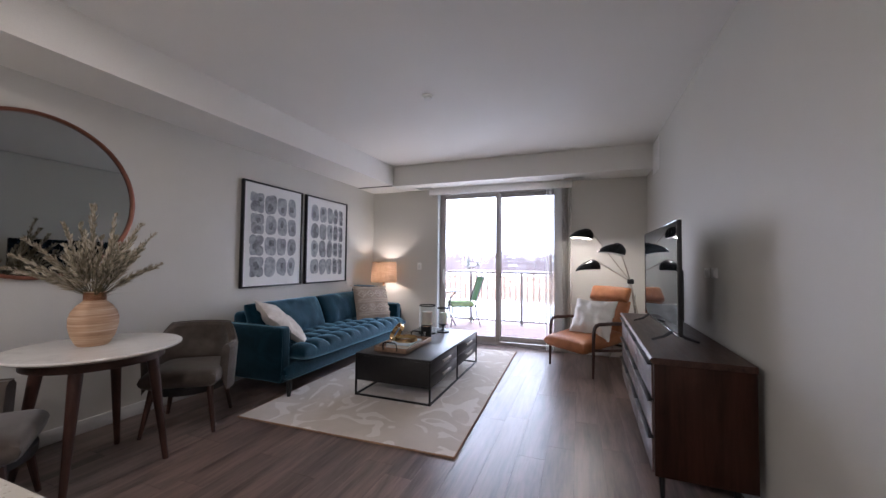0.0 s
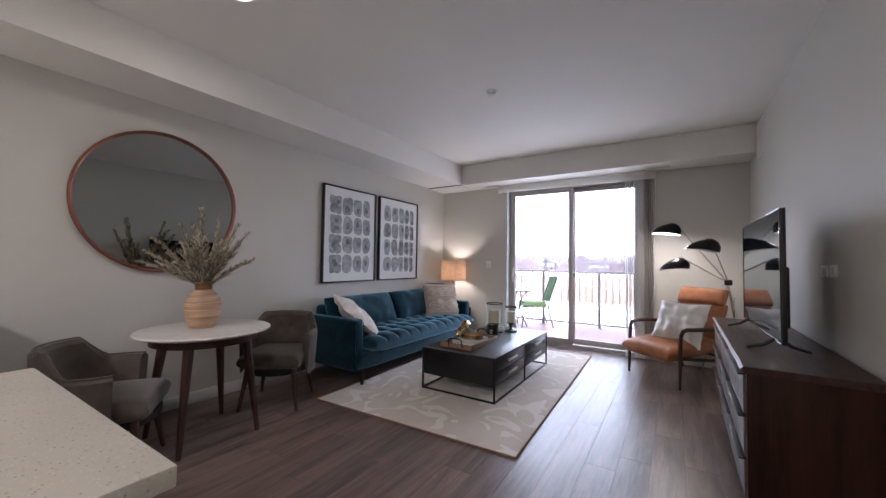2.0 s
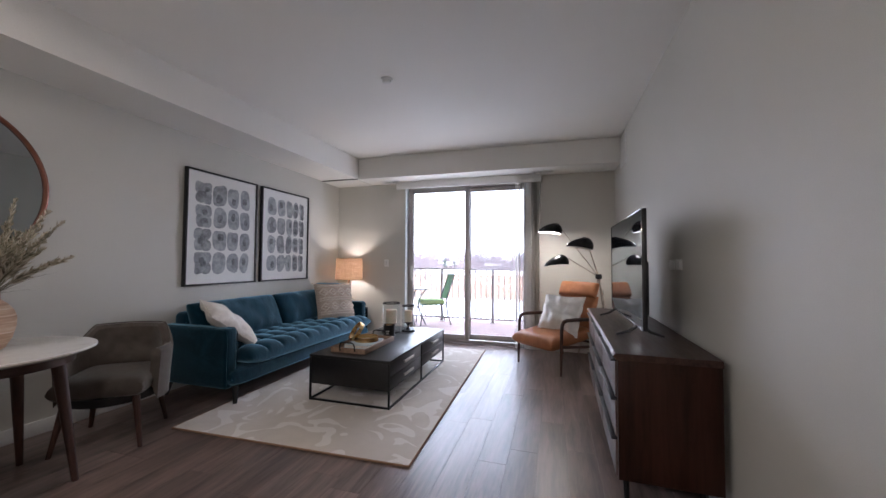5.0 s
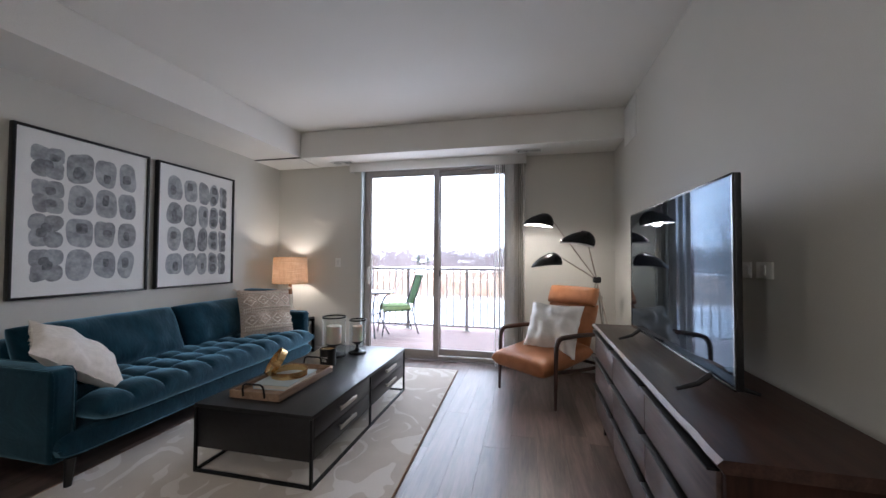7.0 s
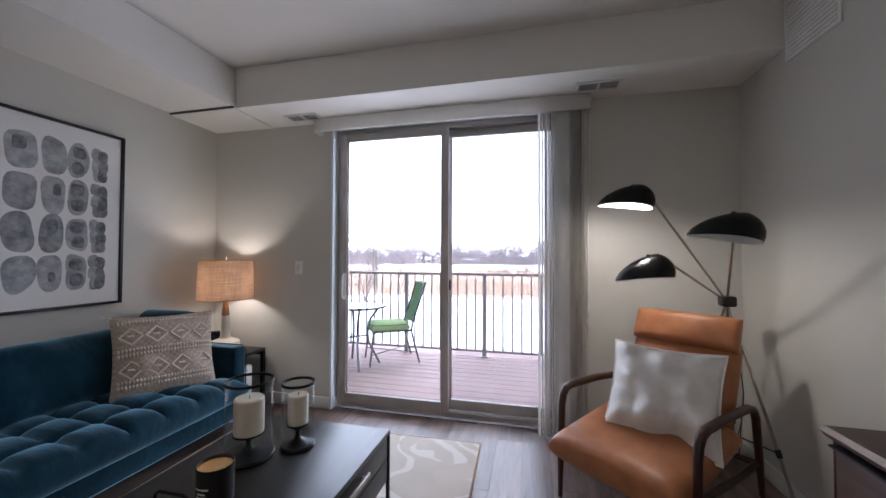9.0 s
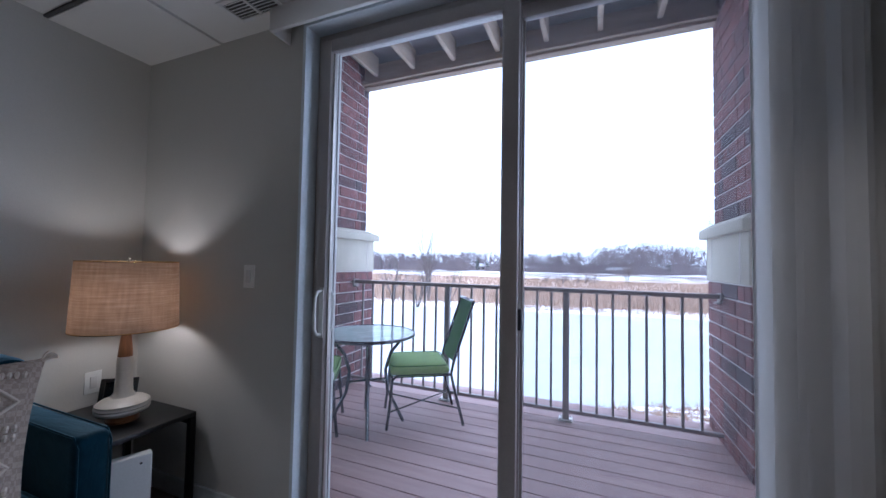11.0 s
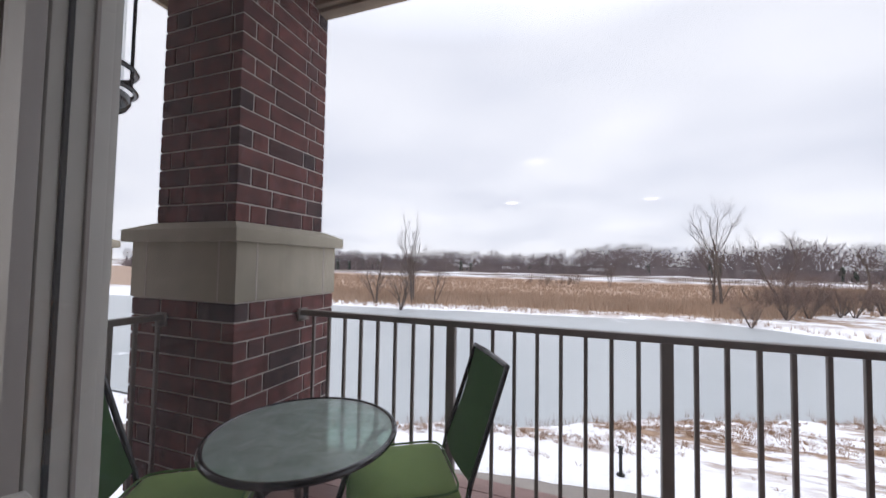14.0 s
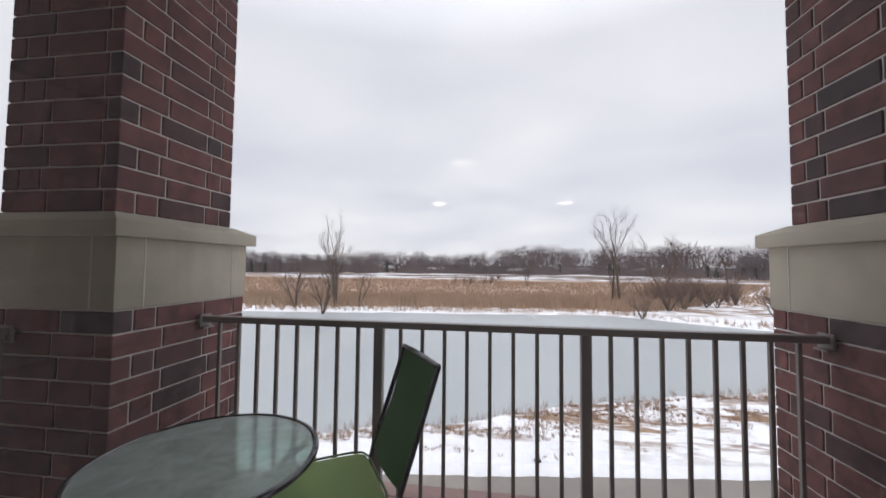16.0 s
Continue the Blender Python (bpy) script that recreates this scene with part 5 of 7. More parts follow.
# ---- rug ----
t = thing("area_rug", "cream rug with looping abstract line pattern", "rug", pose(-1.22, 3.70, 0, 0, 0, 1.7))
rng = random.Random(2)
bm = B()
sheet(bm, 60, 90, lambda u, v: Vector((-0.93 + 1.86 * u, -1.52 + 3.04 * v, 0.012 + 0.0012 * noise.noise(Vector((u * 30, v * 40, 0))))))
part("rug_field", bm, "rug", t)
bm = B()
loop = [(-0.93, -1.52), (0.93, -1.52), (0.93, 1.52), (-0.93, 1.52), (-0.93, -1.52)]
for a, b in zip(loop, loop[1:]):
    tube(bm, [(a[0] + (b[0] - a[0]) * k / 12, a[1] + (b[1] - a[1]) * k / 12, 0.0075) for k in range(13)], 0.0065, 6)
part("bound_edge", bm, "drygrass", t, "tan bound edge")

# ---- coffee table ----
cx0, cx1, cy0, cy1 = -1.50, -0.715, 2.925, 4.49
t = thing("coffee_table", "long black wooden coffee table with drawers and steel base", "coffee table", pose((cx0 + cx1) / 2, (cy0 + cy1) / 2, 0))
W, D = cx1 - cx0, cy1 - cy0
part("tabletop", box(B(), (0, 0, 0.401), (W, D, 0.024), 0.003), "blackwood", t)
part("body", box(B(), (-0.006, 0, 0.272), (W - 0.03, D - 0.02, 0.234), 0.002), "blackwood", t)
r = 0.016
for sx in (-1, 1):
    for sy in (-1, 0, 1):
        part("frame_post", box(B(), (sx * (W / 2 - r / 2), sy * (D / 2 - r / 2), 0.195), (r, r, 0.388), 0.001, 1), "black_metal", t)
    part("floor_rail", box(B(), (sx * (W / 2 - r / 2), 0, 0.02), (r, D - 2 * r, r), 0.001, 1), "black_metal", t)
for sy in (-1, 1):
    part("floor_rail", box(B(), (0, sy * (D / 2 - r / 2), 0.02), (W - 2 * r, r, r), 0.001, 1), "black_metal", t)
for sy in (-1, 1):
    for sz in (0, 1):
        bm = box(B(), (W / 2 - 0.012, sy * (D / 4 - 0.004), 0.216 + sz * 0.118), (0.016, D / 2 - 0.05, 0.112), 0.002)
        dr = part("drawer", bm, "blackwood", t)
        y, z = sy * (D / 4 - 0.004), 0.224 + sz * 0.118
        bm = box(B(), (W / 2 + 0.016, y, z), (0.012, 0.22, 0.022), 0.003)
        for e in (-0.08, 0.08):
            box(bm, (W / 2 + 0.003, y + e, z), (0.016, 0.012, 0.012))
        part("handle", bm, "nickel", dr, "flat dark metal bar handle")

TT = 0.413
t = thing("wooden_tray", "rectangular weathered wood tray with black handles", "tray", pose(-1.19, 3.355, TT))
bm = box(B(), (0, 0, 0.008), (0.35, 0.62, 0.012), 0.002)
for s in (-1, 1):
    box(bm, (s * 0.17, 0, 0.025), (0.013, 0.62, 0.046), 0.002)
    box(bm, (0, s * 0.303, 0.025), (0.326, 0.013, 0.046), 0.002)
part("tray_body", bm, "traywood", t)
for s in (-1, 1):
    y = s * 0.312
    bm = tube(B(), [(-0.075, y, 0.02), (-0.075, y + s * 0.006, 0.06), (-0.068, y + s * 0.008, 0.088), (-0.05, y + s * 0.008, 0.098), (0.05, y + s * 0.008, 0.098), (0.068, y + s * 0.008, 0.088), (0.075, y + s * 0.006, 0.06), (0.075, y, 0.02)], 0.006, 8)
    part("tray_handle", bm, "black_metal", t, "black iron handle")
t = thing("book", "closed pale blue book lying in the tray", "book", pose(-1.19, 3.36, TT + 0.014, 0, 0, 3))
bm = box(B(), (0, 0, 0.003), (0.25, 0.36, 0.004), 0.001)
box(bm, (0, 0, 0.031), (0.25, 0.36, 0.004), 0.001)
box(bm, (-0.1235, 0, 0.017), (0.004, 0.36, 0.03), 0.001)
part("cover", bm, "book", t)
part("page_block", box(B(), (0.001, 0, 0.017), (0.24, 0.35, 0.024)), "pages", t)

t = thing("gold_ring_sculpture", "two interlocking brushed gold ring bands on the book", "ornament", pose(-1.17, 3.36, TT + 0.049))


def band(rad, w, th, m):
    bm = B()
    k = 56
    rows = []
    for i in range(k):
        a = i * 2 * math.pi / k
        c, s = math.cos(a), math.sin(a)
        rows.append([bm.verts.new(m @ Vector((q * c, q * s, z))) for q, z in ((rad, -w / 2), (rad, w / 2), (rad - th, w / 2), (rad - th, -w / 2))])
    for i in range(k):
        a, b = rows[i], rows[(i + 1) % k]
        for j in range(4):
            bm.faces.new((a[j], b[j], b[(j + 1) % 4], a[(j + 1) % 4]))
    return bm


part("ring", band(0.118, 0.042, 0.005, pose(-0.01, 0.015, 0.024)), "brass", t)
part("ring", band(0.100, 0.042, 0.005, pose(-0.125, 0.02, 0.084, 14, -54, 24)), "brass", t)

t = thing("candle_jar", "matte black candle jar with a gold lid", "candle jar", pose(-1.135, 3.80, TT))
part("jar", lathe(B(), [(0.0, 0), (0.060, 0), (0.063, 0.004), (0.063, 0.128), (0.0, 0.128)], 36), "black_plastic", t)
part("rim", lathe(B(), [(0.0635, 0.127), (0.0645, 0.131), (0.0645, 0.142), (0.061, 0.142), (0.061, 0.133)], 36), "black_plastic", t)
part("lid", lathe(B(), [(0.061, 0.135), (0.03, 0.1365), (0.0, 0.1365)], 36), "brass", t, "gold metal lid set in a black rim")
bm = B()
for k, (w, z) in enumerate(((0.055, 0.078), (0.034, 0.062), (0.044, 0.050))):
    g = sheet(bm, 8, 1, lambda u, v: Vector((0.0635 * math.cos(-1.57 + (u - 0.5) * w / 0.063), 0.0635 * math.sin(-1.57 + (u - 0.5) * w / 0.063), z + (v - 0.5) * 0.006)))
part("label_print", bm, "grille", t, "unreadable pale print")


def hurricane(m, k, rim, label):
    t = thing("hurricane_lantern", label, "candle holder", m, "glass hurricane candle holders")
    part("foot", lathe(B(), [(0.0, 0), (rim * 1.08, 0), (rim * 1.1, 0.007), (rim * 1.04, 0.016), (rim * 0.6, 0.022), (0.02, 0.034), (0.011, 0.05), (0.011, 0.072), (0.02, 0.082), (rim * 0.5, 0.094), (rim * 0.68, 0.104), (rim * 0.68, 0.109), (0.0, 0.109)], 40), "black_metal", t)
    c = part("candle", lathe(B(), [(0.0, 0.11), (rim * 0.64, 0.11), (rim * 0.64, 0.11 + 0.13 * k), (rim * 0.59, 0.11 + 0.135 * k), (0.03, 0.106 + 0.135 * k), (0.0, 0.104 + 0.135 * k)], 32), "candle", t, "ivory pillar candle")
    part("wick", tube(B(), [(0, 0, 0.104 + 0.135 * k), (0.002, 0, 0.12 + 0.135 * k)], 0.0015, 5), "black_plastic", c)
    part("chimney", lathe(B(), [(rim, 0.018), (rim, 0.29 * k + 0.01)], 40), "jarglass", t, "clear glass cylinder")
    part("rim", lathe(B(), [(rim - 0.003, 0.29 * k), (rim + 0.004, 0.29 * k), (rim + 0.004, 0.29 * k + 0.012), (rim - 0.003, 0.29 * k + 0.012), (rim - 0.003, 0.29 * k)], 40), "black_metal", t, "black metal rim")
    return t


hurricane(pose(-1.245, 4.09, TT), 1.16, 0.100, "tall glass hurricane lantern with ivory pillar candle")
hurricane(pose(-1.085, 4.225, TT), 1.02, 0.073, "shorter glass hurricane lantern with ivory pillar candle")

# ---- armchair ----
ac = thing("armchair", "cognac leather lounge chair with dark wooden arms", "armchair", pose(0.685, 4.885, 0, 0, 0, -42))
bm = softbox(B(), 0.63, 0.72, 0.15, 30, 30, lambda x, y: 0.02 * (1 - (x / 0.315) ** 2), 5, pose(0, -0.17, 0.365, 7, 0, 0))
part("seat", bm, "leather", ac)
bm = softbox(B(), 0.56, 0.50, 0.10, 24, 24, lambda x, y: 0.018 * (1 - (x / 0.28) ** 2), 5, pose(0, 0.235, 0.60, 67, 0, 0))
part("backrest", bm, "leather", ac)
bm = softbox(B(), 0.555, 0.19, 0.13, 24, 16, lambda x, y: 0.012 * (1 - (x / 0.28) ** 2), 3, pose(0, 0.315, 0.905, 67, 0, 0))
part("headrest", bm, "leather", ac, "padded leather headrest roll")
for s in (-1, 1):
    x = s * 0.335
    bm = tube(B(), [(x, -0.40, 0.0), (x, -0.395, 0.2), (x, -0.385, 0.50), (x, -0.375, 0.55), (x, -0.35, 0.585), (x, -0.30, 0.598), (x, -0.05, 0.592), (x, 0.20, 0.572), (x, 0.27, 0.55), (x, 0.31, 0.50), (x, 0.36, 0.25), (x, 0.41, 0.0)],
              [0.012, 0.017, 0.019, 0.02, 0.021, 0.021, 0.021, 0.02, 0.02, 0.02, 0.018, 0.012], 12)
    part("arm_frame", bm, "walnut_z", ac, "bent dark walnut leg and arm")
    bm = tube(B(), [(x * 0.97, -0.39, 0.31), (x * 0.97, 0.0, 0.27), (x * 0.97, 0.35, 0.25)], 0.017, 8)
    part("side_rail", bm, "walnut", ac)
for y, z in ((-0.37, 0.30), (0.33, 0.26)):
    part("cross_rail", tube(B(), [(-0.33, y, z), (0.33, y, z)], 0.016, 8), "walnut", ac)

t = thing("satin_pillow", "pearl white satin pillow resting on the armchair", "pillow", pose(0.672, 4.785, 0.615, 63, 8, -34) @ pose(0, 0, 0, 0, 0, 9) @ Matrix.Scale(1.12, 4))
bm = cushion(B(), 0.47, 0.45, 0.23, 44, 0.10, 2.2, 7, 0.05)
part("cover", bm, "satin", t)
bm = B()
pts = []
for i in range(81):
    e = i / 20
    s, f = int(e) % 4, e - int(e)
    q = [(-1 + 2 * f, -1), (1, -1 + 2 * f), (1 - 2 * f, 1), (-1, 1 - 2 * f)][s]
    pts.append((q[0] * 0.235 * (1 - 0.08 * (1 - q[1] ** 2) * abs(q[0])), q[1] * 0.225 * (1 - 0.08 * (1 - q[0] ** 2) * abs(q[1])), 0))
tube(bm, pts, 0.005, 6)
part("piping", bm, "satin", t)

# ---- floor lamp ----
J = Vector((1.143, 5.163, 1.07))
fl = thing("floor_lamp", "black three-headed tripod floor lamp, top head lit", "floor lamp")
feet = ((1.325, 4.875, 0.0), (1.30, 5.44, 0.0), (0.90, 5.40, 0.0))
for f in feet:
    d = (J - Vector(f)).normalized()
    part("leg", tube(B(), [f, J + d * 0.03], 0.008, 10), "nickel", fl, "slim brass-nickel leg")
part("collar", box(B(), (J.x, J.y, J.z), (0.075, 0.075, 0.062), 0.012, 3), "black_plastic", fl)
bm = B()
m0 = [Vector(f).lerp(J, 0.28) for f in feet]
c = Vector((J.x, J.y, 0.30))
for q in m0:
    tube(bm, [q, c], 0.004, 6)
    tube(bm, [q - (J - q).normalized() * 0.02, q + (J - q).normalized() * 0.02], 0.014, 8)
part("brace", bm, "black_plastic", fl)


def shade(bm, m, lo=1.0):
    """Visor-like hood: wide open mouth, off-centre crown."""
    k, rows = 36, 10
    rings = []
    for j in range(rows + 1):
        v = j / rows
        r = math.cos(v * math.pi / 2) ** 1.25 if j < rows else 0.0
        z = math.sin(v * math.pi / 2) ** 1.05 * 0.128
        ring = []
        for i in range(k):
            a = i * 2 * math.pi / k
            c = math.cos(a)
            ring.append(bm.verts.new(m @ Vector((0.150 * r * c - 0.082 * v, 0.112 * r * math.sin(a) * (1 - 0.25 * c), z - 0.006 * (1 - v) * math.cos(2 * a)))))
        rings.append(ring)
    for a, b in zip(rings, rings[1:]):
        for i in range(k):
            bm.faces.new((a[i], a[(i + 1) % k], b[(i + 1) % k], b[i]))


heads = (((0.542, 4.97, 1.63), 5.5, (0.66, 5.0, 1.722), 1), ((0.873, 4.605, 1.42), 8.5, (0.955, 4.66, 1.535), 0), ((0.624, 4.905, 1.215), -5, (0.73, 4.95, 1.325), 0))
for p, tilt, tip, lit in heads:
    bm = B()
    m = pose(*p, 0, -tilt if lit else tilt * -1, 180)
    shade(bm, m)
    bmesh.ops.solidify(bm, geom=bm.faces[:], thickness=0.003)
    sh = part("shade", bm, "black_enamel", fl, "glossy black metal visor shade")
    inner = B()
    shade(inner, m @ Matrix.Translation((0, 0, -0.006)) @ Matrix.Scale(0.965, 4))
    part("reflector", inner, "white_enamel", sh, "white inside of the shade")
    b = B()
    bmesh.ops.create_uvsphere(b, u_segments=16, v_segments=10, radius=0.032, matrix=m @ Matrix.Translation((0.02, 0, 0.045)))
    part("bulb", b, "bulb" if lit else "white_plastic", sh)
    part("arm", tube(B(), [J, J.lerp(Vector(tip), 0.5), tip], 0.007, 10), "nickel", fl, "slim metal arm")
    part("swivel", tube(B(), [tip, Vector(tip).lerp(m @ Vector((-0.03, 0, 0.118)), 1.0)], 0.011, 10), "black_plastic", fl)
bm = tube(B(), [(1.20, 5.20, 0.9), (1.19, 5.10, 0.55), (1.22, 5.22, 0.15), (1.30, 5.46, 0.03), (1.37, 5.50, 0.25)], 0.003, 6)
part("cord", bm, "black_plastic", fl)

# ---- console and television ----
con = thing("media_console", "dark walnut media console with live-edge top", "console", pose(0.895, 2.16, 0, 0, 0, -1.1))
CD, CL, CH = 0.462, 1.93, 0.79
bm = B()


def edge(y):
    return -0.012 + 0.010 * noise.noise(Vector((0, y * 2.2, 5))) + 0.004 * noise.noise(Vector((0, y * 9, 2)))


n = 60
prev = None
for i in range(n + 1):
    y = -0.012 + (CL + 0.024) * i / n
    e = edge(y)
    cur = [bm.verts.new(v) for v in ((CD, y, CH), (e + 0.012, y, CH), (e, y, CH - 0.014), (e + 0.016, y, CH - 0.034), (CD, y, CH - 0.034))]
    if prev:
        for k in range(5):
            bm.faces.new((prev[k], prev[(k + 1) % 5], cur[(k + 1) % 5], cur[k]))
    else:
        bm.faces.new(cur)
    prev = cur
bm.faces.new(prev[::-1])
top = part("top_board", bm, "walnut", con, "live-edge walnut slab top")
bm = B()
prev = None
for i in range(n + 1):
    y = -0.012 + (CL + 0.024) * i / n
    e = edge(y)
    cur = [bm.verts.new(v) for v in ((e + 0.013, y, CH + 0.001), (e - 0.001, y, CH - 0.013), (e + 0.014, y, CH - 0.033))]
    if prev:
        for k in range(2):
            bm.faces.new((prev[k], prev[k + 1], cur[k + 1], cur[k]))
    prev = cur
part("live_edge", bm, "edge_wood", top, "worn live edge with its highlight painted pale")
Z0, Z1 = 0.16, CH - 0.036
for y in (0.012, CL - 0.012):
    part("side_panel", box(B(), (CD / 2 + 0.006, y, (Z0 + Z1) / 2), (CD - 0.012, 0.024, Z1 - Z0), 0.002), "walnut_shaded", con)
bm = box(B(), (CD / 2 + 0.02, CL / 2, (Z0 + Z1) / 2), (CD - 0.045, CL - 0.05, Z1 - Z0 - 0.004))
part("carcass", bm, "walnut", con)
cols, rows = 3, 3
dw, dh = (CL - 0.048) / cols, (Z1 - Z0) / rows
for c in range(cols):
    for r in range(rows):
        y, z = 0.024 + (c + 0.5) * dw, Z0 + (r + 0.5) * dh
        bm = box(B(), (0.012, y, z - 0.004), (0.02, dw - 0.008, dh - 0.018), 0.002)
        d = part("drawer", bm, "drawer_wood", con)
        bm = box(B(), (-0.004, y, z + dh / 2 - 0.009), (0.03, dw - 0.008, 0.008), 0.002)
        part("lip_pull", bm, "black_metal", d, "black metal lip pull")
for x in (0.06, CD - 0.06):
    for y in (0.12, CL - 0.12):
        part("leg", leg(B(), (x, y, Z0 + 0.005), (x, y + (-0.04 if y < 1 else 0.04), 0), 0.018, 0.011, 10), "black_metal", con)

tv = thing("television", "large flat-screen television standing on two feet", "television")
a, b = Vector((1.098, 2.50, 0)), Vector((1.100, 3.715, 0))
mid, ang = (a + b) / 2, math.degrees(math.atan2(b.y - a.y, b.x - a.x))
tv.matrix_world = pose(mid.x, mid.y, CH, 0, 0, ang)
TW, Zb, Zt = (b - a).length, 0.058, 0.782
part("back_shell", box(B(), (0, -0.012, (Zb + Zt) / 2), (TW, 0.022, Zt - Zb), 0.004), "black_plastic", tv)
part("rear_housing", box(B(), (0, -0.042, 0.30), (TW * 0.78, 0.04, 0.34), 0.012), "black_plastic", tv)
part("screen", box(B(), (0, 0.001, (Zb + Zt) / 2 + 0.004), (TW - 0.016, 0.003, Zt - Zb - 0.022)), "tv", tv, "glossy dark screen")
bm = B()
for z, h in ((Zb + 0.006, 0.012), (Zt - 0.004, 0.008)):
    box(bm, (0, 0.002, z), (TW, 0.007, h), 0.001)
for x in (-TW / 2 + 0.004, TW / 2 - 0.004):
    box(bm, (x, 0.002, (Zb + Zt) / 2), (0.008, 0.007, Zt - Zb - 0.02))
part("bezel", bm, "black_enamel", tv)
for x in (-TW / 2 + 0.17, TW / 2 - 0.17):
    bm = tube(B(), [(x, -0.012, 0.075), (x - 0.01, 0.05, 0.03), (x - 0.02, 0.125, 0.008)], [0.012, 0.010, 0.007], 8)
    tube(bm, [(x, -0.012, 0.075), (x - 0.01, -0.07, 0.03), (x - 0.02, -0.145, 0.008)], [0.012, 0.010, 0.007], 8)
    part("foot", bm, "black_plastic", tv, "splayed black foot")

# ---- side table and table lamp ----
t = thing("side_table", "black open-framed side table in the corner", "side table", pose(-2.615, 5.275, 0))
part("tabletop", box(B(), (0, 0, 0.488), (0.58, 0.46, 0.024), 0.003), "blackwood", t)
for sx in (-1, 1):
    for sy in (-1, 1):
        part("leg", box(B(), (sx * 0.275, sy * 0.215, 0.238), (0.03, 0.03, 0.476), 0.002), "black_metal", t)
for sy in (-1, 1):
    part("apron", box(B(), (0, sy * 0.215, 0.458), (0.52, 0.024, 0.035)), "black_metal", t)

tl = thing("table_lamp", "cream ceramic table lamp with burlap drum shade, lit", "table lamp", pose(-2.55, 5.285, 0.50))
part("foot", lathe(B(), [(0.0, 0), (0.065, 0), (0.068, 0.012), (0.05, 0.03), (0.0, 0.03)], 40), "oakneck", tl, "dark wooden foot")
part("base", lathe(B(), [(0.05, 0.03), (0.075, 0.035), (0.105, 0.05), (0.11, 0.06), (0.106, 0.066), (0.112, 0.075), (0.106, 0.083), (0.108, 0.092), (0.09, 0.105), (0.05, 0.12), (0.038, 0.14), (0.034, 0.22), (0.032, 0.315), (0.0, 0.315)], 48), "cream_ceramic", tl, "ribbed cream ceramic base")
part("neck", lathe(B(), [(0.030, 0.315), (0.030, 0.325), (0.019, 0.44), (0.012, 0.45), (0.0, 0.45)], 32), "oakneck", tl, "tapered wooden neck")
bm = B()
lathe(bm, [(0.215, 0.455), (0.203, 0.79)], 64)
bmesh.ops.solidify(bm, geom=bm.faces[:], thickness=0.002)
part("shade", bm, "burlap", tl, "tan burlap drum shade")
bm = B()
for rr, z in ((0.214, 0.456), (0.202, 0.789)):
    bm = B()
    tube(bm, [(rr * math.cos(a), rr * math.sin(a), z) for a in [i * 2 * math.pi / 64 for i in range(65)]], 0.003, 6, False)
    if z < 0.6:
        part("shade_ring", bm, "brass", tl)
for a in (0, 2.09, 4.19):
    tube(bm, [(0.2 * math.cos(a), 0.2 * math.sin(a), 0.787), (0, 0, 0.787)], 0.0025, 6)
part("shade_ring", bm, "brass", tl)
part("finial", lathe(B(), [(0.0, 0.785), (0.01, 0.787), (0.006, 0.80), (0.011, 0.807), (0.0, 0.816)], 16), "nickel", tl)
b = B()
bmesh.ops.create_uvsphere(b, u_segments=16, v_segments=10, radius=0.03, matrix=Matrix.Translation((0, 0, 0.56)))
part("bulb", b, "bulb", tl)

t = thing("photo_frame", "small black photo frame behind the lamp", "photo frame", pose(-2.76, 5.36, 0.50, -14, 0, 38))
bm = B()
for x in (-0.075, 0.075):
    box(bm, (x, 0, 0.075), (0.02, 0.014, 0.15), 0.002)
for z in (0.01, 0.14):
    box(bm, (0, 0, z), (0.13, 0.014, 0.02), 0.002)
part("frame", bm, "black_plastic", t)
part("backing", box(B(), (0, 0.004, 0.075), (0.13, 0.004, 0.11)), "black_enamel", t)
part("easel_strut", box(B(), (0, 0.03, 0.055), (0.03, 0.004, 0.12), 0, 1, pose(0, 0, 0, 18, 0, 0)), "black_plastic", t)

t = thing("network_box", "white plastic network box under the side table", "router", pose(-2.30, 5.185, 0, 0, 0, 66))
part("case", box(B(), (0, 0, 0.21), (0.17, 0.05, 0.42), 0.008, 3), "white_plastic", t)
part("led", tube(B(), [(0.045, -0.0255, 0.385), (0.045, -0.0265, 0.385)], 0.005, 10), "black_plastic", t)

# ---- patio furniture ----
t = thing("patio_table", "round glass patio table with black metal legs", "patio table", pose(-2.025, 6.66, ZD))
part("glass_top", lathe(B(), [(0.0, 0.714), (0.355, 0.714), (0.355, 0.709), (0.0, 0.709)], 64), "tableglass", t, "rippled greenish glass top")
bm = B()
tube(bm, [(0.362 * math.cos(a), 0.362 * math.sin(a), 0.706) for a in [i * 2 * math.pi / 72 for i in range(73)]], 0.013, 10, False)
part("rim", bm, "black_enamel", t, "black metal rim")
for k in range(4):
    a = radians(35 + 90 * k)
    c, s = math.cos(a), math.sin(a)
    pts = [(r * c, r * s, z) for r, z in ((0.34, 0.698), (0.27, 0.66), (0.18, 0.55), (0.14, 0.42), (0.16, 0.26), (0.24, 0.10), (0.29, 0.0))]
    part("leg", tube(B(), pts, 0.013, 8), "black_enamel", t)
bm = tube(B(), [(-0.11, -0.10, 0.34), (0.11, 0.10, 0.34)], 0.009, 8)
tube(bm, [(-0.10, 0.11, 0.34), (0.10, -0.11, 0.34)], 0.009, 8)
part("cross_brace", bm, "black_enamel", t)


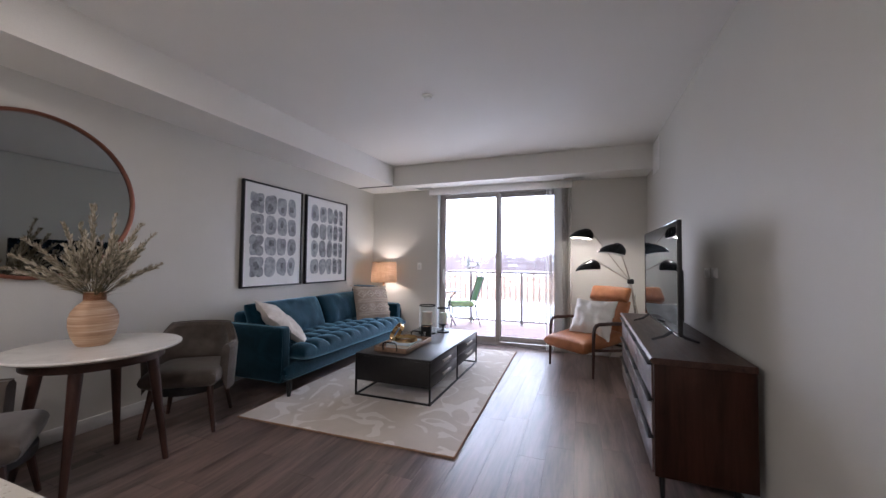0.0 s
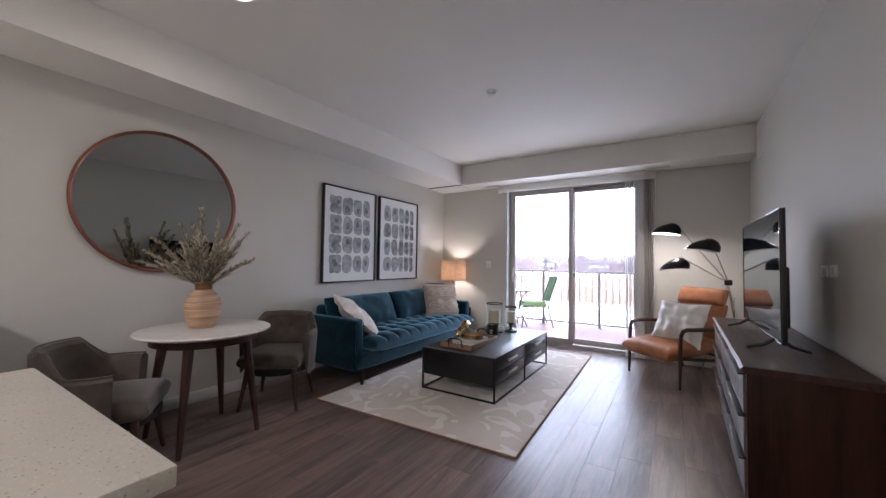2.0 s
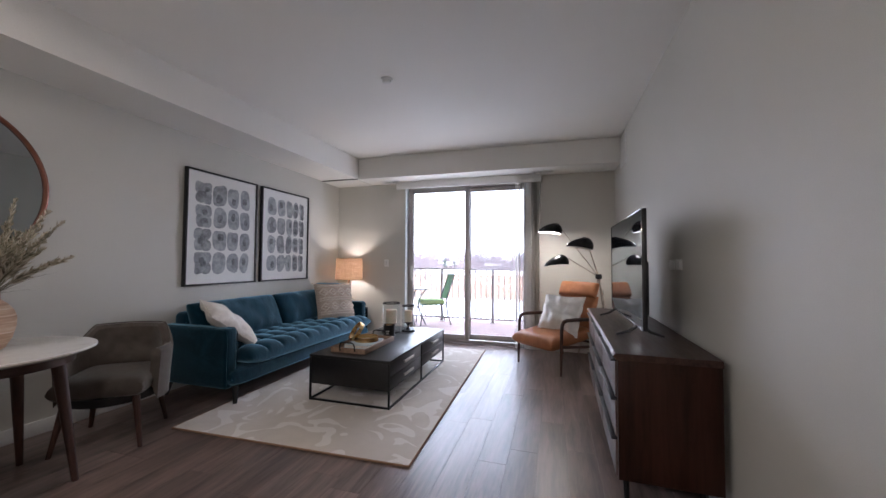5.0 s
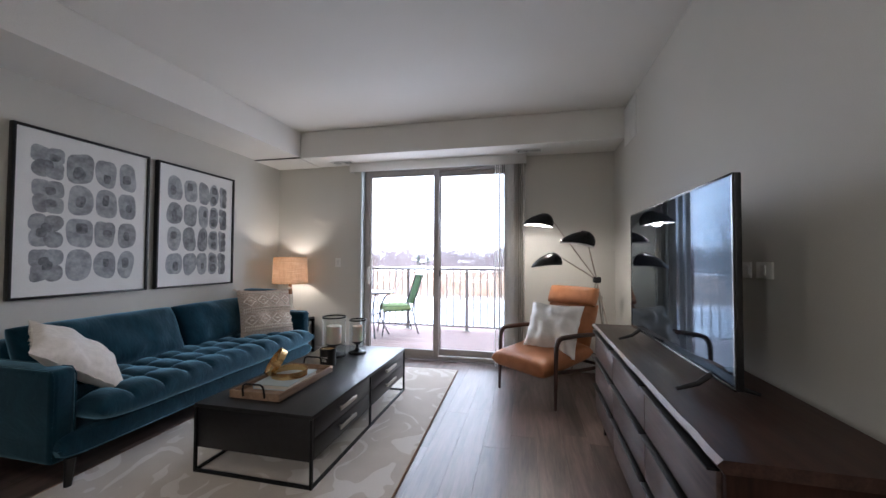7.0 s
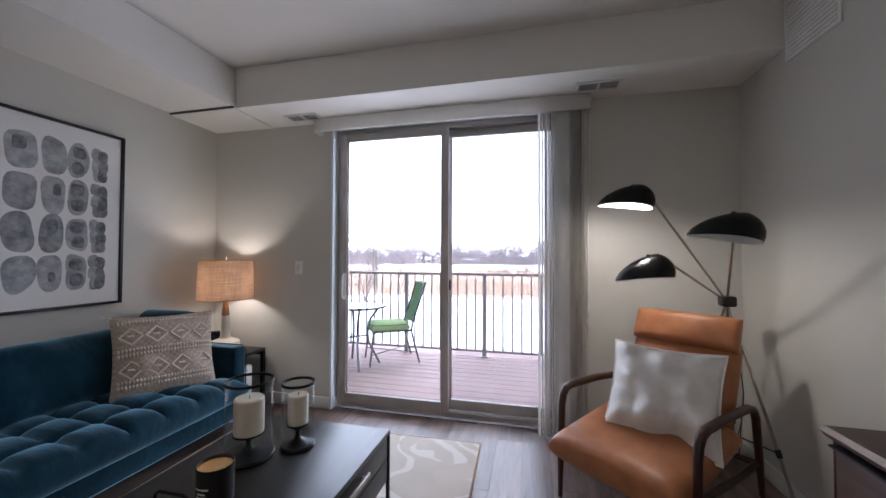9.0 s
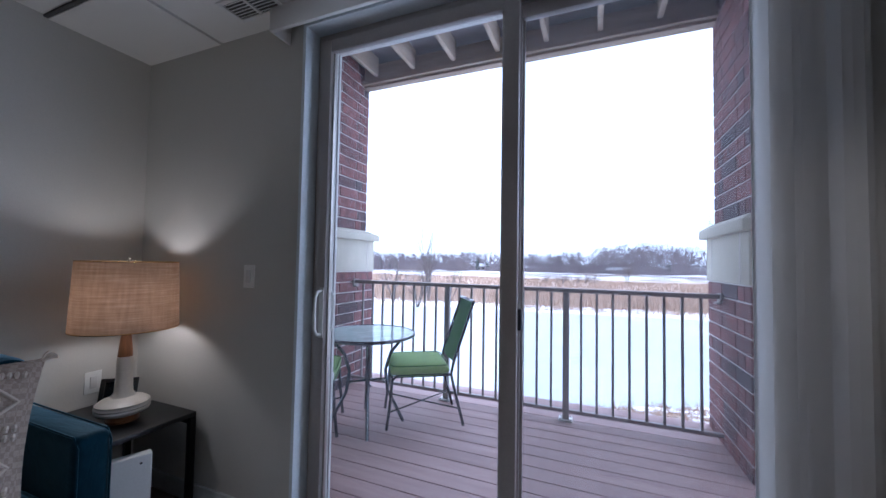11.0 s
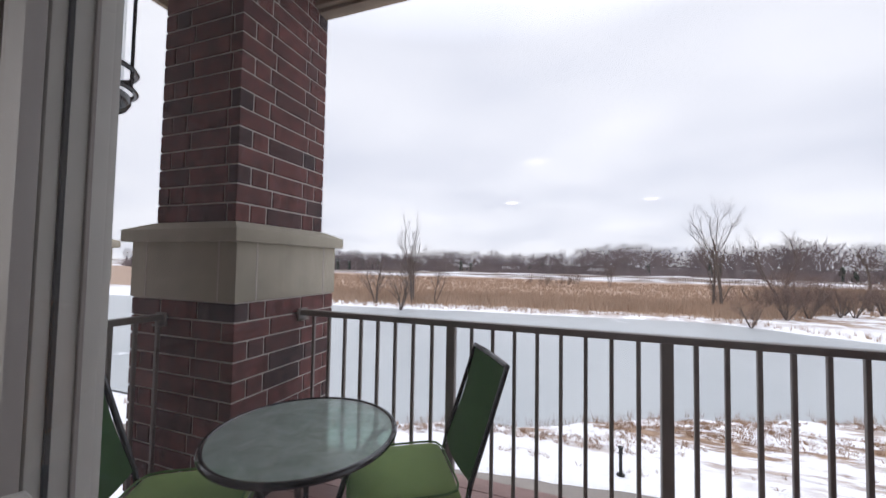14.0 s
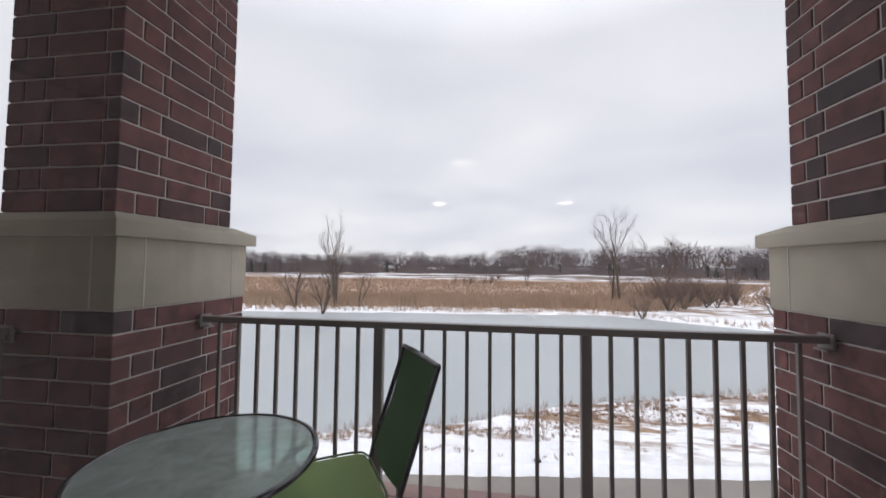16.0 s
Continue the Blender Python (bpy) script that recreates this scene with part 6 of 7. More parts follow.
def patio_chair(m, label):
    """Faces its own -y."""
    t = thing("patio_chair", label, "patio chair", m, "patio chairs at the glass table")
    bm = softbox(B(), 0.45, 0.46, 0.095, 22, 22, lambda x, y: 0.012 * (1 - (x / 0.22) ** 2) * (1 - (y / 0.22) ** 2), 4, pose(0, -0.02, 0.44))
    cu = part("seat_cushion", bm, "green", t, "bright green canvas cushion")
    bm = B()
    for z in (0.403, 0.477):
        pts = []
        for i in range(41):
            a = i * 2 * math.pi / 40
            q = 1 / (abs(math.cos(a)) ** 8 + abs(math.sin(a)) ** 8) ** (1 / 8)
            pts.append((0.224 * q * math.cos(a), 0.229 * q * math.sin(a) - 0.02, z))
        tube(bm, pts, 0.005, 6, False)
    part("piping", bm, "green_piping", cu)
    bm = B()
    sheet(bm, 6, 12, lambda u, v: Vector((-0.205 + 0.41 * u, 0.245 + 0.155 * v - 0.02 * math.sin(math.pi * u) * (1 - v ** 4) + 0.012 * math.sin(math.pi * v), 0.50 + 0.475 * v)))
    bmesh.ops.solidify(bm, geom=bm.faces[:], thickness=0.004)
    part("back_sling", bm, "green_sling", t, "dark green sling back")
    for s in (-1, 1):
        x = s * 0.215
        bm = tube(B(), [(x, 0.33, 0.0), (x, 0.27, 0.22), (x, 0.225, 0.40), (x, 0.245, 0.50), (x, 0.325, 0.74), (x, 0.40, 0.97)], 0.012, 8)
        part("back_post", bm, "black_enamel", t)
        bm = tube(B(), [(x, -0.27, 0.0), (x, -0.245, 0.22), (x, -0.235, 0.37), (x, -0.205, 0.40), (x, 0.225, 0.40)], 0.012, 8)
        part("front_leg", bm, "black_enamel", t)
    bm = tube(B(), [(-0.215, 0.40, 0.97), (-0.1, 0.40, 0.975), (0.1, 0.40, 0.975), (0.215, 0.40, 0.97)], 0.013, 8)
    part("top_bar", bm, "black_enamel", t)
    bm = tube(B(), [(-0.21, -0.235, 0.39), (0.21, -0.235, 0.39)], 0.010, 8)
    tube(bm, [(-0.212, -0.255, 0.13), (0.212, 0.30, 0.13)], 0.006, 8)
    tube(bm, [(0.212, -0.255, 0.13), (-0.212, 0.30, 0.13)], 0.006, 8)
    part("stretcher", bm, "black_enamel", t)
    return t


pc = patio_chair(pose(-1.71, 6.955, ZD, 0, 0, -57.5), "green cushioned patio chair facing the glass table")
c2 = copy_thing(pc, pose(-2.44, 6.43, ZD, 0, 0, 122))
tagged(c2, "green cushioned patio chair tucked beside the brick column")

t = thing("utility_box", "cream utility box with a capped top beside the door", "utility box", pose(-1.98, 5.86, ZD))
part("body", box(B(), (0, 0, 0.285), (0.30, 0.19, 0.57), 0.008), "whitevinyl", t)
part("cap", box(B(), (0, 0, 0.595), (0.36, 0.225, 0.05), 0.010), "whitevinyl", t, "overhanging cream cap")

t = thing("wall_lantern", "black cylindrical outdoor wall lantern with glass", "wall lamp", pose(-2.0, 5.885, 1.76))
bm = lathe(B(), [(0.0, 0.0), (0.05, 0.0), (0.07, 0.015), (0.078, 0.03), (0.078, 0.045), (0.0, 0.045)], 36)
part("base_cup", bm, "black_enamel", t)
bm = B()
for z in (0.055, 0.10, 0.36):
    tube(bm, [(0.085 * math.cos(a), 0.085 * math.sin(a), z) for a in [i * 2 * math.pi / 36 for i in range(37)]], 0.006, 6, False)
for k in range(4):
    a = k * math.pi / 2 + 0.6
    tube(bm, [(0.085 * math.cos(a), 0.085 * math.sin(a), 0.05), (0.085 * math.cos(a), 0.085 * math.sin(a), 0.37)], 0.004, 6)
part("cage", bm, "black_enamel", t)
part("glass_cylinder", lathe(B(), [(0.062, 0.05), (0.062, 0.36)], 32), "jarglass", t, "frosted glass cylinder")
part("cap", lathe(B(), [(0.0, 0.43), (0.04, 0.42), (0.095, 0.38), (0.095, 0.365), (0.0, 0.365)], 36), "black_enamel", t)
bm = box(B(), (0, -0.137, 0.25), (0.10, 0.016, 0.20), 0.004)
tube(bm, [(0, -0.13, 0.28), (0, -0.11, 0.46), (0, -0.05, 0.50), (0, 0, 0.43)], 0.008, 8)
part("wall_bracket", bm, "black_enamel", t)

# ---- grounds ----


def near_shore(x):
    return 22.3 + 5.8 * math.tanh(x / 12.0) + 0.6 * noise.noise(Vector((x * 0.25, 3, 0))) + 0.25 * noise.noise(Vector((x * 1.1, 8, 0)))


def far_shore(x):
    return 54.0 + 0.12 * min(x, 14) + 0.9 * noise.noise(Vector((x * 0.06, 1, 0))) + 0.5 * noise.noise(Vector((x * 0.3, 4, 0))) - 0.7 * max(0, min(x, 26) - 14) - 0.1 * max(0, x - 26)


def smooth(a, b, v):
    f = min(1, max(0, (v - a) / (b - a)))
    return f * f * (3 - 2 * f)


def ground_z(x, y):
    bank = -4.72 + 0.05 * noise.noise(Vector((x * 0.5, y * 0.5, 0))) + 0.02 * noise.noise(Vector((x * 1.9, y * 1.9, 2)))
    if y < 16.6 + 0.13 * x:
        bank = -4.74
    dip = smooth(near_shore(x) - 2.2, near_shore(x) + 1.2, y) * (1 - smooth(far_shore(x) - 1.5, far_shore(x) + 3.0, y))
    rise = 2.0 * smooth(150, 290, y)
    lump = 0.5 * noise.noise(Vector((x * 0.02, y * 0.02, 7))) * smooth(70, 160, y)
    return bank - 0.45 * dip + 0.12 * smooth(53, 58, y) + rise + lump


xs = sorted({round(v, 2) for v in [i * 0.6 for i in range(-60, 71)] + [s * (36 + 3 * 1.16 ** k) for k in range(48) for s in (-1, 1)] if abs(v) < 2600})
ys = [5.0, 10.0, 15.0, 16.7] + [16.9 + i * 0.35 for i in range(38)] + [30.6 + i * 1.4 for i in range(11)] + [45.8 + i * 0.7 for i in range(34)] + [70 * 1.045 ** k for k in range(85)]
bm = B()
g = [[bm.verts.new((x, y, ground_z(x, y))) for y in ys] for x in xs]
for i in range(len(xs) - 1):
    for j in range(len(ys) - 1):
        bm.faces.new((g[i][j], g[i + 1][j], g[i + 1][j + 1], g[i][j + 1]))
solo("ground", bm, "ground", "snow-covered bank and brown winter marsh", "ground", kind="structure", angle=80)
slab("ground_behind", (-2600, -900, -4.95), (2600, 5.0, -4.76), "snowroof", "snowy ground behind the building", "ground")
bm = B()
sheet(bm, 2, 2, lambda u, v: Vector((-170 + 340 * u, 17 + 52 * v, -4.955)))
solo("water", bm, "ice", "pale grey-blue frozen pond with snow patches", "pond", kind="structure")
bm = B()
wx = [-40 + i * 0.5 for i in range(181)]
rows = [[bm.verts.new((x, yy, z)) for x in wx for yy in [(12.9 if k == 0 else 16.6 + 0.13 * x + 0.10 * noise.noise(Vector((x * 1.7, 0, 0))) + 0.12 * noise.noise(Vector((x * 0.4, 5, 0))))]] for k, z in ((0, -4.675), (1, -4.675), (1, -4.76))]
for a, b in zip(rows, rows[1:]):
    for i in range(len(wx) - 1):
        bm.faces.new((a[i], a[i + 1], b[i + 1], b[i]))
solo("pavement", bm, "concrete", "damp grey concrete walkway beside the pond", "path", kind="structure")
# ploughed snow edge along the walkway
bm = B()
sheet(bm, 240, 6, lambda u, v: Vector((-40 + 90 * u, 16.5 + 0.13 * (-40 + 90 * u) + 0.14 * noise.noise(Vector((u * 150, 0, 0))) + v * 0.9, -4.76 + 0.17 * math.sin(math.pi * min(1, v * 1.0)) ** 0.6 + 0.06 * noise.noise(Vector((u * 200, v * 6, 3))) * math.sin(math.pi * v))))
solo("snow_edge", bm, "snowroof", "lumpy ploughed snow along the walkway", "snow", kind="stuff", angle=80)

t = thing("path_bollard", "small dark bollard light in the snow", "bollard", pose(0.377, 17.6, -4.72, 0, 0, 0) @ Matrix.Scale(0.86, 4))
part("post", tube(B(), [(0, 0, 0), (0, 0, 0.75)], 0.055, 12), "black_metal", t)
part("head", lathe(B(), [(0.0, 0.98), (0.09, 0.95), (0.10, 0.92), (0.06, 0.90), (0.06, 0.75), (0.10, 0.74), (0.0, 0.73)], 20), "black_metal", t)
part("base_plate", lathe(B(), [(0.0, 0.04), (0.13, 0.03), (0.14, 0.0)], 16), "black_metal", t)


def tuft_field(name, spots, mat, label, hgt, wid, seed, per=5, lean=0.35):
    """Upright dry blades as slim triangles, all in one mesh."""
    rng = random.Random(seed)
    vs, fs = [], []
    for x, y in spots:
        z = ground_z(x, y)
        for k in range(per):
            px, py = x + rng.gauss(0, wid * 2.2), y + rng.gauss(0, wid * 2.2)
            h = hgt * rng.uniform(0.55, 1.15)
            lx, ly = rng.gauss(0, lean) * h * 0.5, rng.gauss(0, lean) * h * 0.5
            a = rng.uniform(-0.9, 0.9)
            wx, wy = math.cos(a) * wid * 0.5, math.sin(a) * wid * 0.5
            n = len(vs)
            vs += [(px - wx, py - wy, z - 0.05), (px + wx, py + wy, z - 0.05), (px + lx, py + ly, z + h)]
            fs.append((n, n + 1, n + 2))
    me = bpy.data.meshes.new(name)
    me.from_pydata(vs, [], fs)
    me.materials.append(M[mat])
    return tagged(new(name, me), label, "grass", kind="stuff")


rng = random.Random(21)
spots = []
while len(spots) < 5200:
    x, y = rng.uniform(-60, 70), 0
    y = far_shore(x) + 3.2 + 1.3 * max(0, x - 17) + abs(rng.gauss(0, 9)) + rng.uniform(0, 3)
    spots.append((x, y))
tuft_field("reed_bed", spots, "reed", "tall dry brown reeds beyond the pond", 1.35, 0.16, 5, 6)
spots = [(rng.uniform(-110, 130), rng.uniform(70, 150)) for _ in range(6500)]
tuft_field("reed_field", spots, "reed", "wide field of dry brown marsh grass", 0.7, 0.3, 6, 4)
spots = []
while len(spots) < 1900:
    x = rng.uniform(-16, 26)
    y = near_shore(x) - abs(rng.gauss(1.7, 1.2)) - 0.5
    if y > 17.7 and noise.noise(Vector((x * 0.30, y * 0.9, 0))) > -0.02:
        spots.append((x, y))
tuft_field("bank_grass", spots, "drygrass", "patches of rust-brown grass through the snow", 0.15, 0.02, 7, 9, 1.2)
spots = [(x, near_shore(x) - rng.uniform(0.0, 0.9)) for x in [rng.uniform(-20, 30) for _ in range(420)]]
tuft_field("shore_grass", spots, "drygrass", "sparse dry stalks along the snowy shore", 0.45, 0.014, 8, 4, 0.5)
spots = [(x, far_shore(x) + rng.uniform(1.2, 3.2)) for x in [rng.uniform(-60, 60) for _ in range(700)]]
tuft_field("far_shore_grass", spots, "reed", "brown stalks along the far snowy shore", 0.7, 0.05, 9, 5, 0.4)


def bare_tree(name, x, y, h, seed, label, spread=0.5, trunks=1, low=0.22, levels=4, mat="twig", cat="tree", thick=1.0):
    """A leafless tree: tapered trunk, forking limbs and a haze of fine twigs."""
    rng = random.Random(seed)
    t = thing(name, label, cat, pose(x, y, ground_z(x, y) - 0.05))
    trunk, crown = B(), B()

    def grow(p, d, ln, r, lev):
        bmx = trunk if lev <= 1 else crown
        n = 4 if lev < 2 else 2
        pts, q = [p], p
        for k in range(n):
            d = (d + Vector((rng.gauss(0, 0.10), rng.gauss(0, 0.10), 0.05))).normalized()
            q = q + d * ln / n
            pts.append(q)
        r1 = r * 0.55
        tube(bmx, pts, [r + (r1 - r) * k / n for k in range(n + 1)], 6 if lev < 2 else 3, False)
        if lev >= levels:
            return
        kids = rng.randint(3, 5) if lev else rng.randint(6, 9)
        for c in range(kids):
            f = rng.uniform(low if lev == 0 else 0.3, 1.0)
            k = min(int(f * n), n - 1)
            b = pts[k].lerp(pts[k + 1], f * n - k)
            a = rng.uniform(0, 6.283)
            side = Vector((math.cos(a), math.sin(a), 0))
            nd = (d * rng.uniform(0.75, 1.1) + side * spread * rng.uniform(0.6, 1.3)).normalized()
            grow(b, nd, ln * rng.uniform(0.42, 0.62), r * (0.5 if lev else 0.42) * (1.15 - 0.5 * f), lev + 1)
    for i in range(trunks):
        a = rng.uniform(0, 6.283)
        off = Vector((math.cos(a), math.sin(a), 0)) * (0.35 * h * 0.06 if trunks > 1 else 0)
        d = Vector((off.x * 0.5 + rng.gauss(0, 0.04), off.y * 0.5, 1)).normalized() if trunks == 1 else Vector((math.cos(a) * spread * 0.55, math.sin(a) * spread * 0.55, 1)).normalized()
        grow(off, d, h * rng.uniform(0.72, 0.86), h * 0.017 * thick, 0)
    part("trunk", trunk, "bark", t)
    part("branches", crown, mat, t, "fine bare branches")
    return t


for i, (x, y, h, sp, tr) in enumerate(((19.8, 70, 14.5, 0.46, 1), (18.3, 69, 10.5, 0.45, 1), (-28.9, 54.2, 6.4, 0.6, 3), (-22.9, 50.2, 5.8, 0.5, 3), (-23.3, 55.4, 9.6, 0.34, 3), (-20.4, 56.2, 6.0, 0.6, 2), (9.0, 118, 6.5, 0.7, 2), (36.0, 92, 11.0, 0.6, 2), (44.0, 84, 10.0, 0.6, 1))):
    bare_tree("bare_tree", x, y, h, 40 + i, "leafless winter tree standing in the dry reeds", sp, tr, 0.34 if tr == 1 else 0.25, 5 if i < 2 else 4)
for i, (x, y, h) in enumerate(((17.3, 54.0, 3.2), (23.0, 60.0, 4.6), (26.5, 63.0, 4.6), (34.0, 57.0, 3.0), (36.5, 60.0, 4.0), (39.5, 56.0, 3.0), (29.5, 72.0, 5.0))):
    bare_tree("bare_shrub", x, y, h, 70 + i, "tangled leafless shrub beside the frozen pond", 0.9, 6, 0.05, 4, "shrubtwig", "shrub", 0.8)
rng = random.Random(14)
for i in range(14):
    x = 22 + i * 1.5 + rng.uniform(-1, 1)
    y = 68 + rng.uniform(-4, 12)
    bare_tree("bare_shrub", x, y, rng.uniform(3.4, 5.2), 120 + i, "russet leafless thicket shrub beyond the frozen pond", 0.75, 5, 0.05, 4, "shrubtwig", "shrub", 0.8)
for i in range(8):
    x, y = -13 + i * 2.1 + rng.uniform(-1, 1), 122 + rng.uniform(-6, 8)
    bare_tree("bare_shrub", x, y, rng.uniform(2.6, 4.0), 160 + i, "low russet shrub in the middle of the marsh", 0.9, 5, 0.05, 4, "shrubtwig", "shrub", 0.8)


def woods():
    """The far woods: a long uneven belt of leafless crowns."""
    rng = random.Random(33)
    vs, fs = [], []

    def blade(p, q, w):
        d = q - p
        s = Vector((-d.z, 0, d.x)).normalized() * w * 0.5
        n = len(vs)
        vs.extend([tuple(p - s), tuple(p + s), tuple(q + s * 0.3), tuple(q - s * 0.3)])
        fs.append((n, n + 1, n + 2, n + 3))
    for i in range(820):
        a = rng.uniform(-1.02, 1.02)
        dist = rng.uniform(225, 330)
        x, y = dist * math.sin(a) * 1.2, dist * math.cos(a) * 0.62 + 82
        z = ground_z(x, y)
        right = smooth(-70, 110, x)
        h = (11.0 + 5.5 * right) * rng.uniform(0.65, 1.2) * (1 + 0.25 * noise.noise(Vector((x * 0.02, 0, 0))))
        base = Vector((x, y, z))
        fork = base + Vector((rng.gauss(0, 0.5), 0, h * rng.uniform(0.2, 0.35)))
        blade(base, fork, 0.6)
        mid, rx, rz = base + Vector((rng.gauss(0, 0.6), 0, h * 0.54)), h * rng.uniform(0.28, 0.42), h * rng.uniform(0.40, 0.46)
        for k in range(9):
            t = rng.uniform(0.15, math.pi - 0.15)
            tip = mid + Vector((math.cos(t) * rx * 0.8, rng.uniform(-1, 1), math.sin(t) * rz * 0.85))
            blade(fork, tip, rng.uniform(0.25, 0.4))
        for k in range(64):
            t, f = rng.uniform(-0.7, math.pi + 0.7), math.sqrt(rng.uniform(0.15, 1.0))
            st = mid + Vector((math.cos(t) * rx * f, rng.uniform(-1.5, 1.5), math.sin(t) * rz * f))
            d = Vector((math.cos(t) * 0.8 + rng.gauss(0, 0.35), 0, math.sin(t) * 0.7 + 0.5 + rng.gauss(0, 0.25)))
            blade(st, st + d * h * rng.uniform(0.06, 0.13), rng.uniform(0.14, 0.34))
        for k in range(30):
            q = base + Vector((rng.gauss(0, 4.5), rng.uniform(-2, 2), 0))
            blade(q, q + Vector((rng.gauss(0, 0.8), 0, rng.uniform(1.5, 5.5))), rng.uniform(0.35, 0.8))
    me = bpy.data.meshes.new("far_woods")
    me.from_pydata(vs, [], fs)
    me.materials.append(M["farwood"])
    tagged(new("far_woods", me), "grey-brown belt of leafless woods on the horizon", "woods", kind="stuff")
    vs, fs = [], []
    for i in range(46):
        a = rng.uniform(-0.9, 0.9)
        x, y = 250 * math.sin(a), 250 * math.cos(a) * 0.65 + 70
        z, h, w = ground_z(x, y), rng.uniform(4, 8), rng.uniform(1.2, 2.0)
        for k in range(60):
            f = rng.random() ** 0.8
            b = rng.uniform(0, 6.283)
            r = w * (1 - f)
            c = Vector((x + math.cos(b) * r * 0.6, y + math.sin(b) * r * 0.6, z + 0.6 + f * h))
            n = len(vs)
            vs.extend([tuple(c + Vector((-0.5, 0, 0))), tuple(c + Vector((0.5, 0, 0))), tuple(c + Vector((math.cos(b) * 0.9, math.sin(b) * 0.9, -0.7)))])
            fs.append((n, n + 1, n + 2))
        n = len(vs)
        vs.extend([(x - w * 0.6, y, z), (x + w * 0.6, y, z), (x, y, z + h)])
        fs.append((n, n + 1, n + 2))
    me = bpy.data.meshes.new("far_evergreens")
    me.from_pydata(vs, [], fs)
    me.materials.append(M["evergreen"])
    tagged(new("far_evergreens", me), "scattered dark evergreens among the far woods", "woods", kind="stuff")


woods()


def far_house(m, w, d, h, label):
    t = thing("far_house", label, "house", m, "houses beyond the marsh")
    part("wall", box(B(), (0, 0, h / 2), (w, d, h)), "house_wall", t)
    bm = B()
    pts = [(-w / 2 - 0.4, -d / 2 - 0.4, h), (w / 2 + 0.4, -d / 2 - 0.4, h), (w / 2 + 0.4, d / 2 + 0.4, h), (-w / 2 - 0.4, d / 2 + 0.4, h), (-w / 2 - 0.4, 0, h + d * 0.28), (w / 2 + 0.4, 0, h + d * 0.28)]
    v = [bm.verts.new(p) for p in pts]
    for f in ((0, 1, 5, 4), (3, 4, 5, 2), (0, 4, 3), (1, 2, 5), (0, 3, 2, 1)):
        bm.faces.new([v[i] for i in f])
    part("roof", bm, "farroof", t, "snow-covered gable roof")
    for k in (-0.3, 0.05, 0.33):
        part("window", box(B(), (k * w, -d / 2 - 0.03, h * 0.55), (1.3, 0.06, 1.2)), "dark_pane", t)
    return t


rng = random.Random(5)
for i in range(10):
    x = -84 + i * 24 + rng.uniform(-8, 8)
    y = 236 + rng.uniform(-10, 16)
    far_house(pose(x, y, ground_z(x, y) - 0.1, 0, 0, rng.uniform(-25, 25)), rng.uniform(7, 12), rng.uniform(5.5, 7), rng.uniform(2.2, 2.8), "low house with a snowy roof beyond the marsh")


def far_fence():
    vs, fs = [], []
    for i in range(340):
        x = -140 + i * 0.95
        y = 178 + 4 * math.sin(x * 0.03)
        z = ground_z(x, y)
        for (xa, xb, za, zb) in ((x - 0.09, x + 0.09, z - 0.1, z + 1.5), (x, x + 0.95, z + 1.15, z + 1.3)):
            n = len(vs)
            vs += [(xa, y, za), (xb, y, za), (xb, y, zb), (xa, y, zb)]
            fs.append((n, n + 1, n + 2, n + 3))
    me = bpy.data.meshes.new("far_fence")
    me.from_pydata(vs, [], fs)
    me.materials.append(M["twig"])
    tagged(new("far_fence", me), "long dark rail fence across the snowy far field", "fence", kind="stuff")


far_fence()

# ---- pieces: planks, deck boards, bricks ----
cache = {}


def piece(name, parent, size, mat, loc, bevel, key=None):
    k = (name, mat, tuple(round(s, 4) for s in size))
    if k not in cache:
        cache[k] = data_of(box(B(), (0, 0, 0), size, bevel, 1), mat, name, 30, False)
    o = new(name, cache[k])
    o.parent = parent
    o.location = loc
    return o


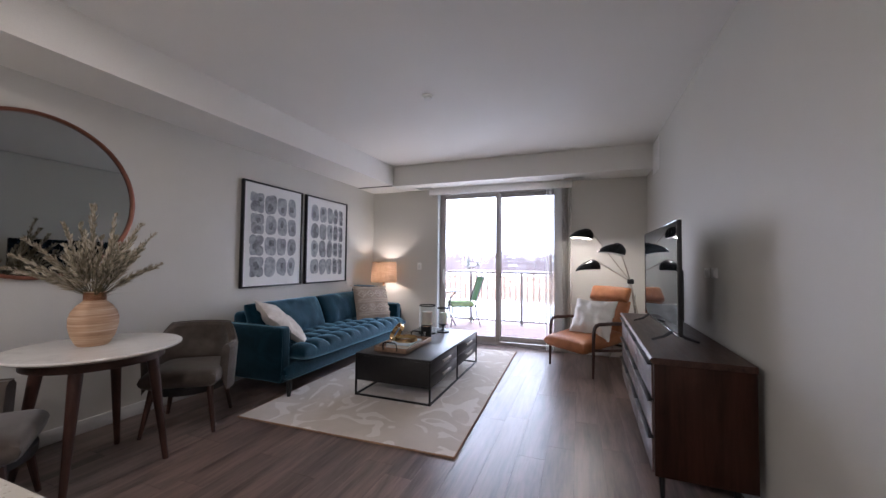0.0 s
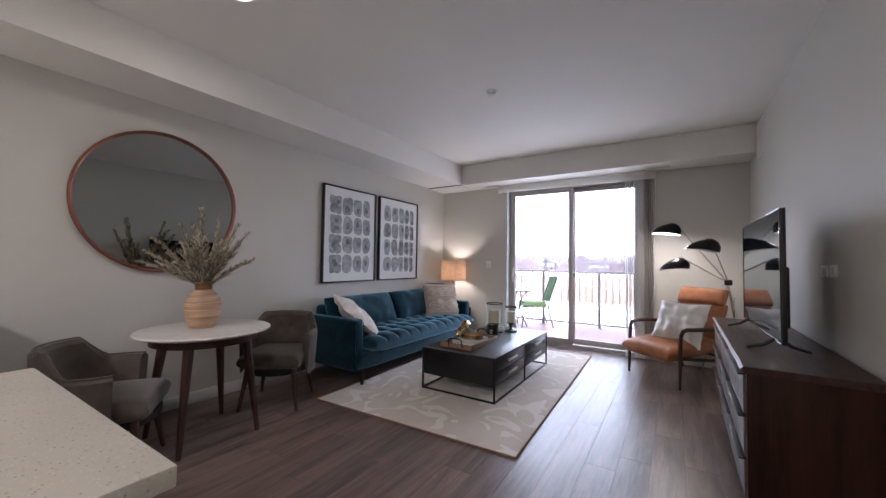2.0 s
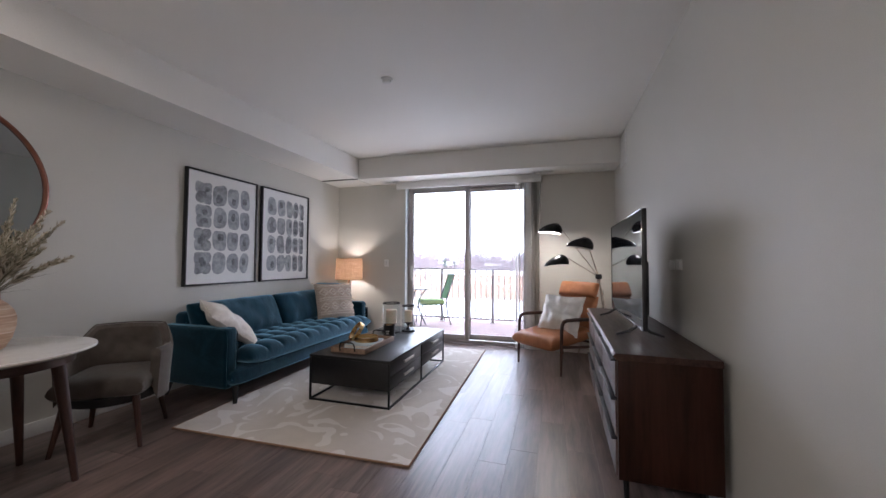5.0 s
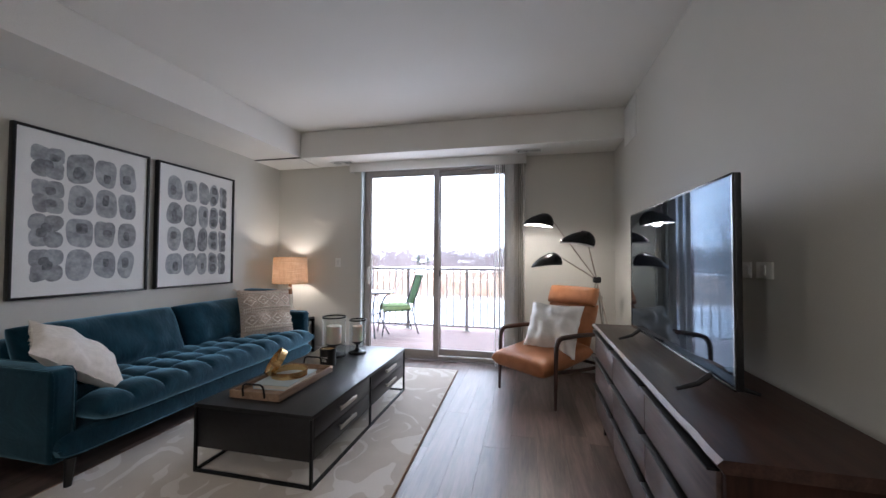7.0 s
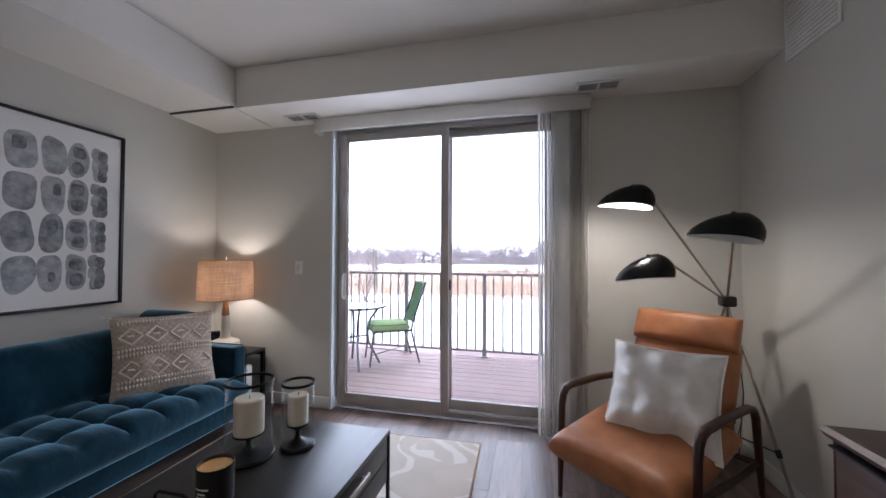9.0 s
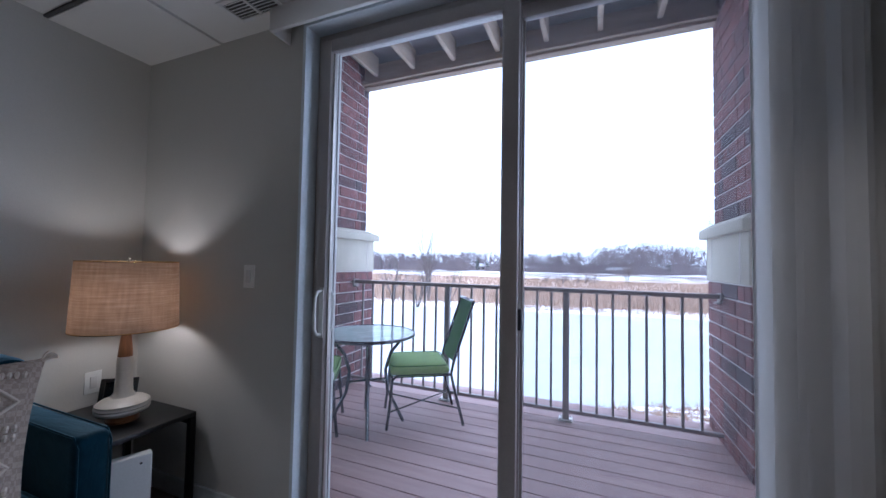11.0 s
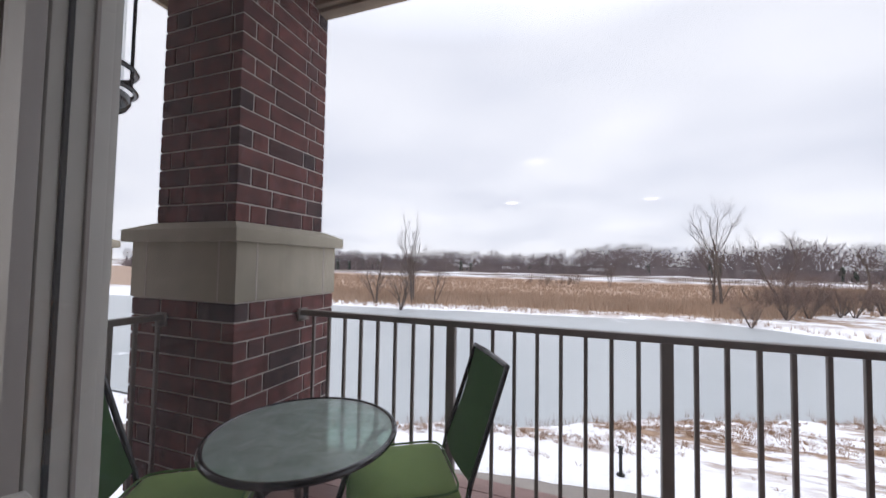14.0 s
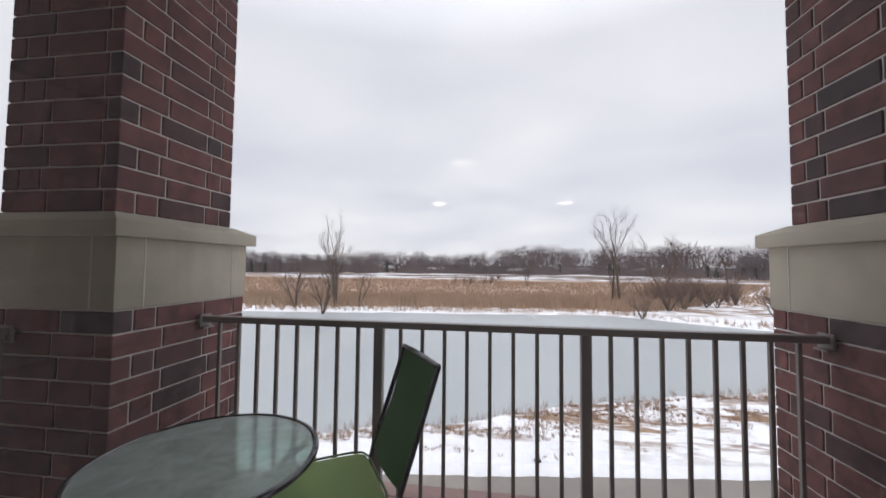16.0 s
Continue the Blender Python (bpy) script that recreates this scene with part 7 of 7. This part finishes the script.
rng = random.Random(14)
pw, pl, gap = 0.180, 1.22, 0.0009
nx = int((XR - XL) / pw) + 1
lay = []
for i in range(nx):
    x0, x1 = XL + i * pw, min(XL + (i + 1) * pw, XR)
    if x1 - x0 < 0.02:
        continue
    y = YB - round(rng.uniform(0, 1.1), 1)
    while y < YW + 0.055:
        a, b = max(y, YB), min(y + pl, YW + 0.055)
        if b - a > 0.05:
            lay.append((x0, x1, a, b))
        y += pl
lay.sort(key=lambda q: -q[3])
for k, (x0, x1, a, b) in enumerate(lay):
    piece("plank", FLOOR, (round(x1 - x0 - gap, 4), round(b - a - gap, 4), 0.004), "plank", ((x0 + x1) / 2, (a + b) / 2, -0.002), 0.0004)
for i in range(15):
    y = YW + T + 0.075 + i * 0.138
    piece("board", DECK, (5.0, 0.133, 0.028), "deck", (-0.98, y, ZD - 0.014), 0.003)
for t, low, high, z_low, z_st, z_cap in BRICKS:
    hgt, jt, dep = 0.1065, 0.010, 0.09
    for lo, hi, r in ((z_low, z_st, low), (z_cap, 3.50, high)):
        xa, xb = sorted(r[:2])
        cx, cy, wx, wy = (xa + xb) / 2, (r[2] + r[3]) / 2, xb - xa, r[3] - r[2]
        for c in range(int((hi - lo) / hgt) + 1):
            z = hi - (c + 0.5) * hgt - 0.005 if lo < 0 else lo + (c + 0.5) * hgt
            if z < lo or z + hgt / 2 > hi + 0.06:
                continue
            for face in range(4):
                ww, across = (wx, wy) if face % 2 == 0 else (wy, wx)
                full = (face % 2 == 0) != bool(c % 2)
                a0 = -ww / 2 if full else -ww / 2 + dep + jt
                a1 = ww / 2 if full else ww / 2 - dep - jt
                L0 = 0.2935
                cuts = [a0]
                p = a0 + L0 * (0.40 if (c + face) % 2 else 0.88)
                while p < a1 - 0.06:
                    cuts.append(p)
                    p += L0 + jt
                cuts.append(a1)
                for q0, q1 in zip(cuts, cuts[1:]):
                    ln = round(q1 - q0 - (jt if q1 < a1 else 0), 3)
                    mid = q0 + ln / 2
                    off = (across / 2 - dep / 2) * (-1 if face in (0, 3) else 1)
                    if face % 2 == 0:
                        loc, size = (cx + mid, cy + off, z), (ln, dep, hgt - jt)
                    else:
                        loc, size = (cx + off, cy + mid, z), (dep, ln, hgt - jt)
                    piece("brick", t, size, "brick", loc, 0.004)
